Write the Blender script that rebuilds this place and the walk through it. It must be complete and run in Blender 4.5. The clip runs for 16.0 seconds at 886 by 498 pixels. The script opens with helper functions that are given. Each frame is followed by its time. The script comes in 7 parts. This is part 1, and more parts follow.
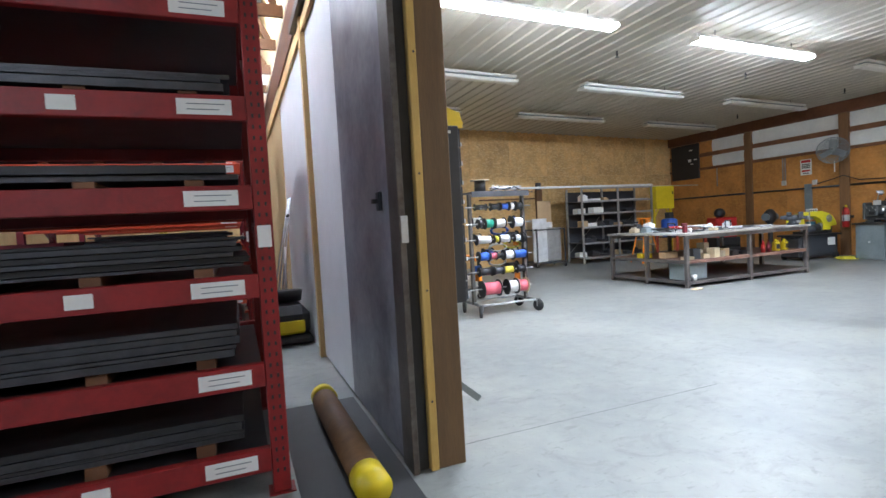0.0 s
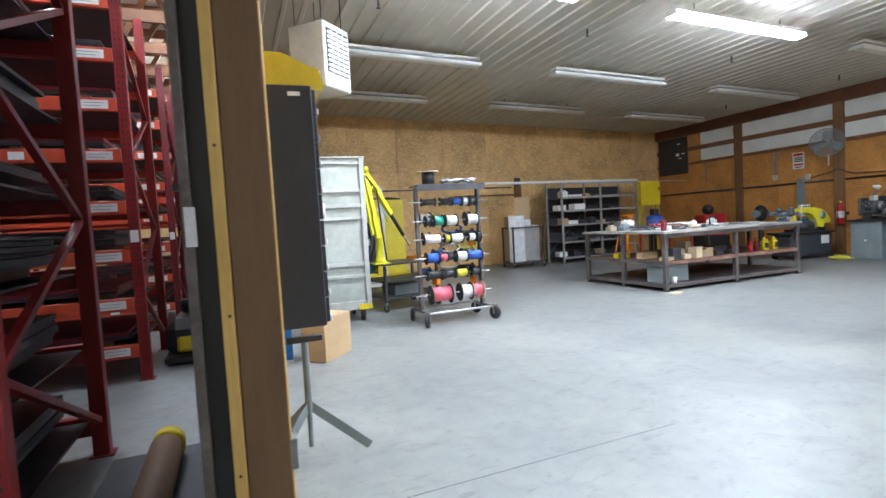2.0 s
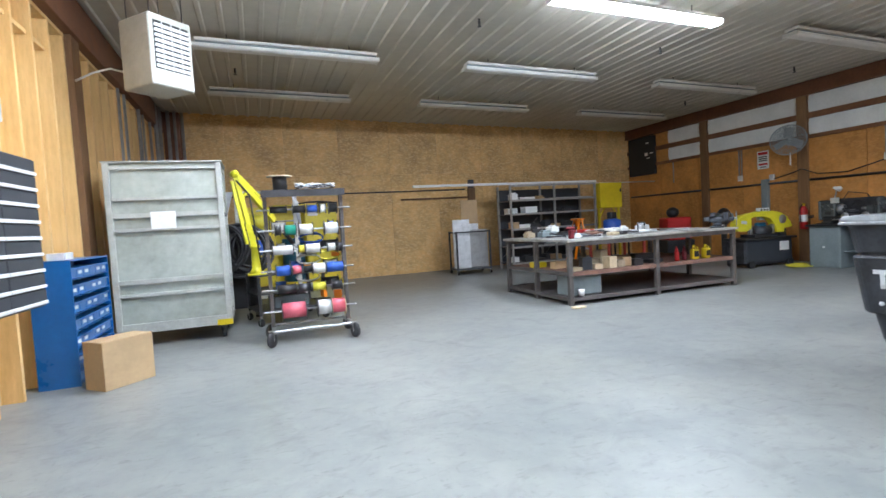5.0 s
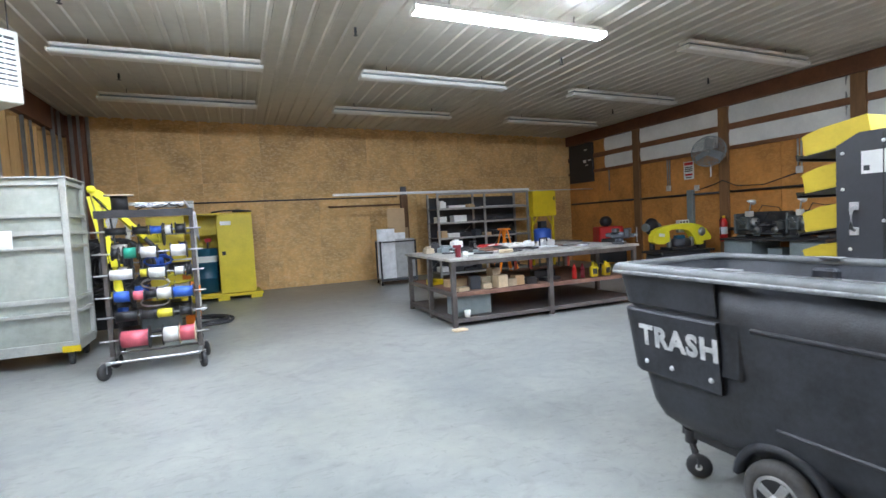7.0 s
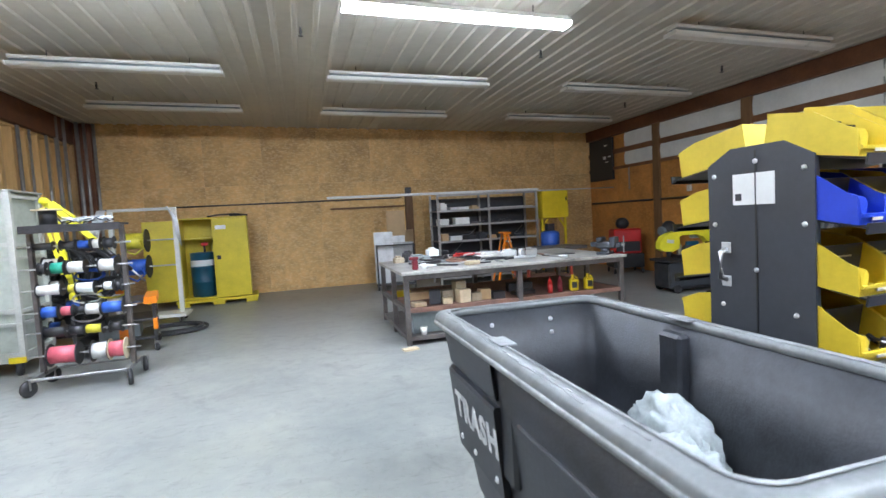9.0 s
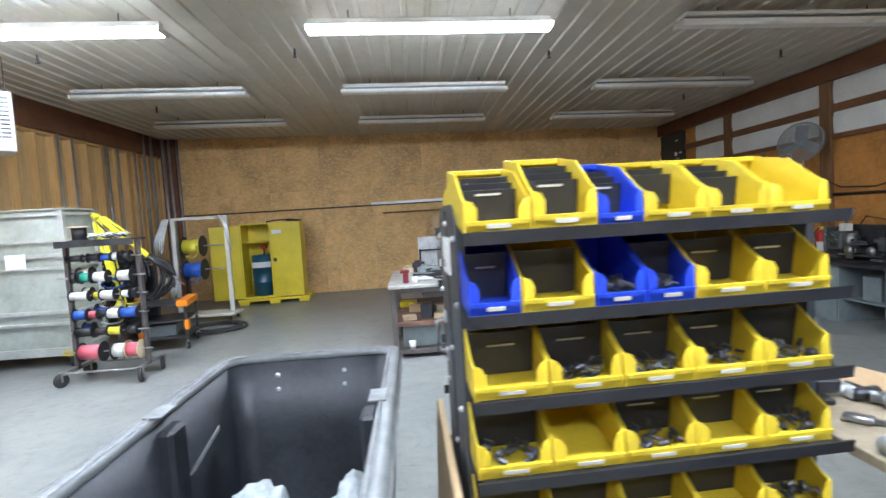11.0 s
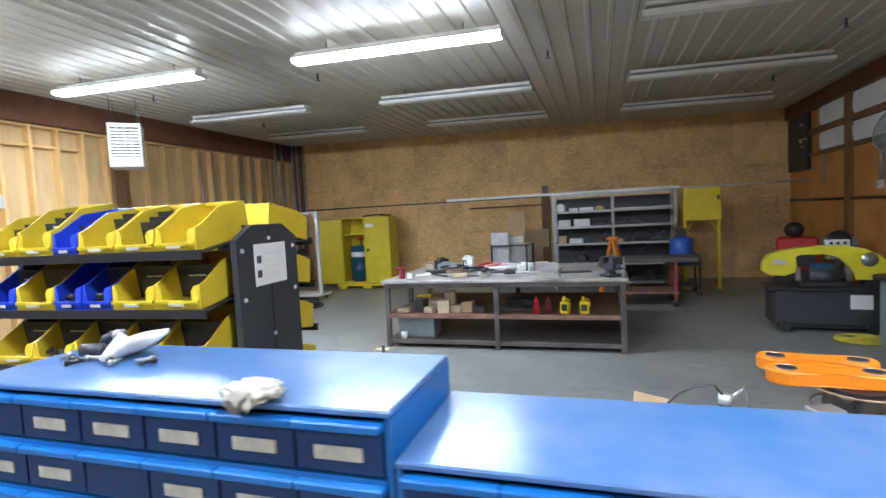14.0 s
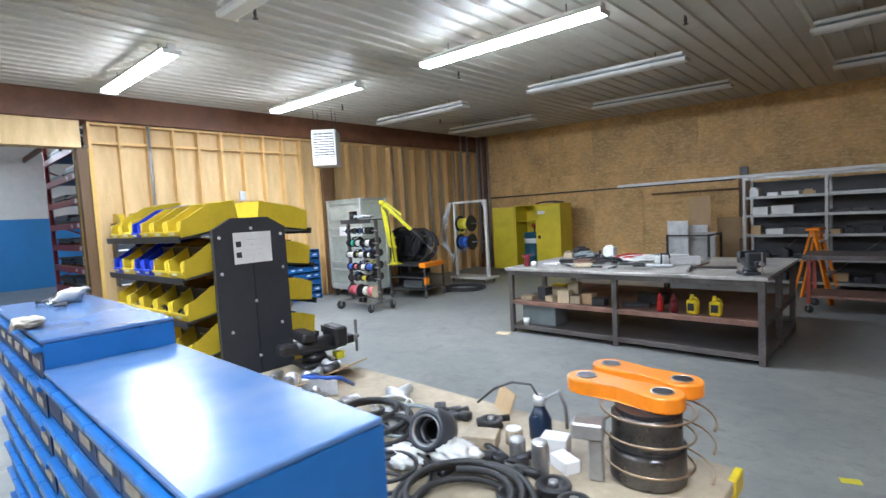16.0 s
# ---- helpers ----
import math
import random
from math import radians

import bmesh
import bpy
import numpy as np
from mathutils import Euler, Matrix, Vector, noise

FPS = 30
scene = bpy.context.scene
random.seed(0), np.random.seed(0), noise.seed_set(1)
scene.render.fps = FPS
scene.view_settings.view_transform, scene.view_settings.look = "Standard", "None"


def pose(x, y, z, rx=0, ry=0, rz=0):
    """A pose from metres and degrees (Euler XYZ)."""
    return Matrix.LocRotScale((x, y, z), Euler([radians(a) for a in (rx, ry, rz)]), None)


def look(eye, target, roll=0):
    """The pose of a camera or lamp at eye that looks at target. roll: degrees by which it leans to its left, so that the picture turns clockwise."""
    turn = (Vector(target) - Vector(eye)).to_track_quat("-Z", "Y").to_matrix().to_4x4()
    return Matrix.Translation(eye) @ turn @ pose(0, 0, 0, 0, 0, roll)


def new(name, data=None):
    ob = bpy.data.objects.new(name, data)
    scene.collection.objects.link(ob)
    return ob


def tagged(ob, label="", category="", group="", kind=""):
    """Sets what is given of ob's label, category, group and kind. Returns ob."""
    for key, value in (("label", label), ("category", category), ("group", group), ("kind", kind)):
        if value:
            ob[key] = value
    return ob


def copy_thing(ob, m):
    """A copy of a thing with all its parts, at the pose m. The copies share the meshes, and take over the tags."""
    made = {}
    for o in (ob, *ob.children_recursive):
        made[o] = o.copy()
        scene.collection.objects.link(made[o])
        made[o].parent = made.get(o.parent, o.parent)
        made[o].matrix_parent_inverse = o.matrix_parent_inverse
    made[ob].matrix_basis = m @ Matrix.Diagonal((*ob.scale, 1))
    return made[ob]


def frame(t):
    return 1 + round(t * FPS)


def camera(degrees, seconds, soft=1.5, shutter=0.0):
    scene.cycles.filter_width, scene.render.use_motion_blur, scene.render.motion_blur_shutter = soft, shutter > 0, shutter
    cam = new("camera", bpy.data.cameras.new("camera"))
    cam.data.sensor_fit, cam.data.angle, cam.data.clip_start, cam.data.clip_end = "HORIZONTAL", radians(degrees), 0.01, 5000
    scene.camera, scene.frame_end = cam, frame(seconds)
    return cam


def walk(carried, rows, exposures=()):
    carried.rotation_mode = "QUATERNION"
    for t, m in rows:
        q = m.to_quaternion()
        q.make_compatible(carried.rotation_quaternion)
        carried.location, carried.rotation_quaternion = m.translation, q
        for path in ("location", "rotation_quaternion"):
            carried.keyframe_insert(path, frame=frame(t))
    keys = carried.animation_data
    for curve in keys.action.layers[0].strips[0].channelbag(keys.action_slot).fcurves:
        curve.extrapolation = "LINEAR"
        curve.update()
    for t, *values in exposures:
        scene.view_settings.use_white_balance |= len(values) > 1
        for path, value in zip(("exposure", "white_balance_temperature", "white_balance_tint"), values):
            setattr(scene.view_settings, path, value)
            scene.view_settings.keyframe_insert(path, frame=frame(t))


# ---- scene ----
cam = camera(82.9, 16.0, shutter=0.4)
PATH = [
    (0, (0.28, 0.099, 1.215), (1.037, 1.948, 1.12), -3.2),
    (0.5, (0.438, 0.222, 1.245), (1.215, 2.062, 1.142), -3.3),
    (1, (0.677, 0.398, 1.238), (1.468, 2.232, 1.133), -3.3),
    (1.5, (0.921, 0.46, 1.199), (1.704, 2.298, 1.094), -3.3),
    (2, (1.15, 0.567, 1.171), (1.917, 2.411, 1.068), -3.3),
    (2.5, (1.383, 0.611, 1.178), (2.118, 2.468, 1.071), -3.2),
    (3, (1.661, 0.582, 1.156), (2.354, 2.455, 1.05), -3.2),
    (3.2, (1.794, 0.608, 1.131), (2.476, 2.486, 1.034), -3.4),
    (5.5, (3.363, 0.352, 1.207), (4.069, 2.22, 1.106), -3.3),
    (6, (3.705, 0.328, 1.258), (4.444, 2.183, 1.154), -3.2),
    (6.5, (4.045, 0.27, 1.299), (4.799, 2.12, 1.194), -3.2),
    (7, (4.378, 0.194, 1.352), (5.128, 2.045, 1.24), -3.1),
    (7.5, (4.733, 0.191, 1.351), (5.469, 2.048, 1.242), -3.1),
    (8, (5.039, 0.226, 1.388), (5.76, 2.088, 1.271), -2.9),
    (8.2, (5.175, 0.231, 1.415), (5.883, 2.098, 1.294), -2.8),
    (10.3, (6.57, 0.186, 1.566), (6.746, 2.175, 1.448), -3.2),
    (10.5, (6.731, 0.175, 1.587), (6.879, 2.166, 1.468), -2.9),
    (11, (7.127, 0.097, 1.642), (7.235, 2.09, 1.514), -3.5),
    (11.5, (7.517, 0.016, 1.661), (7.607, 2.01, 1.54), -2.9),
    (12, (7.929, -0.003, 1.676), (7.958, 1.994, 1.56), -2.7),
    (12.5, (8.332, -0.031, 1.693), (8.261, 1.965, 1.576), -2.7),
    (13, (8.724, -0.073, 1.703), (8.517, 1.912, 1.578), -2.8),
    (13.5, (9.105, -0.061, 1.67), (8.721, 1.899, 1.55), -3.1),
    (14, (9.506, -0.018, 1.669), (8.906, 1.885, 1.539), -3.0),
    (14.5, (9.837, 0.088, 1.663), (9.017, 1.908, 1.531), -3.1),
    (15, (10.209, 0.208, 1.653), (9.167, 1.91, 1.518), -3.1),
    (15.5, (10.491, 0.311, 1.669), (9.266, 1.886, 1.529), -3.2),
    (16, (10.752, 0.439, 1.637), (9.391, 1.898, 1.498), -3.2),
]
walk(cam, [(t, look(eye, target, roll)) for t, eye, target, roll in PATH],
     exposures=[(0.0, 1.62), (3.0, 1.56), (5.5, 1.34), (8.0, 1.42), (10.5, 1.46), (13.0, 1.10), (14.5, 1.18), (16.0, 1.13)])

# ---- light ----
world = bpy.data.worlds.new("world")
scene.world = world
world.use_nodes = True
world.node_tree.nodes["Background"].inputs["Color"].default_value = (0.6, 0.7, 0.9, 1)
world.node_tree.nodes["Background"].inputs["Strength"].default_value = 0.02


# ---- materials ----
def mat(name, col, rough=0.5, metal=0.0, var=0.15, scale=6.0, bump=0.0, bscale=60.0, tint=None, coat=0.0, alpha=1.0, spread=0.0):
    """A surface with variation at two scales, a mottled roughness and a fine relief."""
    m = bpy.data.materials.new(name)
    m.use_nodes = True
    nt = m.node_tree
    p = nt.nodes["Principled BSDF"]
    tc = nt.nodes.new("ShaderNodeTexCoord")
    n1 = nt.nodes.new("ShaderNodeTexNoise")
    n1.inputs["Scale"].default_value = scale
    n1.inputs["Detail"].default_value = 5
    n1.inputs["Roughness"].default_value = 0.62
    n2 = nt.nodes.new("ShaderNodeTexNoise")
    n2.inputs["Scale"].default_value = scale * 9
    n2.inputs["Detail"].default_value = 3
    nt.links.new(tc.outputs["Object"], n1.inputs["Vector"])
    nt.links.new(tc.outputs["Object"], n2.inputs["Vector"])
    add = nt.nodes.new("ShaderNodeMath")
    add.operation = "MULTIPLY_ADD"
    add.inputs[1].default_value = 0.35
    nt.links.new(n2.outputs["Fac"], add.inputs[0])
    nt.links.new(n1.outputs["Fac"], add.inputs[2])
    ramp = nt.nodes.new("ShaderNodeMapRange")
    ramp.inputs["From Min"].default_value = 0.4
    ramp.inputs["From Max"].default_value = 0.95
    nt.links.new(add.outputs[0], ramp.inputs["Value"])
    mix = nt.nodes.new("ShaderNodeMix")
    mix.data_type = "RGBA"
    dark = tint or tuple(c * (1 - 2 * var) for c in col)
    lite = tuple(min(1, c * (1 + 0.7 * var)) for c in col)
    mix.inputs["A"].default_value = (*dark, 1)
    mix.inputs["B"].default_value = (*lite, 1)
    nt.links.new(ramp.outputs["Result"], mix.inputs["Factor"])
    out = mix.outputs["Result"]
    if spread:
        info = nt.nodes.new("ShaderNodeObjectInfo")
        hsv = nt.nodes.new("ShaderNodeHueSaturation")
        mr = nt.nodes.new("ShaderNodeMapRange")
        mr.inputs["To Min"].default_value = 1 - spread
        mr.inputs["To Max"].default_value = 1 + spread
        nt.links.new(info.outputs["Random"], mr.inputs["Value"])
        nt.links.new(mr.outputs["Result"], hsv.inputs["Value"])
        nt.links.new(out, hsv.inputs["Color"])
        out = hsv.outputs["Color"]
    nt.links.new(out, p.inputs["Base Color"])
    rr = nt.nodes.new("ShaderNodeMapRange")
    rr.inputs["To Min"].default_value = max(0.03, rough - 0.12)
    rr.inputs["To Max"].default_value = min(1, rough + 0.12)
    nt.links.new(n1.outputs["Fac"], rr.inputs["Value"])
    nt.links.new(rr.outputs["Result"], p.inputs["Roughness"])
    p.inputs["Metallic"].default_value = metal
    p.inputs["Coat Weight"].default_value = coat
    p.inputs["Alpha"].default_value = alpha
    if bump:
        n3 = nt.nodes.new("ShaderNodeTexNoise")
        n3.inputs["Scale"].default_value = bscale
        n3.inputs["Detail"].default_value = 4
        nt.links.new(tc.outputs["Object"], n3.inputs["Vector"])
        b = nt.nodes.new("ShaderNodeBump")
        b.inputs["Strength"].default_value = bump
        b.inputs["Distance"].default_value = 0.01
        nt.links.new(n3.outputs["Fac"], b.inputs["Height"])
        nt.links.new(b.outputs["Normal"], p.inputs["Normal"])
    return m


def osb(name, a, b, rough=0.7, flake=0.6):
    """Strand board: flakes of several tones lying every way."""
    m = mat(name, a, rough, var=0.25, scale=1.3, bump=0.25, bscale=45, spread=0.05)
    nt = m.node_tree
    p = nt.nodes["Principled BSDF"]
    base = p.inputs["Base Color"].links[0].from_socket
    tc = [n for n in nt.nodes if n.type == "TEX_COORD"][0]
    info = nt.nodes.new("ShaderNodeObjectInfo")
    far = nt.nodes.new("ShaderNodeVectorMath")
    far.operation = "MULTIPLY"
    far.inputs[1].default_value = (53.0, 17.0, 91.0)
    nt.links.new(info.outputs["Random"], far.inputs[0])
    own = nt.nodes.new("ShaderNodeVectorMath")
    own.operation = "ADD"
    nt.links.new(far.outputs["Vector"], own.inputs[1])
    for n in [n for n in nt.nodes if n.type == "TEX_NOISE"]:
        nt.links.new(own.outputs["Vector"], n.inputs["Vector"])
    nt.links.new(tc.outputs["Object"], own.inputs[0])
    mp = nt.nodes.new("ShaderNodeMapping")
    mp.inputs["Scale"].default_value = (1, 1, 2.2)
    w = nt.nodes.new("ShaderNodeTexNoise")
    w.inputs["Scale"].default_value = 5
    nt.links.new(own.outputs["Vector"], w.inputs["Vector"])
    ad = nt.nodes.new("ShaderNodeVectorMath")
    ad.operation = "MULTIPLY_ADD"
    ad.inputs[1].default_value = (0.12, 0.12, 0.12)
    nt.links.new(w.outputs["Color"], ad.inputs[0])
    nt.links.new(own.outputs["Vector"], mp.inputs["Vector"])
    nt.links.new(mp.outputs["Vector"], ad.inputs[2])
    v = nt.nodes.new("ShaderNodeTexVoronoi")
    v.inputs["Scale"].default_value = 20
    nt.links.new(ad.outputs["Vector"], v.inputs["Vector"])
    sep = nt.nodes.new("ShaderNodeSeparateColor")
    nt.links.new(v.outputs["Color"], sep.inputs["Color"])
    mr = nt.nodes.new("ShaderNodeMapRange")
    mr.inputs["From Min"].default_value = 0.55
    mr.inputs["To Max"].default_value = flake
    nt.links.new(sep.outputs["Red"], mr.inputs["Value"])
    mx = nt.nodes.new("ShaderNodeMix")
    mx.data_type = "RGBA"
    mx.inputs["B"].default_value = (*b, 1)
    nt.links.new(base, mx.inputs["A"])
    nt.links.new(mr.outputs["Result"], mx.inputs["Factor"])
    nt.links.new(mx.outputs["Result"], p.inputs["Base Color"])
    return m


def wood(name, a, b, scale=(1, 1, 1), rough=0.6, bump=0.15):
    """Sawn timber: grain drawn out along one axis."""
    m = mat(name, a, rough, var=0.2, scale=3, bump=bump, bscale=30, spread=0.18)
    nt = m.node_tree
    tc = [n for n in nt.nodes if n.type == "TEX_COORD"][0]
    mp = nt.nodes.new("ShaderNodeMapping")
    mp.inputs["Scale"].default_value = scale
    nt.links.new(tc.outputs["Object"], mp.inputs["Vector"])
    for n in nt.nodes:
        if n.type == "TEX_NOISE":
            nt.links.new(mp.outputs["Vector"], n.inputs["Vector"])
        if n.type == "MIX":
            n.inputs["A"].default_value = (*b, 1)
    return m


def glow(name, col, strength):
    m = bpy.data.materials.new(name)
    m.use_nodes = True
    p = m.node_tree.nodes["Principled BSDF"]
    p.inputs["Base Color"].default_value = (0.8, 0.8, 0.8, 1)
    p.inputs["Emission Color"].default_value = (*col, 1)
    p.inputs["Emission Strength"].default_value = strength
    return m


def concrete_floor():
    m = mat("polished_concrete", (0.268, 0.27, 0.248), 0.40, var=0.16, scale=0.9, bump=0.03, bscale=90, tint=(0.165, 0.177, 0.177))
    nt = m.node_tree
    p = nt.nodes["Principled BSDF"]
    base = p.inputs["Base Color"].links[0].from_socket
    tc = [n for n in nt.nodes if n.type == "TEX_COORD"][0]
    n = nt.nodes.new("ShaderNodeTexNoise")
    n.inputs["Scale"].default_value = 3.2
    n.inputs["Detail"].default_value = 8
    n.inputs["Roughness"].default_value = 0.7
    n.inputs["Distortion"].default_value = 1.2
    nt.links.new(tc.outputs["Object"], n.inputs["Vector"])
    mr = nt.nodes.new("ShaderNodeMapRange")
    mr.inputs["From Min"].default_value = 0.52
    mr.inputs["From Max"].default_value = 0.76
    mr.inputs["To Max"].default_value = 0.7
    nt.links.new(n.outputs["Fac"], mr.inputs["Value"])
    mx = nt.nodes.new("ShaderNodeMix")
    mx.data_type = "RGBA"
    mx.inputs["B"].default_value = (0.13, 0.134, 0.13, 1)
    nt.links.new(base, mx.inputs["A"])
    nt.links.new(mr.outputs["Result"], mx.inputs["Factor"])
    # fine scuffs and worn, paler stretches
    last = mx.outputs["Result"]
    for scale, stretch, lo, hi, most, col in ((9.0, (1, 2.6, 1), 0.57, 0.70, 0.55, (0.115, 0.119, 0.112)), (1.4, (1, 1, 1), 0.52, 0.74, 0.45, (0.34, 0.34, 0.31)), (26.0, (2.2, 0.7, 1), 0.60, 0.72, 0.55, (0.10, 0.10, 0.096)), (0.55, (1, 1, 1), 0.55, 0.72, 0.35, (0.27, 0.27, 0.215))):
        mp = nt.nodes.new("ShaderNodeMapping")
        mp.inputs["Scale"].default_value = stretch
        mp.inputs["Rotation"].default_value = (0, 0, scale)
        nt.links.new(tc.outputs["Object"], mp.inputs["Vector"])
        ns = nt.nodes.new("ShaderNodeTexNoise")
        ns.inputs["Scale"].default_value = scale
        ns.inputs["Detail"].default_value = 7
        ns.inputs["Roughness"].default_value = 0.65
        ns.inputs["Distortion"].default_value = 0.6
        nt.links.new(mp.outputs["Vector"], ns.inputs["Vector"])
        r2 = nt.nodes.new("ShaderNodeMapRange")
        r2.inputs["From Min"].default_value = lo
        r2.inputs["From Max"].default_value = hi
        r2.inputs["To Max"].default_value = most
        nt.links.new(ns.outputs["Fac"], r2.inputs["Value"])
        m2 = nt.nodes.new("ShaderNodeMix")
        m2.data_type = "RGBA"
        m2.inputs["B"].default_value = (*col, 1)
        nt.links.new(last, m2.inputs["A"])
        nt.links.new(r2.outputs["Result"], m2.inputs["Factor"])
        last = m2.outputs["Result"]
    nt.links.new(last, p.inputs["Base Color"])
    return m


FLOOR = concrete_floor()
OSB = osb("strand_board", (0.72, 0.44, 0.17), (0.86, 0.65, 0.36), 0.65, 0.45)
OSB_E = osb("strand_board_varnished", (0.60, 0.26, 0.065), (0.68, 0.36, 0.13), 0.5, 0.3)
STUD = wood("pine_stud", (0.74, 0.50, 0.22), (0.60, 0.37, 0.14), (6, 6, 0.7))
PLY = wood("plywood", (0.80, 0.58, 0.30), (0.66, 0.44, 0.20), (3, 3, 0.5))
JAMB = wood("dark_jamb_timber", (0.135, 0.075, 0.03), (0.09, 0.048, 0.02), (5, 5, 0.6))
WORN = mat("worn_steel_edge", (0.14, 0.125, 0.11), 0.5, 0.4, var=0.4, scale=5, bump=0.1, tint=(0.05, 0.035, 0.03))
OLDPINE = wood("yellowed_pine", (0.66, 0.43, 0.13), (0.50, 0.30, 0.07), (6, 6, 0.7))
BEAM = wood("dark_stained_beam", (0.21, 0.088, 0.042), (0.11, 0.042, 0.022), (1, 1, 1))
BROWN = wood("brown_timber", (0.20, 0.105, 0.045), (0.125, 0.06, 0.026), (5, 5, 0.6))
GIRT = wood("brown_girt", (0.20, 0.09, 0.04), (0.11, 0.045, 0.02), (1, 1, 1))
CEIL = mat("ribbed_ceiling_sheet", (0.56, 0.525, 0.45), 0.42, 0.0, var=0.1, scale=0.8)
BATT = mat("white_insulation", (0.78, 0.78, 0.75), 0.6, var=0.08, scale=2.5, bump=0.5, bscale=5)
WHITE = mat("white_paint", (0.76, 0.76, 0.74), 0.4, var=0.06, scale=5)
OFFWHITE = mat("offwhite_enamel", (0.60, 0.59, 0.54), 0.4, var=0.1, scale=4)
LAMPW = mat("lamp_enamel", (0.72, 0.71, 0.66), 0.35, var=0.05, scale=3)
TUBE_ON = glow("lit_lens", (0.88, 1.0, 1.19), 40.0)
TUBE_OFF = mat("unlit_diffuser", (0.74, 0.74, 0.70), 0.3, var=0.04, scale=3)
RED = mat("rack_red", (0.27, 0.012, 0.013), 0.45, var=0.2, scale=5, bump=0.08)
ORANGE_R = mat("rack_orange", (0.62, 0.075, 0.03), 0.45, var=0.15, scale=5)
MAROON = mat("rack_maroon", (0.17, 0.008, 0.018), 0.5, var=0.2, scale=5)
BLACK = mat("black_plastic", (0.022, 0.022, 0.024), 0.45, var=0.2, scale=8)
DARK = mat("dark_steel", (0.085, 0.085, 0.092), 0.42, 0.7, var=0.25, scale=7, bump=0.06)
STEEL = mat("bare_steel", (0.45, 0.45, 0.45), 0.35, 0.85, var=0.2, scale=9, bump=0.05)
GALV = mat("galvanised_steel", (0.68, 0.69, 0.70), 0.42, 0.45, var=0.15, scale=8)
TABLE_M = mat("bench_steel", (0.15, 0.132, 0.125), 0.5, 0.35, var=0.3, scale=4, bump=0.08)
TABLE_T = mat("bench_top_plate", (0.48, 0.46, 0.43), 0.42, 0.3, var=0.35, scale=2.5, bump=0.08)
RUST = mat("rusty_plate", (0.28, 0.15, 0.11), 0.65, 0.2, var=0.3, scale=5, bump=0.1)
YELLOW = mat("yellow_enamel", (0.74, 0.55, 0.02), 0.38, var=0.1, scale=4)
YBIN = mat("yellow_bin_plastic", (0.68, 0.50, 0.035), 0.40, var=0.10, scale=6, spread=0.07)
YCAB = mat("safety_yellow", (0.70, 0.55, 0.03), 0.4, var=0.1, scale=3)
BBIN = mat("blue_bin_plastic", (0.018, 0.06, 0.55), 0.36, var=0.1, scale=6)
BLUE = mat("blue_enamel", (0.006, 0.125, 0.39), 0.30, var=0.12, scale=3, coat=0.2)
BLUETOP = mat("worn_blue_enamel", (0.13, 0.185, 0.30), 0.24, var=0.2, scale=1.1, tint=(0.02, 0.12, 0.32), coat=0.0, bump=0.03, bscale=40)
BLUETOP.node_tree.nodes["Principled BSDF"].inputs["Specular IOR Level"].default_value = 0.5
NAVY = mat("dark_blue_bin", (0.004, 0.034, 0.13), 0.4, var=0.15, scale=5)
CHAR = mat("charcoal_enamel", (0.045, 0.05, 0.06), 0.42, var=0.12, scale=6)
TRASHM = mat("charcoal_plastic", (0.031, 0.034, 0.042), 0.48, var=0.4, scale=5, bump=0.12, bscale=120)
TRASHW = mat("scuffed_rim", (0.085, 0.09, 0.095), 0.40, var=0.42, scale=9, tint=(0.22, 0.23, 0.23))
WORNWHITE = mat("worn_stencil_paint", (0.62, 0.63, 0.62), 0.6, var=0.25, scale=14, tint=(0.26, 0.27, 0.28))
TYRE = mat("dusty_tyre", (0.085, 0.082, 0.08), 0.65, var=0.3, scale=9, bump=0.1)
SCUFF = mat("worn_white_edge", (0.30, 0.31, 0.31), 0.55, var=0.4, scale=12, tint=(0.09, 0.095, 0.10))
CARD = mat("cardboard", (0.50, 0.345, 0.19), 0.75, var=0.1, scale=4)
PAPER = mat("paper", (0.78, 0.78, 0.76), 0.6, var=0.05, scale=9)
PINK = mat("pink_wire", (0.66, 0.13, 0.17), 0.45, var=0.12, scale=30)
GREEN = mat("green_wire", (0.02, 0.30, 0.20), 0.45, var=0.12, scale=30)
BLUEW = mat("blue_wire", (0.03, 0.11, 0.48), 0.45, var=0.12, scale=30)
WHITEW = mat("white_wire", (0.70, 0.69, 0.66), 0.45, var=0.1, scale=30)
YELW = mat("yellow_wire", (0.66, 0.58, 0.05), 0.45, var=0.1, scale=30)
ORANGE = mat("orange_paint", (0.85, 0.24, 0.012), 0.38, var=0.08, scale=8)
DULLRED = mat("dull_red_paint", (0.34, 0.045, 0.025), 0.5, var=0.3, scale=8)
SIGNAL = mat("signal_red", (0.55, 0.02, 0.02), 0.4, var=0.1, scale=6)
GREYC = mat("grey_green_enamel", (0.22, 0.26, 0.27), 0.42, var=0.14, scale=4)
HEATERM = mat("heater_enamel", (0.46, 0.45, 0.39), 0.42, var=0.1, scale=4)
CABFRAME = mat("cabinet_frame_enamel", (0.47, 0.48, 0.44), 0.42, var=0.15, scale=5)
MESH_G = mat("clouded_panel", (0.42, 0.45, 0.40), 0.5, var=0.2, scale=1.8, bump=0.1, tint=(0.27, 0.29, 0.25))
LIME = mat("lime_paint", (0.78, 0.70, 0.035), 0.38, var=0.1, scale=6)
RUBBER = mat("rubber", (0.030, 0.030, 0.032), 0.6, var=0.2, scale=10)
CANBLUE = mat("navy_can", (0.008, 0.022, 0.05), 0.3, var=0.2, scale=8)
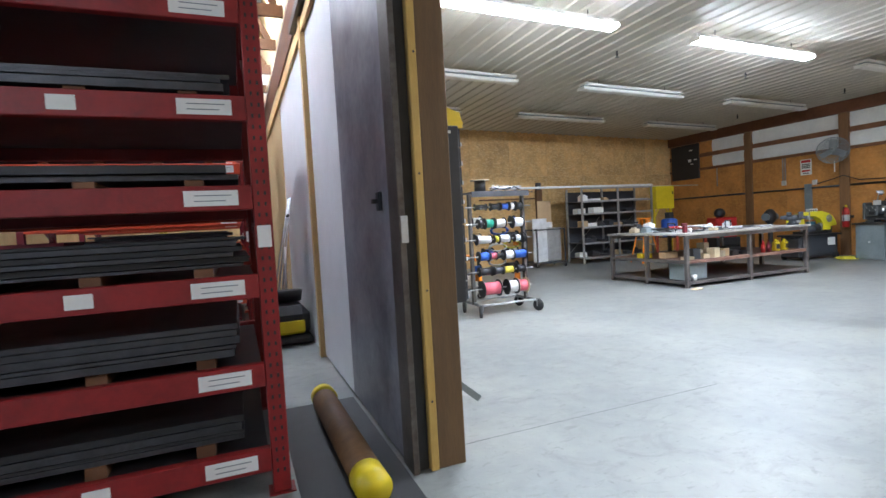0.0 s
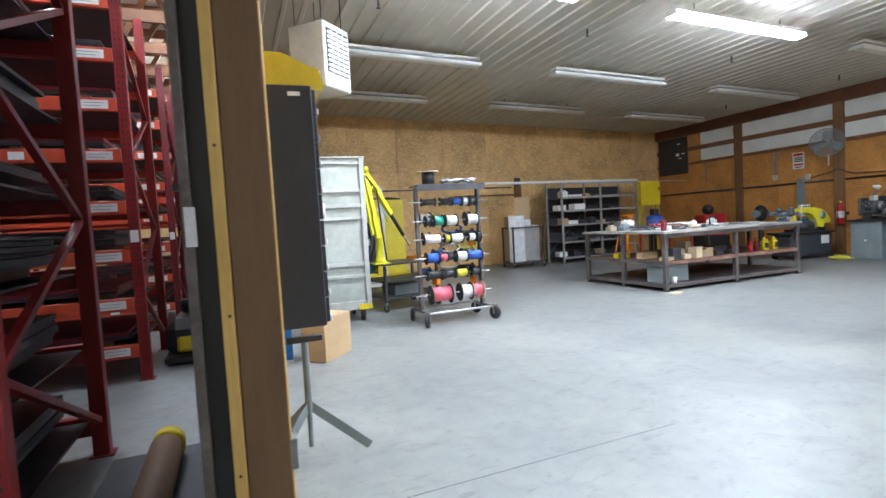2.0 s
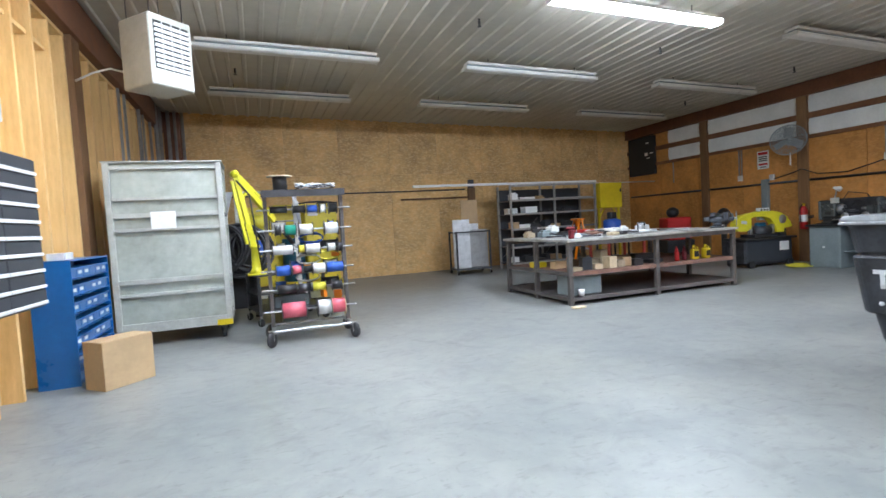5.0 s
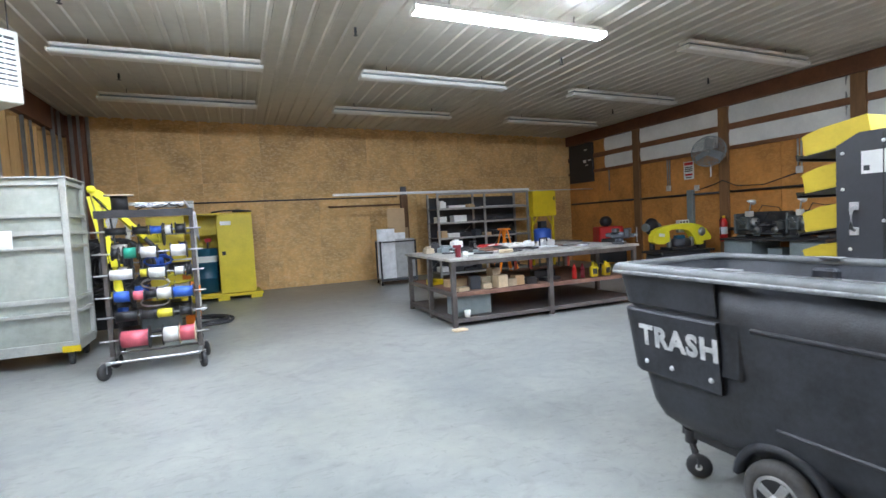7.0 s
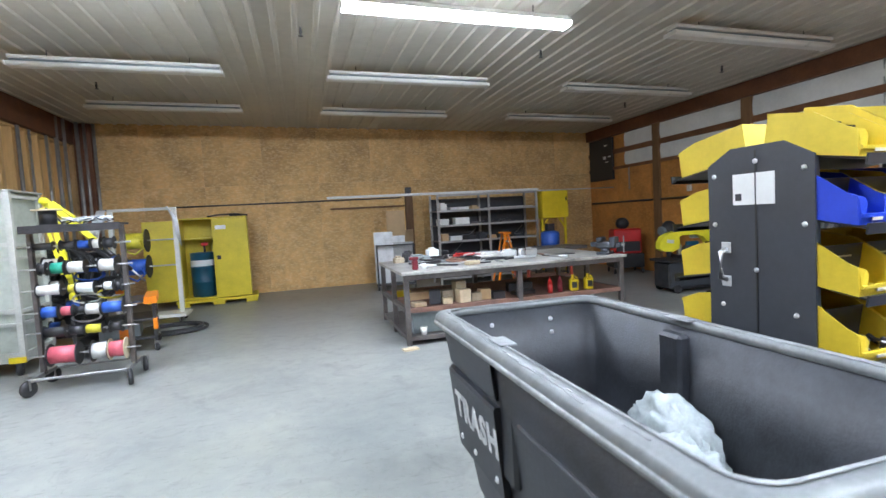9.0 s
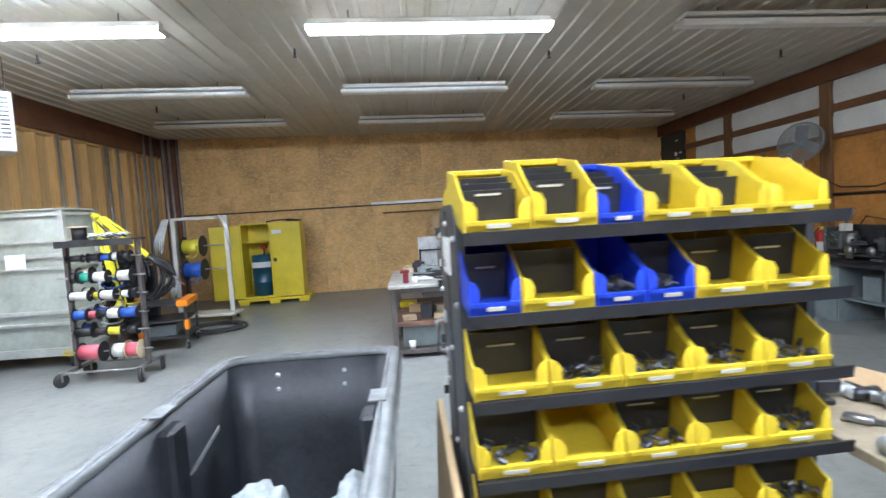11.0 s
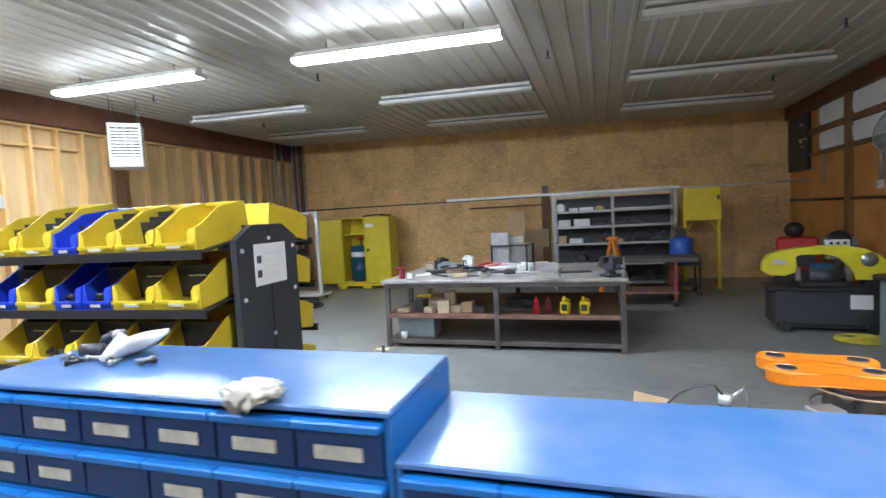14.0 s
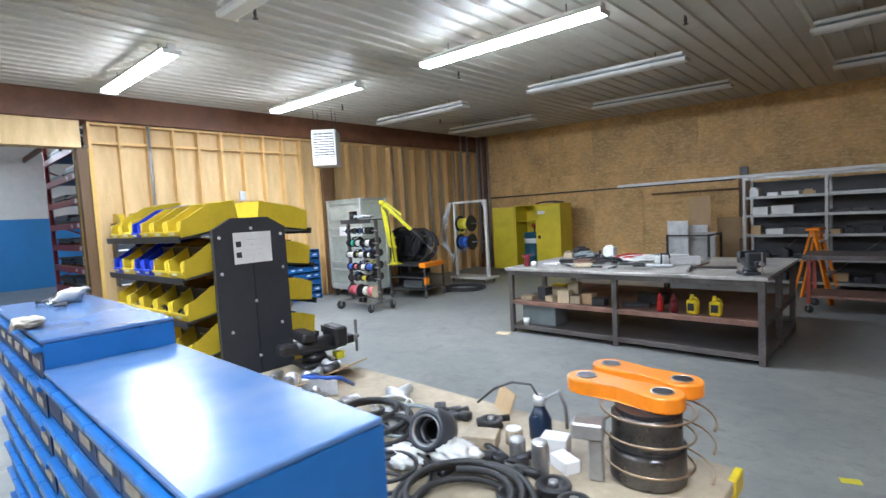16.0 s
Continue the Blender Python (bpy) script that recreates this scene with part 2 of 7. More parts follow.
CASTIRON = mat("dark_machine_paint", (0.10, 0.112, 0.112), 0.42, 0.2, var=0.3, scale=7, bump=0.08)
TEAL = mat("teal_drum", (0.012, 0.085, 0.135), 0.35, var=0.12, scale=5)
BLUEWALL = mat("blue_wall_paint", (0.02, 0.22, 0.55), 0.5, var=0.05, scale=2)
CLOTH = mat("white_rag", (0.66, 0.65, 0.62), 0.85, var=0.12, scale=14, bump=0.3)
BOARD = mat("chipboard_top", (0.44, 0.36, 0.25), 0.6, var=0.22, scale=4, bump=0.05)
WBLOCK = wood("pale_block", (0.62, 0.52, 0.36), (0.48, 0.38, 0.24))
PIPE = mat("conduit", (0.40, 0.40, 0.39), 0.4, 0.6, var=0.15, scale=8)


# ---- mesh helpers ----
def box(bm, x0, y0, z0, x1, y1, z1, b=0.0):
    r = bmesh.ops.create_cube(bm, size=1.0, matrix=Matrix.LocRotScale(((x0 + x1) / 2, (y0 + y1) / 2, (z0 + z1) / 2), None, (abs(x1 - x0), abs(y1 - y0), abs(z1 - z0))))
    if b:
        edges = {e for v in r["verts"] for e in v.link_edges}
        bmesh.ops.bevel(bm, geom=list(edges), offset=b, segments=1, affect="EDGES")
    return bm


def bx(x0, y0, z0, x1, y1, z1, b=0.0):
    return box(bmesh.new(), x0, y0, z0, x1, y1, z1, b)


def obox(bm, m, sx, sy, sz, b=0.0):
    """A box of that size about the origin of the pose m."""
    r = bmesh.ops.create_cube(bm, size=1.0, matrix=m @ Matrix.Diagonal((sx, sy, sz, 1)))
    if b:
        bmesh.ops.bevel(bm, geom=list({e for v in r["verts"] for e in v.link_edges}), offset=b, segments=1, affect="EDGES")
    return bm


def rod(bm, p, q, r, r2=None, seg=12, caps=True):
    p, q = Vector(p), Vector(q)
    d = q - p
    m = Matrix.Translation((p + q) / 2) @ d.to_track_quat("Z", "Y").to_matrix().to_4x4()
    bmesh.ops.create_cone(bm, cap_ends=caps, segments=seg, radius1=r, radius2=r if r2 is None else r2, depth=d.length, matrix=m)
    return bm


def rd(p, q, r, r2=None, seg=12, caps=True):
    return rod(bmesh.new(), p, q, r, r2, seg, caps)


def bar(bm, p, q, w, h=None, roll=0):
    """A square bar from p to q."""
    p, q = Vector(p), Vector(q)
    d = q - p
    m = Matrix.Translation((p + q) / 2) @ d.to_track_quat("Z", "Y").to_matrix().to_4x4() @ pose(0, 0, 0, 0, 0, roll)
    return obox(bm, m, w, h or w, d.length)


def lathe(bm, profile, m=Matrix(), seg=20):
    """A turned body: profile of (radius, height)."""
    rings = []
    for r, z in profile:
        rings.append([bm.verts.new(m @ Vector((r * math.cos(2 * math.pi * i / seg), r * math.sin(2 * math.pi * i / seg), z))) for i in range(seg)])
    for a, b in zip(rings, rings[1:]):
        for i in range(seg):
            bm.faces.new((a[i], a[(i + 1) % seg], b[(i + 1) % seg], b[i]))
    bm.faces.new(rings[0][::-1])
    bm.faces.new(rings[-1])
    return bm


def tube(bm, pts, r, seg=8, closed=False):
    """A hose or cable through the points."""
    pts = [Vector(p) for p in pts]
    rings = []
    n = len(pts)
    for i, p in enumerate(pts):
        a = pts[(i - 1) % n] if closed or i else pts[0]
        b = pts[(i + 1) % n] if closed or i < n - 1 else pts[-1]
        q = (b - a).to_track_quat("Z", "Y")
        rings.append([bm.verts.new(p + q @ Vector((r * math.cos(2 * math.pi * k / seg), r * math.sin(2 * math.pi * k / seg), 0))) for k in range(seg)])
    pairs = list(zip(rings, rings[1:])) + ([(rings[-1], rings[0])] if closed else [])
    for a, b in pairs:
        for k in range(seg):
            bm.faces.new((a[k], a[(k + 1) % seg], b[(k + 1) % seg], b[k]))
    if not closed:
        bm.faces.new(rings[0][::-1])
        bm.faces.new(rings[-1])
    return bm


def coil(bm, c, r, turns, wire, rise=0.0, wob=0.02, seg=26, squash=1.0):
    pts = []
    for i in range(int(turns * seg) + 1):
        a = 2 * math.pi * i / seg
        k = r + wob * math.sin(a * 0.37 + 1.3)
        pts.append((c[0] + k * math.cos(a), c[1] + squash * k * math.sin(a), c[2] + rise * i / seg + 0.3 * wob * (1 + math.sin(a * 0.61))))
    return tube(bm, pts, wire, 6)


def smooth(bm):
    for f in bm.faces:
        f.smooth = True
    return bm


def mesh(name, bm, material):
    bmesh.ops.recalc_face_normals(bm, faces=bm.faces)
    me = bpy.data.meshes.new(name)
    bm.to_mesh(me)
    bm.free()
    me.materials.append(material)
    return me


def part(name, bm, material, parent, label=""):
    ob = new(name, mesh(name, bm, material))
    ob.parent = parent
    return tagged(ob, label)


def thing(name, label, category, at=(0, 0, 0), rz=0, group=""):
    ob = new(name)
    ob.empty_display_size = 0.1
    ob.matrix_basis = pose(*at, 0, 0, rz)
    return tagged(ob, label, category, group)


def solid(name, bm, material, label, category, at=(0, 0, 0), rz=0, group=""):
    """A thing of one piece."""
    ob = new(name, mesh(name, bm, material))
    ob.matrix_basis = pose(*at, 0, 0, rz)
    return tagged(ob, label, category, group)


def structure(name, bm, material, label, category):
    return tagged(new(name, mesh(name, bm, material)), label, category, kind="structure")


def writing(text, size, material, parent, m, name="lettering", extrude=0.0006, spacing=1.0, bold=0.0):
    """Lettering as a mesh part, centred on the pose m, in the parent's space."""
    cu = bpy.data.curves.new(name, "FONT")
    cu.body, cu.size, cu.align_x, cu.align_y, cu.extrude, cu.space_character = text, size, "CENTER", "CENTER", extrude, spacing
    cu.resolution_u = 3
    cu.offset = bold
    tmp = bpy.data.objects.new("tmp", cu)
    scene.collection.objects.link(tmp)
    me = bpy.data.meshes.new_from_object(tmp.evaluated_get(bpy.context.evaluated_depsgraph_get()))
    bpy.data.objects.remove(tmp)
    me.transform(m)
    me.materials.clear()
    me.materials.append(material)
    ob = new(name, me)
    ob.parent = parent
    return ob


# ---- setting ----
W0, W1 = 1.02, 1.28          # west partition: outer and inner face of its studs
YB, XE, ZC = 12.3, 13.35, 3.86
YS, XW, YN, ZW = -6.0, -9.5, 18.0, 5.6
JY = 2.40                    # end of the partition, where the doorway begins
FALL = 0.025                 # the ceiling falls towards the east wall


def ceil_z(x):
    return 3.84 - FALL * (x - 1.3)


structure("floor", bx(XW - 0.3, YS - 0.3, -0.15, XE + 0.3, YN + 0.3, 0), FLOOR, "smooth grey concrete floor with darker stains", "floor")


def ribbed_ceiling():
    bm = bmesh.new()
    prof = []
    x = W0
    while x < XE + 0.1:
        prof += [(x, 0), (x + 0.150, 0), (x + 0.165, -0.022), (x + 0.205, -0.022), (x + 0.220, 0)]
        x += 0.229
    lo = [bm.verts.new((px, YS - 0.2, ceil_z(px) + pz)) for px, pz in prof]
    hi = [bm.verts.new((px, YB + 0.2, ceil_z(px) + pz)) for px, pz in prof]
    for i in range(len(prof) - 1):
        bm.faces.new((lo[i], lo[i + 1], hi[i + 1], hi[i]))
    slab = bmesh.ops.create_cube(bm, size=1.0, matrix=Matrix.LocRotScale(((W0 + XE + 0.2) / 2, (YS + YB) / 2, ceil_z((W0 + XE + 0.2) / 2) + 0.06), None, (XE + 0.2 - W0, YB - YS + 0.4, 0.05)))
    for v in slab["verts"]:
        v.co.z -= FALL * (v.co.x - (W0 + XE + 0.2) / 2)
    return bm


structure("ceiling", ribbed_ceiling(), CEIL, "cream ribbed sheet metal ceiling", "ceiling")

wall_n = structure("wall_north", bx(W0 - 0.2, YB + 0.02, 0, XE + 0.3, YB + 0.2, ZC + 0.02), PLY, "back wall clad in strand board", "wall")
wall_e = structure("wall_east", bx(XE + 0.02, YS - 0.2, 0, XE + 0.2, YB + 0.02, ZC + 0.02), OSB_E, "side wall of brown board with white insulation", "wall")
structure("wall_south", bx(W1, YS - 0.2, 0, XE + 0.02, YS, ZC + 0.02), OSB, "plain board wall", "wall")
wall_w = structure("wall_west", bx(W0, JY + 0.16, 0, W0 + 0.12, YB + 0.02, ZC), PLY, "stud wall with open pine studs and plywood sheathing", "wall")


def boards():
    """Strand boards on the back wall."""
    shared = {}
    x = 1.3
    while x < XE:
        w = min(1.216, XE - x)
        for z0, z1 in ((0.0, 2.437), (2.443, ceil_z(x) - 0.004)):
            key = (round(w, 3), z1)
            if key not in shared:
                shared[key] = mesh("board", bx(0, 0, z0, w, 0.018, z1), OSB)
            ob = new("board", shared[key])
            ob.parent = wall_n
            ob.location = (x, YB, 0)
        x += 1.221


boards()


def studs():
    me = mesh("stud", bx(0, 0, 0, 0.14, 0.04, 3.40), STUD)
    y = 2.56
    while y < YB - 0.1:
        if not 6.75 < y < 7.15:
            ob = new("stud", me)
            ob.parent = wall_w
            ob.location = (W0 + 0.12, y, 0)
        y += 0.418
    blk = mesh("blocking", bx(0, 0, 0, 0.10, 0.374, 0.04), STUD)
    y = 2.56
    while y < 6.3:
        ob = new("blocking", blk)
        ob.parent = wall_w
        ob.location = (W0 + 0.125, y + 0.042, 3.06)
        y += 0.418


studs()
structure("trim_west_beam", bx(W0 - 0.02, YS, 3.40, W1 + 0.10, YB - 0.002, 3.83, 0.004), BEAM, "dark brown timber beam along the wall top", "beam")
structure("trim_top_plate", bx(W0 + 0.12, JY + 0.16, 3.36, W1 - 0.003, YB, 3.398), STUD, "pale pine top plate", "beam")
structure("trim_doorway_header", bx(W0, YS, 2.98, W1 + 0.02, JY + 0.06, 3.398, 0.004), PLY, "pale plywood header over the doorway", "beam")
structure("trim_doorway_post", bx(W0 + 0.118, JY, 0, W1 + 0.005, JY + 0.14, 2.978, 0.003), JAMB, "brown timber doorway post", "post")
structure("trim_doorway_stud", bx(W0 + 0.075, JY - 0.012, 0, W0 + 0.115, JY + 0.14, 2.978, 0.003), OLDPINE, "pale pine strip on the doorway post", "post")
structure("trim_doorway_rail", bx(W0 - 0.02, JY - 0.01, 0, W0 + 0.012, JY + 0.15, 2.978, 0.003), WORN, "worn dark edge of the sliding doorway", "post")
# Solid black strip: the shade of the recess is put into its colour.
structure("trim_doorway_gap", bx(W0 + 0.013, JY + 0.03, 0, W0 + 0.0745, JY + 0.138, 2.978), BLACK, "black strip for the shaded gap in the doorway frame", "gap")
structure("trim_doorway_latch", bx(W0 - 0.012, JY - 0.016, 1.14, W0 + 0.022, JY - 0.0105, 1.27, 0.001), GALV, "small steel latch plate on the doorway edge", "latch")
for k, z in enumerate((0.35, 0.9, 1.47, 2.05, 2.6)):
    structure("trim_doorway_nail_%d" % (k + 1), rd((W0 + 0.095 + 0.006 * (k % 2), JY - 0.0135, z), (W0 + 0.095 + 0.006 * (k % 2), JY - 0.011, z), 0.006, seg=8), DARK, "dark nail head in the pine strip", "nail")
structure("trim_doorway_edge", bx(W1 - 0.02, JY + 0.142, 0, W1 + 0.022, JY + 0.20, 2.978, 0.003), OLDPINE, "pale pine edge behind the doorway post", "post")
structure("trim_west_column", bx(W0 + 0.125, 6.80, 0, W1 + 0.06, 7.06, 3.398, 0.004), BROWN, "dark timber column in the stud wall", "column")
# Added backing; its colour gives the darkness between the corner conduits.
structure("trim_corner_column", bx(W1 + 0.11, YB - 0.16, 0, 1.70, YB - 0.003, 3.80, 0.004), BEAM, "dark backing added behind the conduits in the back corner", "column")
structure("wall_doorway_south", bx(W0, YS, 0, W1, -1.2, 2.978), PLY, "plywood wall beside the doorway", "wall")

# east wall: lower boards, girts, columns, batts
for i in range(15):
    y = YB - 1.22 * (i + 1)
    ob = new("board", mesh("board", bx(XE, y + 0.004, 0, XE + 0.018, y + 1.216, 2.43), OSB_E))
    ob.parent = wall_e
for i, y in enumerate((9.53, 7.20, 4.88, 2.55, 0.2, -2.1, -4.4)):
    structure("trim_east_column_%d" % (i + 1), bx(XE - 0.06, y, 0, XE - 0.002, y + 0.20, 3.27, 0.004), BROWN, "dark brown timber wall column", "column")
structure("trim_east_beam", bx(XE - 0.10, YS, 3.272, XE + 0.019, YB - 0.002, 3.535, 0.004), BEAM, "dark red-brown beam under the ceiling", "beam")
for z0, z1 in ((2.43, 2.50), (2.82, 2.93)):
    structure("trim_east_girt_%d" % (1 if z0 < 2.6 else 2), bx(XE - 0.04, YS, z0, XE + 0.016, YB - 0.002, z1, 0.003), GIRT, "brown horizontal wall girt", "girt")


def batts():
    ys = [YB, 9.73, 7.40, 5.08, 2.75, 0.4, -1.9, -4.2, YS]
    for k in range(len(ys) - 1):
        y0, y1 = (ys[k + 1], ys[k] - 0.22) if k else (9.76, 10.75)
        for z0, z1 in ((2.505, 2.815), (2.935, 3.268)):
            bm = bmesh.new()
            nx = max(4, int((y1 - y0) / 0.12))
            grid = [[bm.verts.new((XE - 0.012 - 0.022 * math.sin(math.pi * j / 4) ** 0.5 - 0.010 * noise.noise((i * 0.5, k * 3.1, j + z0)), y0 + (y1 - y0) * i / nx, z0 + (z1 - z0) * j / 4)) for j in range(5)] for i in range(nx + 1)]
            for i in range(nx):
                for j in range(4):
                    bm.faces.new((grid[i][j], grid[i + 1][j], grid[i + 1][j + 1], grid[i][j + 1]))
            ob = part("insulation_batt", smooth(bm), BATT, wall_e)


batts()

# warehouse beyond the doorway
structure("wall_warehouse_west", bx(XW - 0.2, YS, 0, XW, YN, 2.2), BLUEWALL, "blue painted lower wall of the warehouse", "wall")
structure("wall_warehouse_west_upper", bx(XW - 0.2, YS, 2.202, XW, YN, ZW), WHITE, "white upper wall of the warehouse", "wall")
structure("wall_warehouse_north", bx(XW, YN, 0, W0, YN + 0.2, ZW), PLY, "board wall at the end of the warehouse", "wall")
structure("wall_warehouse_south", bx(XW, YS - 0.2, 0, W1, YS - 0.002, ZW), WHITE, "white warehouse wall", "wall")
structure("wall_warehouse_east", bx(W0, YS, ZC + 0.09, W0 + 0.1, YN, ZW), PLY, "board wall above the workshop", "wall")
structure("wall_warehouse_east_lower", bx(W0, YB + 0.21, 0, W0 + 0.1, YN, ZC + 0.088), PLY, "board wall beyond the workshop", "wall")
structure("ceiling_warehouse", bx(XW, YS, ZW, W0 + 0.1, YN, ZW + 0.1), WHITE, "white warehouse roof lining", "ceiling")


# ---- lamps ----
def strip_light(lit):
    t = thing("strip_light", "lit white fluorescent strip light under the ceiling" if lit else "unlit white fluorescent strip light under the ceiling", "strip light", group="ceiling strip lights")
    L = 1.21
    if lit:
        part("housing", bx(-L + 0.016, -0.045, 0.045, L - 0.016, 0.045, 0.115, 0.006), LAMPW, t)
        # Skirts and plate are added to keep lens light off the ceiling.
        for y in (-0.1045, 0.1012):
            part("uplight_skirt", bx(-L + 0.0165, y, 0.0365, L - 0.0165, y + 0.0033, 0.060), LAMPW, t)
        part("uplight_shield", bx(-L + 0.016, -0.0972, 0.0405, L - 0.016, 0.0972, 0.0445), LAMPW, t)
    else:
        part("housing", bx(-L + 0.03, -0.098, 0.078, L - 0.03, 0.098, 0.115, 0.006), LAMPW, t)
        # Filler whose dark grey stands for the shaded recess above the lens.
        part("ballast_cover", bx(-L + 0.04, -0.055, 0.0405, L - 0.04, 0.055, 0.0775), GREYC, t)
    bm = bmesh.new()
    pr = [(-0.10, 0.040), (-0.092, 0.012), (-0.06, -0.006), (0.06, -0.006), (0.092, 0.012), (0.10, 0.040)]
    a = [bm.verts.new((-L + 0.016, y, z)) for y, z in pr]
    b = [bm.verts.new((L - 0.016, y, z)) for y, z in pr]
    for i in range(6):
        bm.faces.new((a[i], a[(i + 1) % 6], b[(i + 1) % 6], b[i]))
    bm.faces.new(a[::-1])
    bm.faces.new(b)
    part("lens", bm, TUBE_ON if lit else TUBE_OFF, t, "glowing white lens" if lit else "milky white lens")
    for x in (-L, L - 0.012):
        part("end_cap", bx(x - 0.002, -0.103, -0.008, x + 0.014, 0.103, 0.046, 0.003), LAMPW, t)
    for x in (-0.8, 0.8):
        part("hanger", rd((x, 0, 0.115), (x, 0, 0.215), 0.006, seg=6), DARK, t)
    return t


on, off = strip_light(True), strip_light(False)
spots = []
# Rows at y=0.2 and south are unseen; their lit lamps brighten south-facing things.
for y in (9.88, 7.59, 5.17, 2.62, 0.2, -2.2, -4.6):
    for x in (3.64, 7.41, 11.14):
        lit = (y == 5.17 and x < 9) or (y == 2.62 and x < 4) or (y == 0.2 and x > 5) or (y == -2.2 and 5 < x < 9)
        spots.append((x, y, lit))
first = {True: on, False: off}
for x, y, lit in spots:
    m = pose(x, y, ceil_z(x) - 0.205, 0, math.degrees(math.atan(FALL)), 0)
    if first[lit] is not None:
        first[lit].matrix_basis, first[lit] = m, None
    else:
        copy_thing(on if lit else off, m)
# All but the first are added, unseen lamps that brighten racks and partition.
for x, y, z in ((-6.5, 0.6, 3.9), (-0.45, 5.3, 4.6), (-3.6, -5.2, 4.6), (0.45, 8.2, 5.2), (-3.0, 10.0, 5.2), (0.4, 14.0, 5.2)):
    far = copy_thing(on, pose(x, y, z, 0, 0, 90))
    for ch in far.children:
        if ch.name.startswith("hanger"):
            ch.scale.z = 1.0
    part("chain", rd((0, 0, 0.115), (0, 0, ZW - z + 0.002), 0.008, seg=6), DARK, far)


# ---- welding table ----
def bench():
    t = thing("welding_table", "large heavy steel work table with two lower shelves", "table")
    x0, x1, y0, y1 = 6.80, 9.76, 5.93, 7.68
    part("tabletop", bx(x0 - 0.03, y0 - 0.03, 0.835, x1 + 0.03, y1 + 0.03, 0.87, 0.004), TABLE_T, t)
    for a in (y0 - 0.002, y1 - 0.05):
        part("apron", bx(x0 + 0.06, a, 0.775, x1 - 0.06, a + 0.052, 0.833), TABLE_M, t)
    for x in (x0, 8.24, x1 - 0.06):
        for y in (y0, y1 - 0.06) if x == 8.24 else (y0, 6.76, y1 - 0.06):
            part("leg", bx(x, y, 0.0, x + 0.06, y + 0.06, 0.833, 0.003), TABLE_M, t)
    for z, m in ((0.385, RUST), (0.055, TABLE_M)):
        for y in (y0 + 0.006, y1 - 0.054):
            part("rail", bx(x0 + 0.06, y, z, x1 - 0.06, y + 0.048, z + 0.05), m, t)
        for x in (x0 + 0.006, x1 - 0.054):
            part("rail", bx(x, y0 + 0.06, z, x + 0.048, y1 - 0.06, z + 0.05), TABLE_M, t)
        part("shelf", bx(x0 + 0.055, y0 + 0.055, z + 0.035, x1 - 0.055, y1 - 0.055, z + 0.047), RUST if z > 0.2 else TABLE_M, t)
    return t


bench()


# ---- bin rack ----
def bin_mesh(w, d, h):
    """An open hopper-fronted stacking bin, front towards -y, floor at z=0."""
    bm = bmesh.new()
    s = 0.005
    f = 0.24 * h
    y0 = -d / 2
    for sx in (-1, 1):
        xo, xi = sx * w / 2, sx * (w / 2 - s)
        prof = [(y0, 0), (d / 2, 0), (d / 2, h), (y0 + d * 0.50, h), (y0 + d * 0.16, 0.66 * h), (y0 + d * 0.05, 0.60 * h)]
        a = [bm.verts.new((xo, y, z)) for y, z in prof]
        b = [bm.verts.new((xi, y, z)) for y, z in prof]
        bm.faces.new(a)
        bm.faces.new(b[::-1])
        for i in range(len(prof)):
            bm.faces.new((a[i], a[(i + 1) % 6], b[(i + 1) % 6], b[i]))
        # the cheek that closes the front corner beside the low lip
        c = min(0.026, w * 0.16)
        pts = [(sx * (w / 2 - s + 0.001), y0 + d * 0.05, 0.61 * h), (sx * (w / 2 - s - c * 0.6), y0 + 0.006, 0.58 * h), (sx * (w / 2 - s - c), y0 + 0.002, 0.46 * h), (sx * (w / 2 - s - c), y0 + 0.001, f - 0.002), (sx * (w / 2 - s + 0.001), y0 + 0.001, f - 0.002)]
        u = [bm.verts.new(v) for v in pts]
        k = [bm.verts.new((v[0], v[1] + 0.005, v[2])) for v in pts]
        bm.faces.new(u)
        bm.faces.new(k[::-1])
        for i in range(5):
            bm.faces.new((u[i], u[(i + 1) % 5], k[(i + 1) % 5], k[i]))
    i = s - 0.001
    box(bm, -w / 2 + i, y0 + 0.0005, 0.0005, w / 2 - i, d / 2 - 0.0005, s)
    box(bm, -w / 2 + i, d / 2 - s, s - 0.001, w / 2 - i, d / 2 - 0.0005, h - 0.0005)
    box(bm, -w / 2 + i, y0 + 0.0005, s - 0.001, w / 2 - i, y0 + s, f)
    box(bm, -w / 2 + 0.004, y0 - 0.006, f - 0.010, w / 2 - 0.004, y0 + 0.002, f + 0.0005)
    box(bm, -w / 2 + 0.0005, d / 2 - 0.02, h - 0.012, w / 2 - 0.0005, d / 2 + 0.002, h)
    bmesh.ops.recalc_face_normals(bm, faces=bm.faces)
    return bm


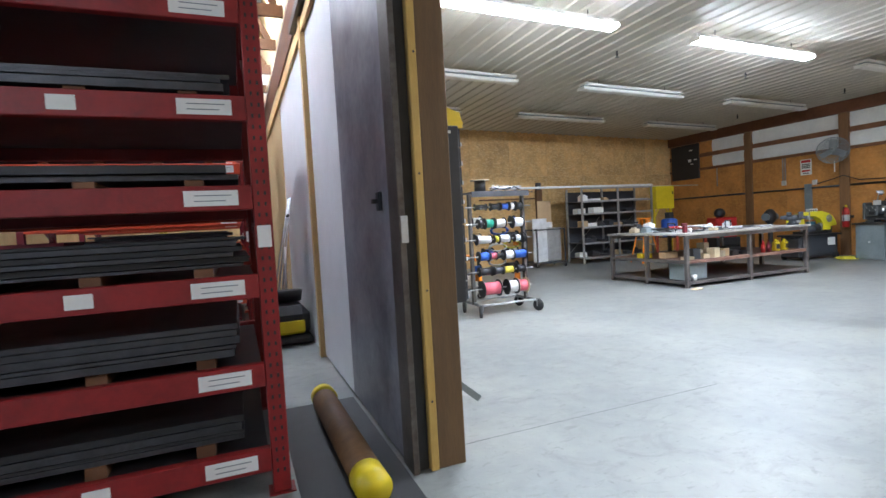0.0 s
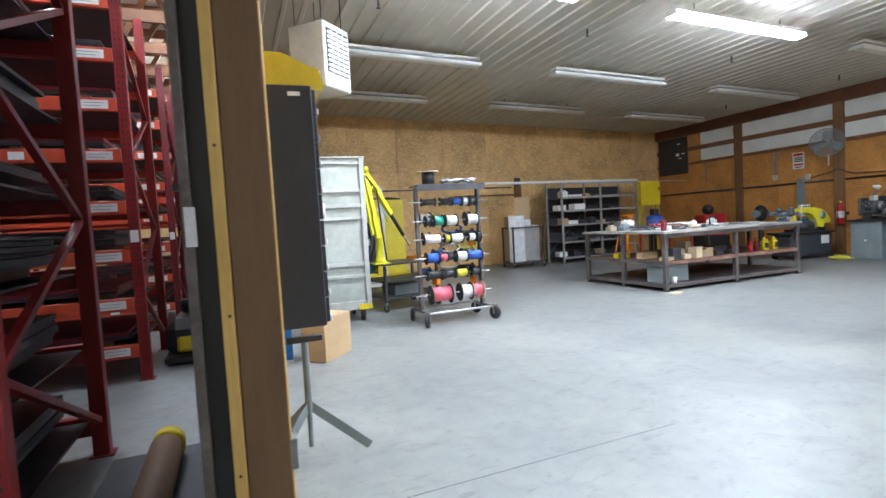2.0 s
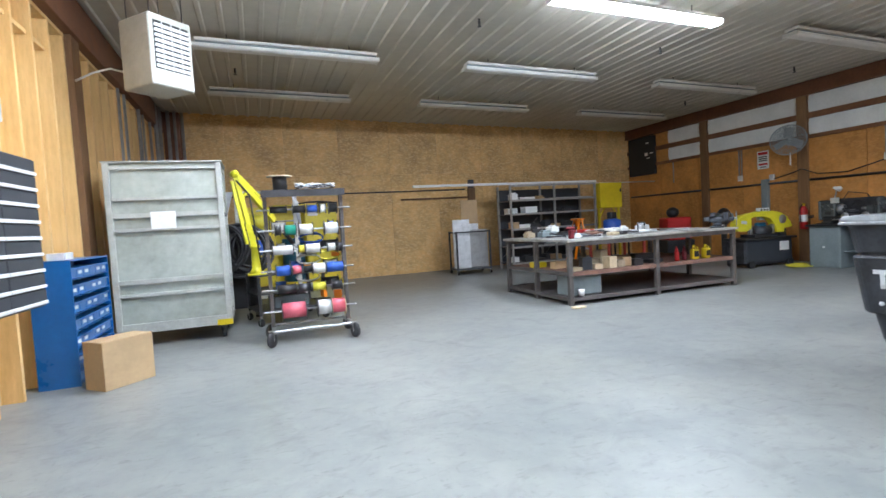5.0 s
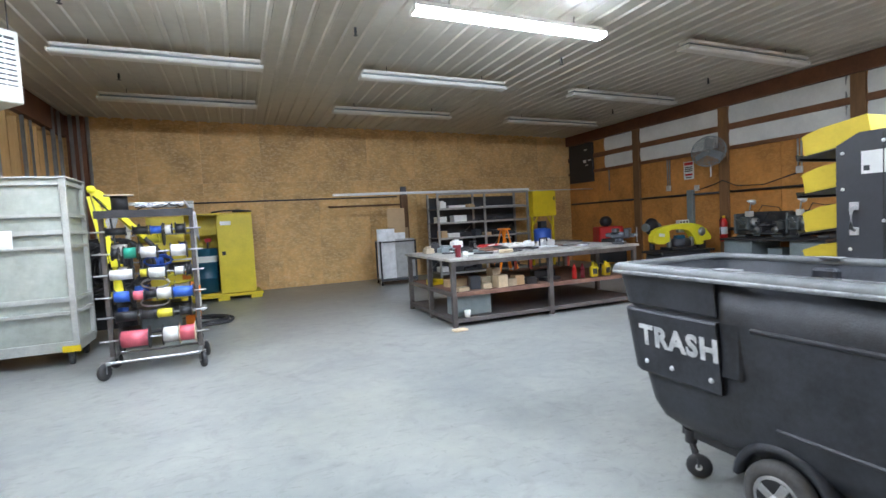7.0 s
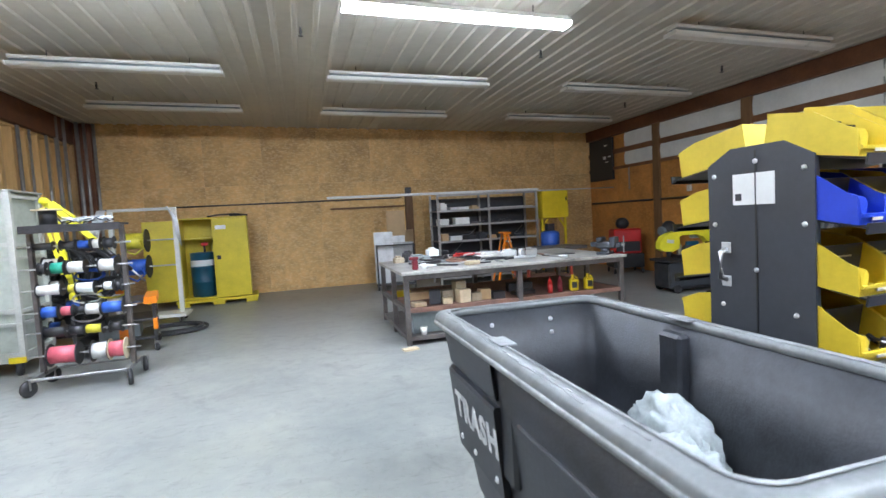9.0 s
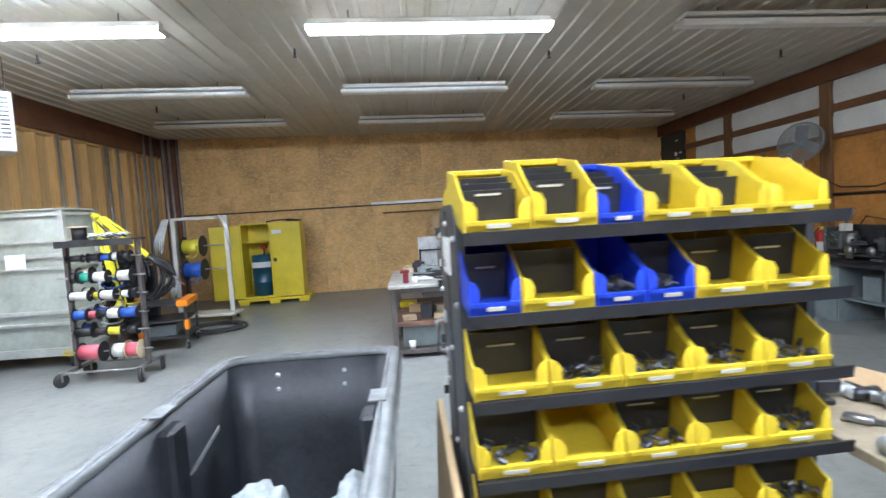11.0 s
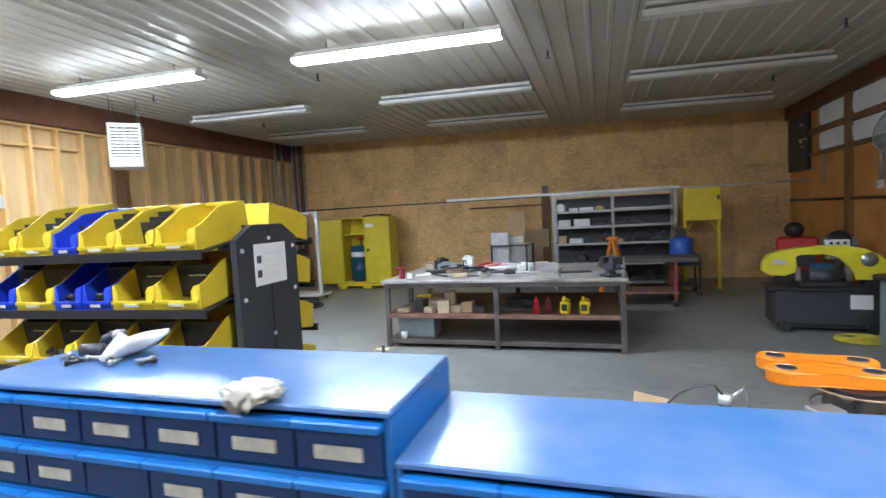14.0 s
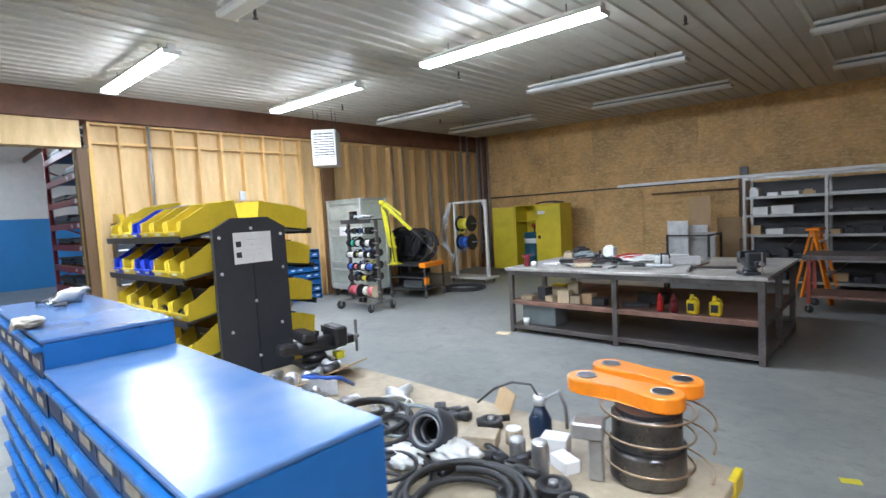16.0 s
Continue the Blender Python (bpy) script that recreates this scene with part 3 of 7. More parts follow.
def box_bin_mesh(w, d, h):
    """A straight-sided shelf bin with a nearly full-height front towards -y, floor at z=0."""
    bm = bmesh.new()
    s = 0.005
    y0 = -d / 2
    for sx in (-1, 1):
        xo, xi = sx * w / 2, sx * (w / 2 - s)
        prof = [(y0, 0), (d / 2, 0), (d / 2, h), (y0 + d * 0.30, h), (y0 + 0.004, 0.86 * h)]
        a = [bm.verts.new((xo, y, z)) for y, z in prof]
        b = [bm.verts.new((xi, y, z)) for y, z in prof]
        bm.faces.new(a)
        bm.faces.new(b[::-1])
        for i in range(5):
            bm.faces.new((a[i], a[(i + 1) % 5], b[(i + 1) % 5], b[i]))
    box(bm, -w / 2 + 0.004, y0 + 0.0005, 0.0005, w / 2 - 0.004, d / 2 - 0.0005, s)
    box(bm, -w / 2 + 0.004, d / 2 - s, s - 0.001, w / 2 - 0.004, d / 2 - 0.0005, h - 0.0005)
    box(bm, -w / 2 + 0.004, y0 + 0.0005, s - 0.001, w / 2 - 0.004, y0 + s, 0.80 * h)
    box(bm, -w / 2 + 0.004, y0 - 0.007, 0.77 * h, w / 2 - 0.004, y0 + 0.002, 0.81 * h)
    bmesh.ops.recalc_face_normals(bm, faces=bm.faces)
    return bm


RX0, RX1, RYC = 7.225, 8.25, 1.64


TURNED = Matrix.Translation(((RX0 + RX1) / 2, RYC, 0)) @ Matrix.Rotation(radians(3.0), 4, "Z") @ Matrix.Translation((-(RX0 + RX1) / 2, -RYC, 0))


def bin_rack():
    t = thing("bin_rack", "black steel double-sided bin rack on the floor", "rack", (0, 0, 0))
    t.matrix_basis = TURNED
    for x in (RX0 - 0.004, RX1 - 0.02):
        bm = bmesh.new()
        prof = [(RYC - 0.20, 0.06), (RYC + 0.20, 0.06), (RYC + 0.20, 1.62), (RYC + 0.10, 1.675), (RYC - 0.10, 1.675), (RYC - 0.20, 1.62)]
        a = [bm.verts.new((x, y, z)) for y, z in prof]
        b = [bm.verts.new((x + 0.024, y, z)) for y, z in prof]
        bm.faces.new(a)
        bm.faces.new(b[::-1])
        for i in range(6):
            bm.faces.new((a[i], a[(i + 1) % 6], b[(i + 1) % 6], b[i]))
        pl = part("end_plate", bm, CHAR, t, "charcoal end plate with white bolts")
        out = x - 0.003 if x < 8 else x + 0.024
        part("seam", bx(out, RYC - 0.003, 0.1, out + 0.003, RYC + 0.003, 1.66), BLACK, pl)
        if x > 8:
            note = part("notice", bx(out, RYC - 0.10, 1.44, out + 0.003, RYC + 0.11, 1.60), PAPER, pl, "printed white notice sheet")
            for k in range(2):
                part("print_mark", bx(out + 0.001, RYC - 0.088, 1.472 + 0.055 * k, out + 0.004, RYC - 0.060, 1.500 + 0.055 * k), CHAR, note)
            for k in range(4):
                part("print_line", bx(out + 0.001, RYC - 0.045, 1.482 + 0.026 * k, out + 0.0034, RYC + 0.06, 1.4835 + 0.026 * k), OFFWHITE, note)
        else:
            note = part("notice", bx(out, RYC - 0.07, 1.47, out + 0.003, RYC + 0.09, 1.58), PAPER, pl, "printed white notice sheet")
            part("print_mark", bx(out - 0.001, RYC + 0.055, 1.485, out + 0.0025, RYC + 0.08, 1.51), CHAR, note)
            hd = part("handle", smooth(tube(bmesh.new(), [(out, RYC + 0.12, 1.195), (out - 0.03, RYC + 0.12, 1.205), (out - 0.03, RYC + 0.12, 1.30), (out, RYC + 0.12, 1.31)], 0.010, 10)), STEEL, pl, "bright steel pull handle")
            for z in (1.19, 1.315):
                part("handle_plate", bx(out - 0.006, RYC + 0.10, z - 0.02, out, RYC + 0.14, z + 0.02, 0.002), GALV, hd)
        for y in (-0.17, 0.0, 0.17):
            for z in ((1.58, 1.40, 1.10, 0.80, 0.50) if y else (1.62, 1.24, 0.95, 0.65)):
                bm = bmesh.new()
                bmesh.ops.create_uvsphere(bm, u_segments=8, v_segments=5, radius=0.009, matrix=Matrix.Translation((out + 0.001, RYC + y + 0.03 * (z < 1.3) * (1 if y < 0 else -1 if y > 0 else 0), z)))
                part("bolt", bm, GALV, pl)
    for z in SHELVES:
        for side in (-1, 1):
            m = Matrix.Translation((0, RYC + (0.215 if side > 0 else -0.17), z)) @ Matrix.Rotation(-side * radians(9), 4, "X")
            bm = bmesh.new()
            obox(bm, m @ Matrix.Translation(((RX0 + RX1) / 2 - 0.012, 0, -0.012)), RX1 - RX0 - 0.06, 0.35, 0.006)
            obox(bm, m @ Matrix.Translation(((RX0 + RX1) / 2 - 0.012, side * 0.178, -0.012)), RX1 - RX0 - 0.02, 0.006, 0.032)
            part("shelf", bm, BLACK, t)
    part("base", bx(RX0, RYC - 0.24, 0.05, RX1, RYC + 0.24, 0.09), BLACK, t)
    for x in (RX0 + 0.05, RX1 - 0.09):
        for y in (RYC - 0.2, RYC + 0.16):
            part("foot", bx(x, y, 0, x + 0.04, y + 0.04, 0.06), BLACK, t)
    return t


SHELVES = (1.625, 1.425, 1.215, 1.015, 0.815, 0.615, 0.415)
bin_rack()


mat_tag = mat("bin_tag", (0.60, 0.58, 0.48), 0.6, var=0.2, scale=30)


def bins():
    """Rows of stacking bins on both sides of the rack."""
    rnd = random.Random(4)
    shared = {}
    front = {0: "YYBYYY", 1: "BYBBYY", 2: "YYYYY", 3: "YYYYY", 4: "YYYYY", 5: "YYYYY", 6: "YYYYY"}
    for k, z in enumerate(SHELVES):
        for side in (-1, 1):
            row = front[k] if side < 0 else "YYYYY"
            widths = [1.2 if c == "Y" else 0.85 for c in row]
            tot = sum(widths)
            x = RX0 + 0.004
            span = RX1 - RX0 - 0.062
            for c, wd in zip(row, widths):
                w = span * wd / tot - 0.004
                key = (round(w, 3), c, k == 0, side)
                if key not in shared:
                    shared[key] = mesh("storage_bin", bin_mesh(w, 0.30, 0.140 if k else 0.132) if side < 0 else box_bin_mesh(w, 0.31, 0.122), YBIN if c == "Y" else BBIN)
                    shared[key, "l"] = mesh("label", bx(-w * 0.17, -0.1585, 0.014, w * 0.17, -0.1565, 0.024), mat_tag)
                    shared[key, "d"] = mesh("divider", bx(-w / 2 + 0.007, -0.03, 0.008, w / 2 - 0.007, -0.026, 0.128 if k else 0.092), BLACK)
                    shared[key, "t"] = mesh("divider_tag", bx(-w * 0.2, -0.0325, 0.088 if k else 0.078, w * 0.2, -0.0305, 0.093 if k else 0.083), mat_tag)
                m = TURNED @ Matrix.Translation((x + w / 2 + (0.028 if side > 0 else 0), RYC + (0.215 if side > 0 else -0.17), z - 0.007)) @ Matrix.Rotation(-side * radians(9), 4, "X") @ pose(0, 0, 0, 0, 0, 0 if side < 0 else 180)
                ob = new("storage_bin", shared[key])
                ob.matrix_basis = m
                tagged(ob, ("yellow" if c == "Y" else "blue") + " plastic open-fronted parts bin on a rack shelf", "bin", "bins on the bin rack")
                lb = new("label", shared[key, "l"])
                lb.parent = ob
                if rnd.random() < 0.85 and not (k == 0 and x > RX1 - 0.25):
                    dv = new("divider", shared[key, "d"])
                    dv.parent = ob
                    if rnd.random() < 0.7:
                        tg = new("divider_tag", shared[key, "t"])
                        tg.parent = dv
                if k == 0 and side < 0 and x < RX1 - 0.25:
                    for step in (0.045, 0.09):
                        dv = new("divider", shared[key, "d"])
                        dv.parent = ob
                        dv.location = (0, step, 0.28 * step)
                if side < 0 and k == 0 and row.index(c) == 0 and abs(x - RX0 - 0.004 - span * wd / tot) < 0.02:
                    ob.scale = (1, 1, 1.18)
                if side < 0 and k >= 1 and rnd.random() < 0.6 or side > 0 and rnd.random() < 0.2:
                    bm = bmesh.new()
                    for _ in range(26):
                        px, py = rnd.uniform(-w / 2 + 0.02, w / 2 - 0.02), rnd.uniform(-0.135, -0.05)
                        a = rnd.uniform(0, 3.1)
                        pz = 0.013 + rnd.uniform(0, 0.03)
                        rod(bm, (px - 0.012 * math.cos(a), py - 0.012 * math.sin(a), pz), (px + 0.012 * math.cos(a), py + 0.012 * math.sin(a), pz + 0.006), rnd.uniform(0.004, 0.009), seg=6)
                    f = tagged(new("metal_fittings", mesh("metal_fittings", bm, rnd.choice((STEEL, DARK, DARK)))), "loose small metal fittings lying in a parts bin", "fittings", kind="stuff")
                    f.matrix_basis = m
                x += span * wd / tot


bins()


# ---- blue drawer cabinets ----
def blue_cabinet(x0, x1, y0, y1, top, label):
    t = thing("drawer_cabinet", label, "cabinet", group="blue drawer cabinets")
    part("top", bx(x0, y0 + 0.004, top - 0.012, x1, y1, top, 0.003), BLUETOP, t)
    part("side", bx(x0, y0 + 0.01, 0.0, x0 + 0.012, y1 - 0.001, top - 0.0125), BLUE, t)
    part("side", bx(x1 - 0.012, y0 + 0.01, 0.0, x1, y1 - 0.001, top - 0.0125), BLUE, t)
    part("back", bx(x0 + 0.0125, y1 - 0.012, 0.0, x1 - 0.0125, y1 - 0.002, top - 0.0125), BLUE, t)
    n = max(3, round((x1 - x0) / 0.158))
    pitch = 0.098
    rows = int((top - 0.05) / pitch)
    w = (x1 - x0 - 0.024) / n
    bm = bx(-w / 2 + 0.003, -0.006, 0.010, w / 2 - 0.003, 0.24, 0.078)
    dm = mesh("drawer", bm, NAVY)
    pm = mesh("drawer_lip", bx(-w / 2 + 0.001, -0.022, 0.0785, w / 2 - 0.001, 0.004, 0.0935, 0.003), BLUE)
    lm = mesh("label", bx(-w * 0.27, -0.009, 0.030, w * 0.27, -0.0062, 0.052), mat_label)
    sm = mesh("shelf", bx(x0 + 0.012, y0 + 0.006, -0.004, x1 - 0.012, y1 - 0.014, 0.004), BLUE)
    for r in range(rows):
        z = top - 0.014 - pitch * (r + 1)
        sh = new("shelf", sm)
        sh.parent = t
        sh.location = (0, 0, z)
        for i in range(n):
            d = new("drawer", dm)
            d.parent = t
            d.location = (x0 + 0.012 + w * (i + 0.5), y0 + 0.012, z)
            lip = new("drawer_lip", pm)
            lip.parent = d
            if (i * 7 + r * 3) % 9 and (i * 5 + r * 4) % 7:
                l = new("label", lm)
                l.parent = d
    return t


mat_label = mat("aged_label", (0.62, 0.58, 0.48), 0.6, var=0.2, scale=25)
blue_cabinet(8.25, 9.20, 0.64, 0.95, 1.385, "blue steel small-parts drawer cabinet with worn top")
blue_cabinet(9.203, 10.12, 0.64, 0.95, 1.31, "lower blue steel small-parts drawer cabinet with worn top")


# ---- trash cart ----
def trash_cart():
    t = thing("trash_cart", "large charcoal plastic tilt cart filled with bagged waste, on wheels", "trash cart", (6.63, 1.55, 0))
    # half width, half length, height
    body = [(0.17, 0.44, 0.222), (0.235, 0.565, 0.245), (0.278, 0.640, 0.29), (0.300, 0.680, 0.36), (0.315, 0.708, 0.49), (0.338, 0.752, 0.76), (0.362, 0.792, 1.045)]

    def half(z):
        for (x0, y0, z0), (x1, y1, z1) in zip(body, body[1:]):
            if z <= z1:
                k = (z - z0) / (z1 - z0)
                return x0 + (x1 - x0) * k, y0 + (y1 - y0) * k
        return body[-1][0], body[-1][1]

    def ring(bm, hx, hy, z, c=0.05):
        pts = []
        for q, (sx, sy) in enumerate(((1, 1), (-1, 1), (-1, -1), (1, -1))):
            for k in range(5):
                a = math.pi / 2 * (q + k / 4)
                pts.append((sx * (hx - c) + c * math.cos(a), sy * (hy - c) + c * math.sin(a), z))
        return [bm.verts.new(p) for p in pts]

    def skin(bm, rings):
        for a, b in zip(rings, rings[1:]):
            for i in range(len(a)):
                bm.faces.new((a[i], a[(i + 1) % len(a)], b[(i + 1) % len(b)], b[i]))

    bm = bmesh.new()
    ro = [ring(bm, hx, hy, z, 0.09) for hx, hy, z in body]
    ri = [ring(bm, hx - 0.02, hy - 0.02, max(z, 0.262), 0.075) for hx, hy, z in reversed(body[1:])]
    skin(bm, ro + ri)
    bm.faces.new(ro[0][::-1])
    bm.faces.new(ri[-1])
    part("tub", smooth(bm), TRASHM, t)

    def rim(hx, hy, section, name, material, label):
        bm = bmesh.new()
        rr = [ring(bm, hx + o, hy + o, z, 0.075) for o, z in section]
        skin(bm, rr + [rr[0]])
        part(name, smooth(bm), material, t, label)

    rim(0.362, 0.792, [(0.002, 1.040), (0.030, 1.034), (0.042, 1.026), (0.046, 1.034), (0.040, 1.062), (0.030, 1.074), (-0.012, 1.076), (-0.022, 1.050)], "rim", TRASHW, "scuffed dark grey rim")
    rim(0.362, 0.792, [(0.0405, 1.026), (0.0465, 1.025), (0.0475, 1.036), (0.0440, 1.044)], "rim_edge", SCUFF, "worn white outer edge of the rim")
    rim(0.362, 0.792, [(-0.012, 1.0765), (-0.002, 1.0775), (-0.004, 1.0795), (-0.012, 1.079)], "rim_edge", SCUFF, "worn white inner edge of the rim")

    def wrap(y0, z0, z1, o0, o1, seg=6):
        """A moulded band that wraps round the end of the tub from one side to the other."""
        bm = bmesh.new()
        loops = []
        c = 0.085
        for z, out in ((z0, -0.006), (z0, o0 - 0.006), (z0 + 0.012, o0), (z1 - 0.012, o1), (z1, o1 - 0.008), (z1, -0.006)):
            hx, hy = half(z)
            hx, hy = hx + out, hy + out
            pts = [(hx, y0 + 0.012 * (out < o0))]
            pts += [(hx - c + c * math.cos(math.pi / 2 * k / seg), hy - c + c * math.sin(math.pi / 2 * k / seg)) for k in range(seg + 1)]
            pts += [(-px, py) for px, py in reversed(pts)]
            loops.append([bm.verts.new((px, py, z)) for px, py in pts])
        n = len(loops[0])
        for a, b in zip(loops, loops[1:] + loops[:1]):
            for i in range(n - 1):
                bm.faces.new((a[i], a[i + 1], b[i + 1], b[i]))
        bm.faces.new([l[0] for l in loops])
        bm.faces.new([l[-1] for l in loops][::-1])
        return bm

    part("end_block", wrap(0.20, 0.862, 1.036, 0.014, 0.020), TRASHM, t)
    pan = part("name_panel", wrap(0.19, 0.515, 0.845, 0.030, 0.026), TRASHM, t)
    lean = math.degrees(math.atan2(0.023 - 0.004, 0.27))
    hx = half(0.71)[0] + 0.0285
    writing("TRASH", 0.138, WORNWHITE, pan, pose(-hx - 0.0012, 0.42, 0.712) @ pose(0, 0, 0, 0, -lean, 0) @ pose(0, 0, 0, 90, 0, -90), spacing=1.13, bold=0.006)
    for y in (0.24, 0.46, 0.62):
        bm = bmesh.new()
        bmesh.ops.create_uvsphere(bm, u_segments=10, v_segments=6, radius=0.013, matrix=Matrix.Translation((-half(0.58)[0] - 0.030, y, 0.578)) @ Matrix.Diagonal((0.6, 1, 1, 1)))
        part("bolt", bm, GALV, pan)
    rr = random.Random(60)
    for k in range(12):
        part("scratch", obox(bmesh.new(), Matrix.Translation((-0.384 + rr.uniform(-0.004, 0.012), rr.uniform(-0.6, 0.7), 1.0755)) @ Matrix.Rotation(radians(rr.uniform(-9, 9)), 4, "Z"), 0.003, rr.uniform(0.06, 0.24), 0.0018), SCUFF, t)
    for sx in (-1, 1):
        # long ledges moulded into the sides
        for z, ya, yb, tall in ((0.835, 0.06, -0.66, 0.020), (0.44, -0.02, -0.60, 0.016)):
            hx = half(z)[0]
            part("side_ledge", obox(bmesh.new(), Matrix.Translation((sx * (hx - 0.002), (ya + yb) / 2, z)) @ Matrix.Rotation(radians(sx * 4), 4, "Y"), 0.022, ya - yb, tall, 0.006), TRASHM, t)
        # pocket in the rim where the side folds in
        part("side_pocket", box(bmesh.new(), sx * 0.315 - 0.03, 0.10, 0.60, sx * 0.315 + 0.024, 0.21, 1.03, 0.012), TRASHM, t)
        part("scuff", obox(bmesh.new(), Matrix.Translation((sx * 0.345, 0.155, 1.0785)), 0.058, 0.11, 0.006, 0.002), SCUFF, t, "white scuff on the rim")
        # arch over the big wheel
        arch = bmesh.new()
        n = 14
        loops = []
        for r, x in ((0.185, 0.20), (0.185, 0.312), (0.205, 0.312), (0.222, 0.296), (0.222, 0.20)):
            loops.append([arch.verts.new((sx * x, -0.03 + r * math.cos(math.pi * (0.04 + 0.92 * k / n)), 0.155 + r * math.sin(math.pi * (0.04 + 0.92 * k / n)))) for k in range(n + 1)])
        for a, b in zip(loops, loops[1:] + loops[:1]):
            for i in range(n):
                arch.faces.new((a[i], a[i + 1], b[i + 1], b[i]))
        part("wheel_arch", smooth(arch), TRASHM, t)
        part("arch_lining", rd((sx * 0.205, -0.03, 0.18), (sx * 0.262, -0.03, 0.18), 0.184, seg=26), BLACK, t)
        hub = Matrix.Translation((sx * 0.30, -0.03, 0.155)) @ Matrix.Rotation(radians(90), 4, "Y")
        w = part("wheel", smooth(lathe(bmesh.new(), [(0.04, -0.028), (0.098, -0.028), (0.104, -0.036), (0.140, -0.032), (0.154, -0.014), (0.155, 0), (0.154, 0.014), (0.140, 0.032), (0.104, 0.036), (0.098, 0.028), (0.04, 0.028)], hub, 32)), TYRE, t)
        part("rim", smooth(lathe(bmesh.new(), [(0.080, -0.031), (0.098, -0.033), (0.100, -0.026), (0.100, 0.026), (0.098, 0.033), (0.080, 0.031)], hub, 26)), PIPE, w)
        part("hub_well", rd((sx * 0.320, -0.03, 0.155), (sx * 0.3345, -0.03, 0.155), 0.084, seg=26), BLACK, w)
        for k in range(4):
            a = 90 * k + 28
            sp = bmesh.new()
            obox(sp, pose(sx * 0.337, -0.03, 0.155, a, 0, 0) @ Matrix.Translation((0, 0.047, 0)), 0.007, 0.078, 0.036, 0.003)
            part("spoke", sp, PIPE, w)
        part("hub_cap", smooth(rd((sx * 0.335, -0.03, 0.155), (sx * 0.350, -0.03, 0.155), 0.028, 0.020, seg=14)), GALV, w)
        c = part("caster", smooth(lathe(bmesh.new(), [(0.018, -0.02), (0.052, -0.02), (0.060, -0.008), (0.060, 0.008), (0.052, 0.02), (0.018, 0.02)], pose(sx * 0.2, 0.45, 0.06, 0, 0, 35) @ Matrix.Rotation(radians(90), 4, "Y"), 20)), RUBBER, t)
        part("hub_cap", rd((sx * 0.2 - 0.018, 0.437, 0.06), (sx * 0.2 + 0.018, 0.463, 0.06), 0.016, seg=12), GALV, c)
        part("fork", bar(bar(bmesh.new(), (sx * 0.2 - 0.022, 0.435, 0.06), (sx * 0.2 + 0.002, 0.50, 0.165), 0.006, 0.032), (sx * 0.2 + 0.022, 0.465, 0.06), (sx * 0.2 + 0.03, 0.52, 0.165), 0.006, 0.032), DARK, c)
        part("swivel", rd((sx * 0.2 + 0.012, 0.505, 0.16), (sx * 0.2 + 0.012, 0.505, 0.226), 0.03, seg=14), DARK, c)
        for z in (0.99, 0.93):
            bm = bmesh.new()
            bmesh.ops.create_uvsphere(bm, u_segments=8, v_segments=5, radius=0.011, matrix=Matrix.Translation((sx * 0.145, half(z)[1] - 0.022, z)))
            part("bolt", bm, GALV, t)
    part("scrape_mark", obox(bmesh.new(), Matrix.Translation((-half(0.83)[0] + 0.0215, 0.36, 0.83)) @ Matrix.Rotation(radians(4.5), 4, "Y") @ Matrix.Rotation(radians(14), 4, "X"), 0.004, 0.34, 0.022, 0.002), SCUFF, t, "long white scrape inside the tub")
    part("axle", rd((-0.27, -0.03, 0.155), (0.27, -0.03, 0.155), 0.012, seg=10), STEEL, t)
    part("chassis", bx(-0.2, -0.3, 0.19, 0.24, 0.55, 0.232), DARK, t)
    return t


trash_cart()


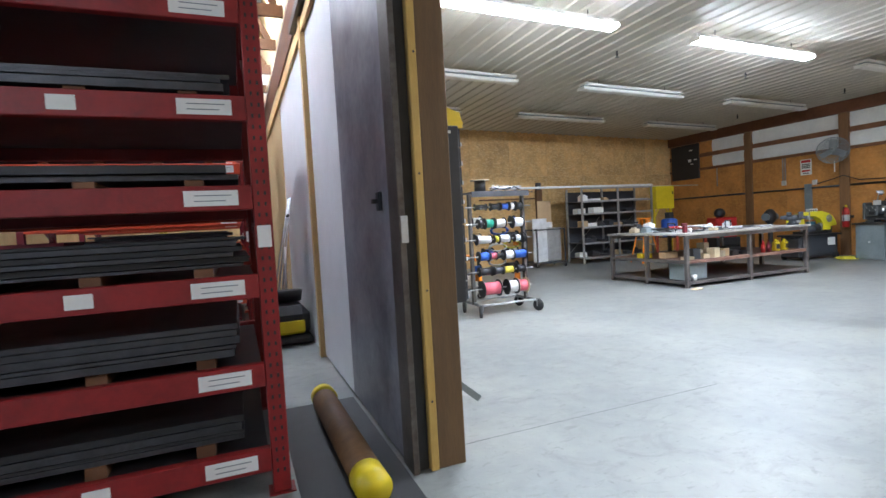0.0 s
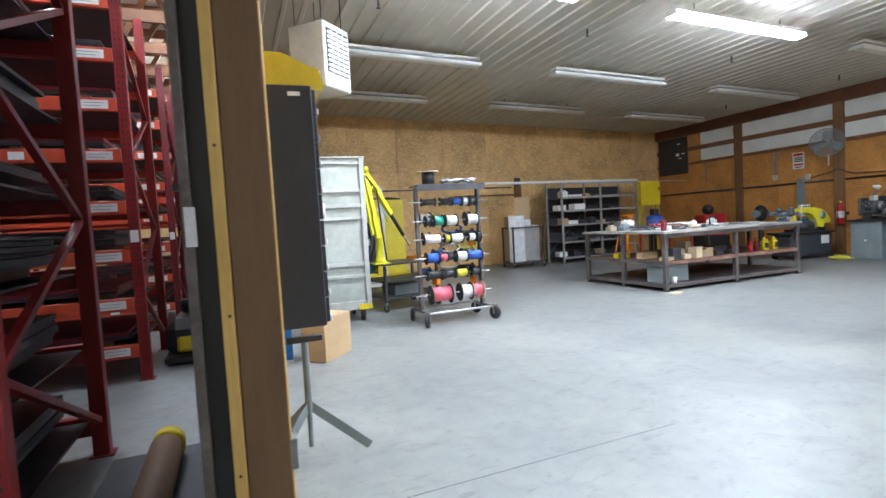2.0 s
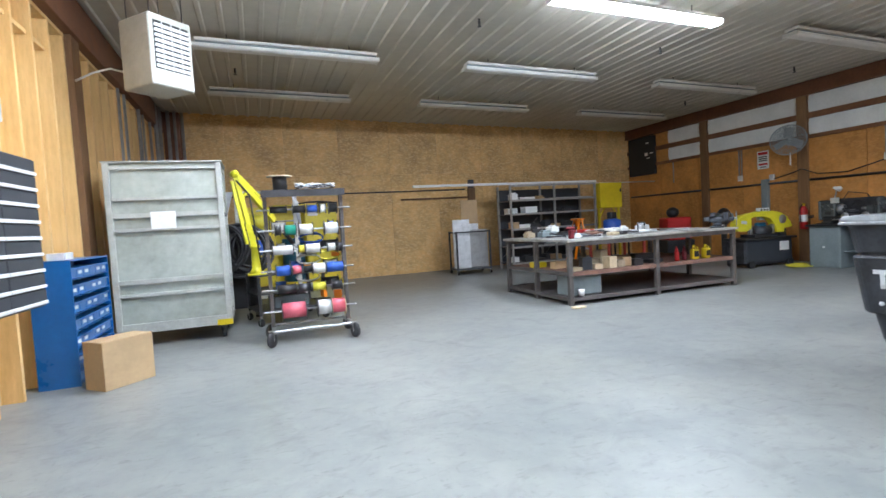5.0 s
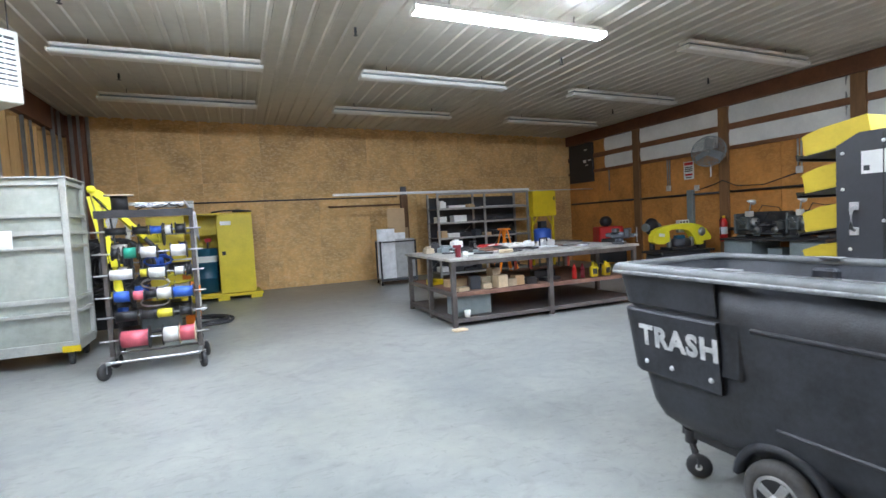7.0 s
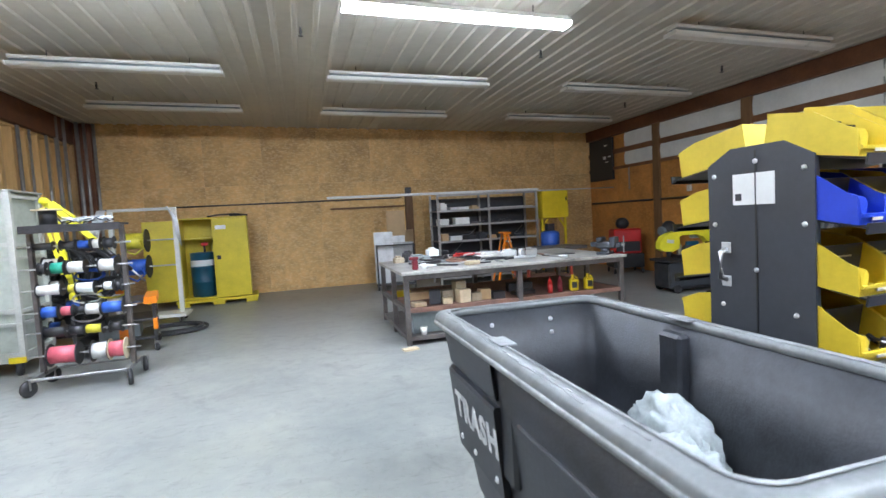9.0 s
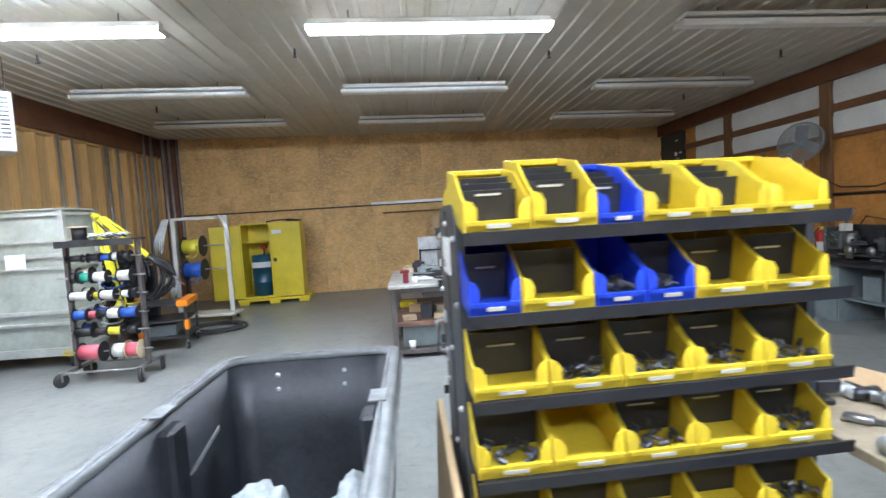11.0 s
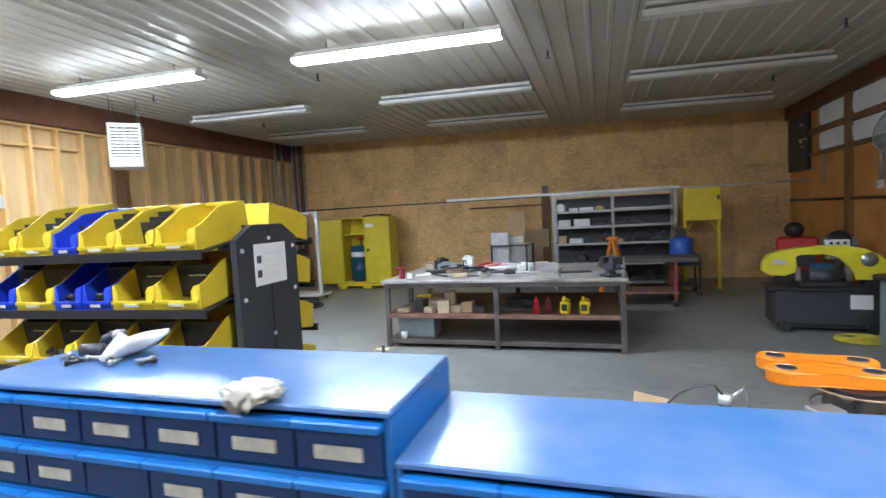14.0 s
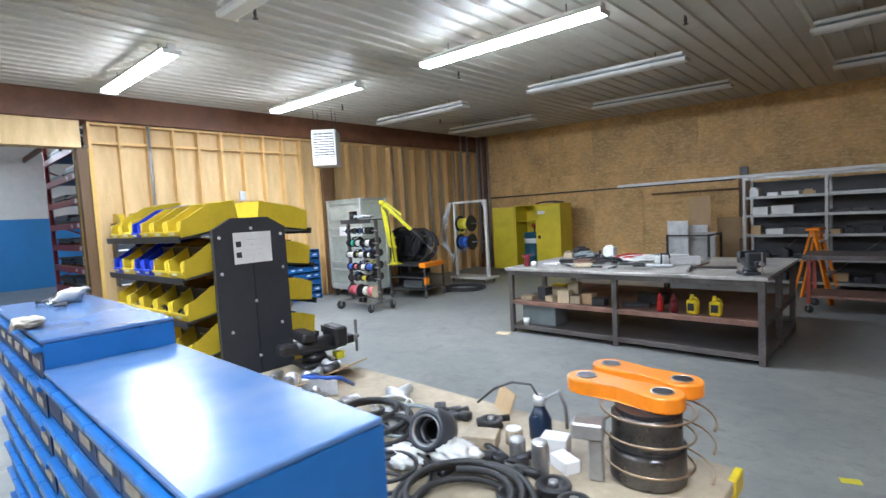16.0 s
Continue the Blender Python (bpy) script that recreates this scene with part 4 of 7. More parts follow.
# ---- mobile mesh cabinet ----
def mesh_cabinet():
    t = thing("mobile_cabinet", "tall pale grey cabinet with clouded panels on casters", "cabinet")
    x0, x1, y0, y1, z0, z1 = 1.53, 2.70, 6.71, 7.42, 0.20, 2.03
    for x in (x0, x1 - 0.06):
        for y in (y0, y1 - 0.06):
            part("post", bx(x, y, z0, x + 0.06, y + 0.06, z1, 0.004), CABFRAME, t)
    part("base", bx(x0 + 0.01, y0 + 0.01, z0 - 0.04, x1 - 0.01, y1 - 0.01, z0 + 0.03), CABFRAME, t)
    part("roof", bx(x0 - 0.01, y0 - 0.01, z1, x1 + 0.01, y1 + 0.01, z1 + 0.02, 0.004), CABFRAME, t)
    for z in (z0 + 0.03, 0.56, 0.70, 1.28, 1.43, 1.62, z1 - 0.07):
        part("rail", bx(x0 + 0.06, y0 + 0.004, z, x1 - 0.06, y0 + 0.04, z + (0.05 if z in (0.70, 1.43) else 0.035)), CABFRAME, t)
        part("rail", bx(x1 - 0.04, y0 + 0.06, z, x1 - 0.004, y1 - 0.06, z + 0.035), CABFRAME, t)
    part("front_panel", bx(x0 + 0.06, y0 + 0.042, z0 + 0.03, x1 - 0.06, y0 + 0.05, z1), MESH_G, t, "clouded grey-green panel")
    part("side_panel", bx(x1 - 0.05, y0 + 0.06, z0 + 0.03, x1 - 0.042, y1 - 0.06, z1), MESH_G, t)
    part("side_panel", bx(x0 + 0.042, y0 + 0.06, z0 + 0.03, x0 + 0.05, y1 - 0.06, z1), MESH_G, t)
    part("back_panel", bx(x0 + 0.06, y1 - 0.05, z0 + 0.03, x1 - 0.06, y1 - 0.042, z1), MESH_G, t)
    part("notice", bx(1.95, y0 + 0.001, 1.30, 2.20, y0 + 0.0038, 1.49), PAPER, t, "white paper notice")
    for x in (x0 + 0.08, x1 - 0.10):
        for y in (y0 + 0.08, y1 - 0.08):
            c = part("caster", smooth(lathe(bmesh.new(), [(0.02, -0.02), (0.055, -0.02), (0.06, 0), (0.055, 0.02), (0.02, 0.02)], Matrix.Translation((x, y, 0.06)) @ Matrix.Rotation(radians(90), 4, "Y"), 18)), RUBBER, t)
            part("fork", bx(x - 0.03, y - 0.03, 0.07, x + 0.03, y + 0.03, 0.158, 0.004), DARK, c)
    part("corner_bumper", bx(x1 - 0.16, y0 - 0.008, z0 - 0.045, x1 + 0.004, y0 + 0.008, z0 + 0.02), YELLOW, t, "worn yellow corner plate")
    return t


mesh_cabinet()


# ---- metal shelving at the back ----
def shelving():
    t = thing("steel_shelving", "grey steel open shelving unit along the back wall", "shelving")
    x0, x1, y0, y1 = 8.56, 10.95, 10.72, 11.4
    for x in (x0, 9.74, x1 - 0.045):
        for y in (y0, y1 - 0.045):
            part("post", bx(x, y, 0, x + 0.045, y + 0.045, 1.98, 0.003), PIPE, t)
    for z in (0.12, 0.50, 0.92, 1.27, 1.59, 1.93):
        part("beam", bx(x0 + 0.01, y0 - 0.006, z, x1 - 0.01, y0 - 0.001, z + 0.045), PIPE, t)
        if z < 1.9:
            part("shelf", bx(x0 + 0.005, y0 + 0.0, z + 0.02, x1 - 0.005, y1, z + 0.035), TABLE_M, t)
    # The unit is open-backed; this dark sheet stands for shade behind the shelves.
    part("back_panel", bx(x0, y1 + 0.008, 0.1, x1, y1 + 0.012, 1.90), CHAR, t)
    for x in (x0 + 0.02, 9.76):
        part("cross_brace", bar(bmesh.new(), (x, y1 + 0.004, 0.2), (x + 1.1, y1 + 0.004, 1.2), 0.02, 0.004), PIPE, t)
    return t


shelving()


# ---- west side of the workshop ----
def caster(parent, x, y, r=0.06, w=0.02, top=0.16, a=90):
    c = part("caster", smooth(lathe(bmesh.new(), [(0.25 * r, -w), (0.92 * r, -w), (r, -0.4 * w), (r, 0.4 * w), (0.92 * r, w), (0.25 * r, w)], pose(x, y, r, 0, 0, a) @ Matrix.Rotation(radians(90), 4, "Y"), 18)), RUBBER, parent)
    bm = bmesh.new()
    rod(bm, (x, y, 2 * r + 0.004), (x, y, top), 0.014, seg=8)
    d = Vector((math.cos(radians(a)), math.sin(radians(a)), 0))
    for s in (-1, 1):
        p = Vector((x, y, 0)) + d * s * (w + 0.006)
        bar(bm, (p.x, p.y, r - 0.015), (p.x, p.y, 2 * r + 0.012), 0.005, 0.03)
    obox(bm, pose(x, y, 2 * r + 0.012, 0, 0, a), 2 * w + 0.02, 0.035, 0.006)
    part("fork", bm, STEEL, c)
    return c


def small_parts_unit():
    t = thing("parts_cabinet", "dark grey wall-hung cabinet of flat drawers with white label strips", "cabinet", (1.38, 2.75, 0), -3)
    D, L, z0, z1 = 0.13, 1.95, 0.76, 1.78
    part("carcass", bx(-0.14, 0.0, z0, D - 0.012, L, z1, 0.004), CHAR, t)
    rows, cols = 9, 4
    h = (z1 - z0 - 0.02) / rows
    w = (L - 0.03) / cols
    for r in range(rows):
        for c in range(cols):
            y = 0.015 + c * w
            z = z0 + 0.01 + r * h
            d = part("drawer", bx(D - 0.0115, y + 0.003, z + 0.003, D + 0.004, y + w - 0.003, z + h - 0.003, 0.002), CHAR, t)
            part("label_strip", bx(D + 0.0045, y + 0.004, z + 0.006, D + 0.014, y + w - 0.004, z + 0.030, 0.003), WHITE, d)
    part("bracket", bx(-0.145, 0.3, 0.70, -0.10, 0.34, 0.80), DARK, t)
    part("tag", bx(0.02, -0.003, 1.735, 0.07, -0.0005, 1.752), PAPER, t)
    return t


small_parts_unit()
solid("storage_bin", bin_mesh(0.24, 0.34, 0.15), YBIN, "yellow plastic bin on top of the grey drawer unit", "bin", (1.39, 2.93, 1.782), 90)
solid("storage_bin", bin_mesh(0.14, 0.22, 0.08), ORANGE, "small orange plastic bin on the grey drawer unit", "bin", (1.44, 3.22, 1.782), 90)
for i, (y, h) in enumerate(((3.9, 0.10), (3.92, 0.19), (4.2, 0.09))):
    solid("small_carton", bx(-0.08, -0.1, 0, 0.08, 0.1, 0.09, 0.003), PAPER, "small white carton on the grey drawer unit", "carton", (1.43 + 0.01 * i, y, 1.782 + (0.092 if i == 1 else 0)), 4 * i)


def pipe_stand():
    t = thing("pipe_stand", "grey-green steel tripod work stand on the floor", "stand", (1.45, 3.22, 0), 0)
    part("post", rd((0, 0, 0.24), (0, 0, 0.60), 0.018), GREYC, t)
    part("head", bx(-0.09, -0.018, 0.60, 0.09, 0.018, 0.63, 0.004), DARK, t)
    for a in (-10, 130, 220):
        d = (0.30 * math.cos(radians(a)), 0.30 * math.sin(radians(a)))
        part("leg", bar(bmesh.new(), (0, 0, 0.27), (d[0], d[1], 0.012), 0.045, 0.008, 90), GREYC, t)
    part("stem", rd((0, 0, 0.05), (0, 0, 0.24), 0.013), GREYC, t)
    return t


pipe_stand()


def blue_bin_cabinet():
    t = thing("bin_cabinet", "bright blue steel cabinet with rows of blue shelf bins", "cabinet")
    x0, x1, y0, y1, top = 1.285, 1.58, 5.32, 6.42, 1.05
    part("side", bx(x0, y0, 0, x1, y0 + 0.012, top), BLUE, t)
    part("side", bx(x0, y1 - 0.012, 0, x1, y1, top), BLUE, t)
    part("back", bx(x0, y0 + 0.0125, 0.02, x0 + 0.01, y1 - 0.0125, top), BLUE, t)
    part("top", bx(x0 + 0.011, y0 + 0.0125, top - 0.012, x1, y1 - 0.0125, top), BLUE, t)
    n, rows = 6, 7
    w = (y1 - y0 - 0.03) / n
    h = (top - 0.04) / rows
    dm = mesh("drawer", box(bx(-0.24, -w / 2 + 0.004, 0.006, 0.0, w / 2 - 0.004, h * 0.62), -0.005, -w / 2 + 0.003, h * 0.55, 0.015, w / 2 - 0.003, h * 0.66), BLUE)
    lm = mesh("label", bx(0.0005, -w * 0.25, h * 0.25, 0.003, w * 0.25, h * 0.45), PAPER)
    for r in range(rows):
        part("shelf", bx(x0 + 0.011, y0 + 0.0125, 0.015 + r * h, x1 - 0.006, y1 - 0.0125, 0.02 + r * h), BLUE, t)
        for i in range(n):
            d = new("drawer", dm)
            d.parent = t
            d.location = (x1 - 0.018, y0 + 0.015 + w * (i + 0.5), 0.021 + r * h)
            if (i + 2 * r) % 3:
                l = new("label", lm)
                l.parent = d
    return t


blue_bin_cabinet()
for y, c in ((5.45, WHITEW), (5.62, PAPER)):
    solid("small_carton", bx(-0.06, -0.07, 0, 0.06, 0.07, 0.06, 0.003), c, "small white box on the blue bin cabinet", "carton", (1.45, y, 1.052), 10)


def carton():
    t = thing("cardboard_box", "plain brown closed cardboard box on the floor", "box", (1.885, 5.25, 0), 46)
    part("body", bx(-0.215, -0.125, 0, 0.215, 0.125, 0.385, 0.004), CARD, t)
    part("flap", bx(-0.216, -0.126, 0.386, 0.216, -0.002, 0.390), CARD, t)
    part("flap", bx(-0.216, 0.002, 0.386, 0.216, 0.126, 0.390), CARD, t)
    return t


carton()


def heater():
    t = thing("unit_heater", "offwhite louvred unit heater hung from the ceiling", "heater", (2.20, 6.36, 2.71), -47)
    part("case", bx(-0.235, -0.235, 0, 0.235, 0.235, 0.70, 0.012), HEATERM, t)
    part("grille_frame", bx(0.2355, -0.19, 0.16, 0.243, 0.19, 0.63), BLACK, t, "dark louvre opening")
    for k in range(9):
        part("louvre", obox(bmesh.new(), pose(0.251, 0, 0.185 + 0.05 * k, 0, 28, 0), 0.004, 0.37, 0.028), WHITE, t)
    for y in (-0.10, 0.0, 0.10):
        part("vane", bx(0.244, y - 0.003, 0.16, 0.2485, y + 0.003, 0.63), WHITE, t)
    for x, y in ((-0.18, -0.18), (-0.18, 0.18), (0.18, -0.18), (0.18, 0.18)):
        part("hanger", rd((x, y, 0.69), (x, y, ceil_z(2.2) - 2.71 + 0.01), 0.006, seg=6), DARK, t)
    part("flexible_conduit", smooth(tube(bmesh.new(), [(-0.24, -0.1, 0.2), (-0.34, -0.14, 0.23), (-0.48, -0.2, 0.28), (-0.62, -0.3, 0.24), (-0.76, -0.4, 0.16)], 0.011)), GALV, t)
    return t


heater()

for i, (y, r) in enumerate(((8.9, 0.02), (9.25, 0.02), (10.2, 0.03), (10.6, 0.02), (11.2, 0.025), (3.42, 0.026))):
    solid("conduit", smooth(rd((0, 0, 0.9 if y > 8 else 1.8), (0, 0, 3.4), r)), PIPE, "grey vertical electrical conduit on the stud wall", "conduit", (W1 + r + 0.001, y, 0), group="conduits on the walls")
for x, y, r, z0 in ((1.50, 12.05, 0.034, 0.4), (1.62, 12.08, 0.026, 0.9), (1.745, 12.2, 0.030, 0.0), (1.40, 11.72, 0.030, 1.2), (1.37, 11.45, 0.036, 1.2)):
    solid("conduit", smooth(rd((0, 0, z0), (0, 0, 3.80), r)), PIPE, "grey vertical conduit in the back corner", "conduit", (x, y, 0), group="conduits on the walls")
solid("electric_box", bx(0, -0.06, -0.09, 0.05, 0.06, 0.09, 0.004), GALV, "small grey electrical box on a stud", "electrical box", (W1 + 0.001, 4.98, 2.2))
solid("electric_box", bx(0, -0.04, -0.06, 0.04, 0.04, 0.06, 0.004), GREYC, "small grey socket box low on a stud", "electrical box", (W1 + 0.001, 2.58, 0.32))
solid("door_track_bracket", bx(0, -0.05, 0, 0.05, 0.05, 0.22, 0.004), DARK, "dark steel bracket on the wall above the doorway", "bracket", (W1 + 0.042, 2.34, 3.41))


# ---- spool rack ----
def spool(parent, x, y, z, w, r, material, flange=DARK):
    s = part("spool", smooth(rd((x - w / 2, y, z), (x + w / 2, y, z), r, seg=18)), material, parent)
    for d in (-1, 1):
        part("flange", rd((x + d * w / 2, y, z), (x + d * (w / 2 + 0.006), y, z), r * 1.35, seg=20), flange, s)
    return s


def spool_rack():
    t = thing("wire_spool_rack", "dark steel wheeled rack loaded with coloured wire spools", "rack", (3.53, 6.07, 0), 0)
    hw, hd = 0.40, 0.25
    for x in (-hw, hw):
        part("post", bx(x - 0.02, -0.03, 0.14, x + 0.02, 0.03, 1.60, 0.003), TABLE_M, t)
        part("foot_rail", bx(x - 0.02, -hd, 0.135, x + 0.02, hd, 0.175, 0.003), STEEL, t)
        for y in (-hd, hd):
            caster(t, x + (0.03 if x > 0 else -0.03), y, 0.080, 0.020, 0.172, 20 if x > 0 else -30)
    part("bottom_bar", rd((-hw, -hd + 0.01, 0.155), (hw, -hd + 0.01, 0.155), 0.014), STEEL, t)
    part("bottom_bar", rd((-hw, hd - 0.01, 0.155), (hw, hd - 0.01, 0.155), 0.014), STEEL, t)
    part("top_shelf", bx(-hw - 0.03, -0.14, 1.60, hw + 0.03, 0.14, 1.62, 0.003), DARK, t)
    part("top_edge", bx(-hw - 0.03, -0.145, 1.55, hw + 0.03, -0.14, 1.625), DARK, t)
    rows = [
        (1.42, [(-0.27, 0.16, 0.035, BLACK), (-0.06, 0.12, 0.04, BLACK), (0.08, 0.10, 0.04, BLUEW), (0.19, 0.06, 0.045, WHITEW), (0.30, 0.08, 0.05, BLACK)]),
        (1.20, [(-0.29, 0.05, 0.05, BLACK), (-0.16, 0.11, 0.055, GREEN), (0.0, 0.14, 0.055, WHITEW), (0.27, 0.14, 0.06, WHITEW)]),
        (0.99, [(-0.25, 0.20, 0.05, WHITEW), (-0.06, 0.06, 0.04, YELW), (0.06, 0.15, 0.05, WHITEW), (0.26, 0.08, 0.04, WHITEW), (0.35, 0.04, 0.05, BLACK)]),
        (0.77, [(-0.26, 0.14, 0.055, BLUEW), (-0.12, 0.09, 0.045, PINK), (-0.01, 0.08, 0.035, BLACK), (0.11, 0.13, 0.055, WHITEW), (0.28, 0.18, 0.055, BLUEW)]),
        (0.57, [(-0.24, 0.18, 0.05, BLACK), (-0.05, 0.12, 0.045, DARK), (0.10, 0.14, 0.045, YELW), (0.29, 0.10, 0.045, BLACK)]),
        (0.34, [(-0.18, 0.24, 0.085, PINK), (0.14, 0.14, 0.08, WHITEW), (0.29, 0.14, 0.08, PINK)]),
    ]
    for z, row in rows:
        part("rod", rd((-hw - 0.09, -0.06, z), (hw + 0.09, -0.06, z), 0.009, seg=8), STEEL, t)
        for x, w, r, m in row:
            spool(t, x, -0.06, z, w, r, m, (WBLOCK if x > 0.2 else DARK) if m is PINK else BLACK)
    for z, row in rows[1:5]:
        for x, w, r, m in row[::3]:
            spool(t, -x, 0.10, z + 0.03, w, r, rows[3][1][int(abs(x) * 50) % 5][3], BLACK)
    for x, z, m, n in ((0.06, 1.10, BLUEW, 7), (0.02, 0.87, WHITEW, 6), (0.24, 0.90, YELW, 4), (0.0, 0.68, GALV, 5)):
        for k in range(n):
            part("cable_hank", smooth(tube(bmesh.new(), [(x + 0.13 * math.cos(a * 0.5236) , 0.03 + 0.008 * k, z + (0.045 + 0.003 * k) * math.sin(a * 0.5236)) for a in range(12)], 0.008, 6, True)), m, t)
    for z in (0.88, 0.40):
        part("tag", bx(0.27, 0.06, z, 0.36, 0.066, z + 0.10, 0.002), ORANGE, t, "orange plastic card")
    return t


spool_rack()
sp = thing("cable_spool", "black cable spool with a pale flange on the rack top", "spool", (3.30, 6.07, 1.622))
part("core", smooth(rd((0, 0, 0.01), (0, 0, 0.15), 0.075, seg=20)), BLACK, sp)
part("flange", rd((0, 0, 0), (0, 0, 0.01), 0.10, seg=24), DARK, sp)
part("flange", rd((0, 0, 0.15), (0, 0, 0.162), 0.13, seg=24), WBLOCK, sp, "pale wooden flange")
for k in range(9):
    r0 = random.Random(k)
    bm = tube(bmesh.new(), [(3.45 + 0.06 * i, 6.0 + r0.uniform(-0.06, 0.1), 1.635 + 0.03 * math.sin(i + k) ** 2 + 0.004 * k) for i in range(8)], 0.006, 5)
    solid("loose_cable", smooth(bm), GALV if k % 3 else RUBBER, "loose grey cable lying on the spool rack top", "cable", group="cables on the spool rack")


# ---- yellow arm on its cart, wheeled cart, reel stand ----
def lift_arm():
    t = thing("jib_arm", "bright yellow steel folding lift arm standing on a cart", "lift arm", (3.0, 7.27, 0.658))
    part("base_plate", bx(-0.11, -0.11, 0, 0.11, 0.11, 0.02, 0.004), LIME, t)
    part("pedestal", smooth(lathe(bmesh.new(), [(0.10, 0.02), (0.062, 0.07), (0.055, 0.10), (0.050, 0.34), (0.062, 0.345), (0.062, 0.38)], seg=20)), LIME, t)
    head = bmesh.new()
    bar(head, (-0.01, -0.02, 0.37), (-0.06, -0.02, 0.66), 0.10, 0.07)
    part("mast", head, LIME, t)
    part("boom", bar(bmesh.new(), (-0.05, -0.03, 0.60), (-0.175, -0.07, 1.28), 0.060, 0.055), LIME, t)
    part("boom_stay", bar(bmesh.new(), (-0.09, -0.03, 0.40), (-0.215, -0.075, 1.20), 0.035, 0.035), LIME, t)
    part("knuckle", smooth(rd((-0.165, -0.14, 1.28), (-0.195, -0.01, 1.28), 0.045)), LIME, t)
    part("arm", bar(bmesh.new(), (-0.18, -0.075, 1.285), (0.265, 0.275, 0.69), 0.058, 0.065), LIME, t)
    part("arm_stay", bar(bmesh.new(), (-0.13, -0.01, 1.275), (0.10, 0.175, 1.01), 0.026, 0.03), LIME, t)
    part("link", bar(bmesh.new(), (-0.12, -0.05, 0.97), (-0.02, 0.05, 1.10), 0.03, 0.03), LIME, t)
    part("ram", smooth(rd((0.255, 0.268, 0.70), (0.50, 0.46, 0.37), 0.028)), BLACK, t, "black hydraulic ram")
    part("ram_rod", smooth(rd((0.50, 0.46, 0.37), (0.62, 0.555, 0.20), 0.013)), STEEL, t)
    part("hose", smooth(tube(bmesh.new(), [(-0.16, -0.11, 1.2), (-0.02, -0.08, 1.02), (0.0, -0.08, 0.8), (0.03, -0.08, 0.45), (0.07, -0.06, 0.05)], 0.011)), BLACK, t)
    return t


def wheeled_cart():
    t = thing("tool_cart", "dark steel shelf cart with orange front edges on casters", "cart", (3.35, 7.55, 0), 12)
    hx, hy = 0.42, 0.34
    for x in (-hx, hx):
        for y in (-hy, hy):
            part("leg", bx(x - 0.018, y - 0.018, 0.135, x + 0.018, y + 0.018, 0.63, 0.002), DARK, t)
            caster(t, x, y, 0.05, 0.015, 0.14, 30)
    for z in (0.17, 0.40, 0.635):
        part("shelf", bx(-hx - 0.02, -hy - 0.02, z, hx + 0.02, hy + 0.02, z + 0.022, 0.002), DARK, t)
    part("edge", bx(hx - 0.10, -hy - 0.045, 0.61, hx + 0.045, hy + 0.0, 0.70, 0.006), ORANGE, t, "orange painted box edge")
    part("edge", bx(hx - 0.02, -hy - 0.03, 0.28, hx + 0.032, -hy + 0.10, 0.42, 0.005), ORANGE, t, "orange painted box edge")
    part("box", bx(-0.2, -0.2, 0.192, 0.25, 0.2, 0.34, 0.005), GREYC, t)
    return t


lift_arm()
wheeled_cart()
hose = thing("hose_trolley", "dark trolley hung with black hydraulic hose coils", "trolley", (0, 0, 0))
for k in range(8):
    bm = coil(bmesh.new(), (0, 0, 0), 0.31 + 0.05 * math.sin(2.3 * k), 3.4, 0.022, 0.026, 0.04)
    bm.transform(Matrix.Translation((2.08 + 0.12 * k, 8.27, 0.97 + 0.03 * math.sin(1.7 * k))) @ pose(0, 0, 0, 78, 0, 25 * math.sin(k)))
    part("hose_coil", smooth(bm), RUBBER, hose)
part("bar", rd((1.95, 8.3, 1.22), (3.0, 8.3, 1.22), 0.02), DARK, hose)
for x in (1.98, 2.97):
    part("post", bx(x - 0.02, 8.28, 0.03, x + 0.02, 8.32, 1.24), DARK, hose)
    part("foot", bx(x - 0.03, 8.0, 0.0, x + 0.03, 8.6, 0.035), DARK, hose)
part("panel", bx(2.0, 8.33, 0.10, 2.95, 8.35, 1.15), BLACK, hose)


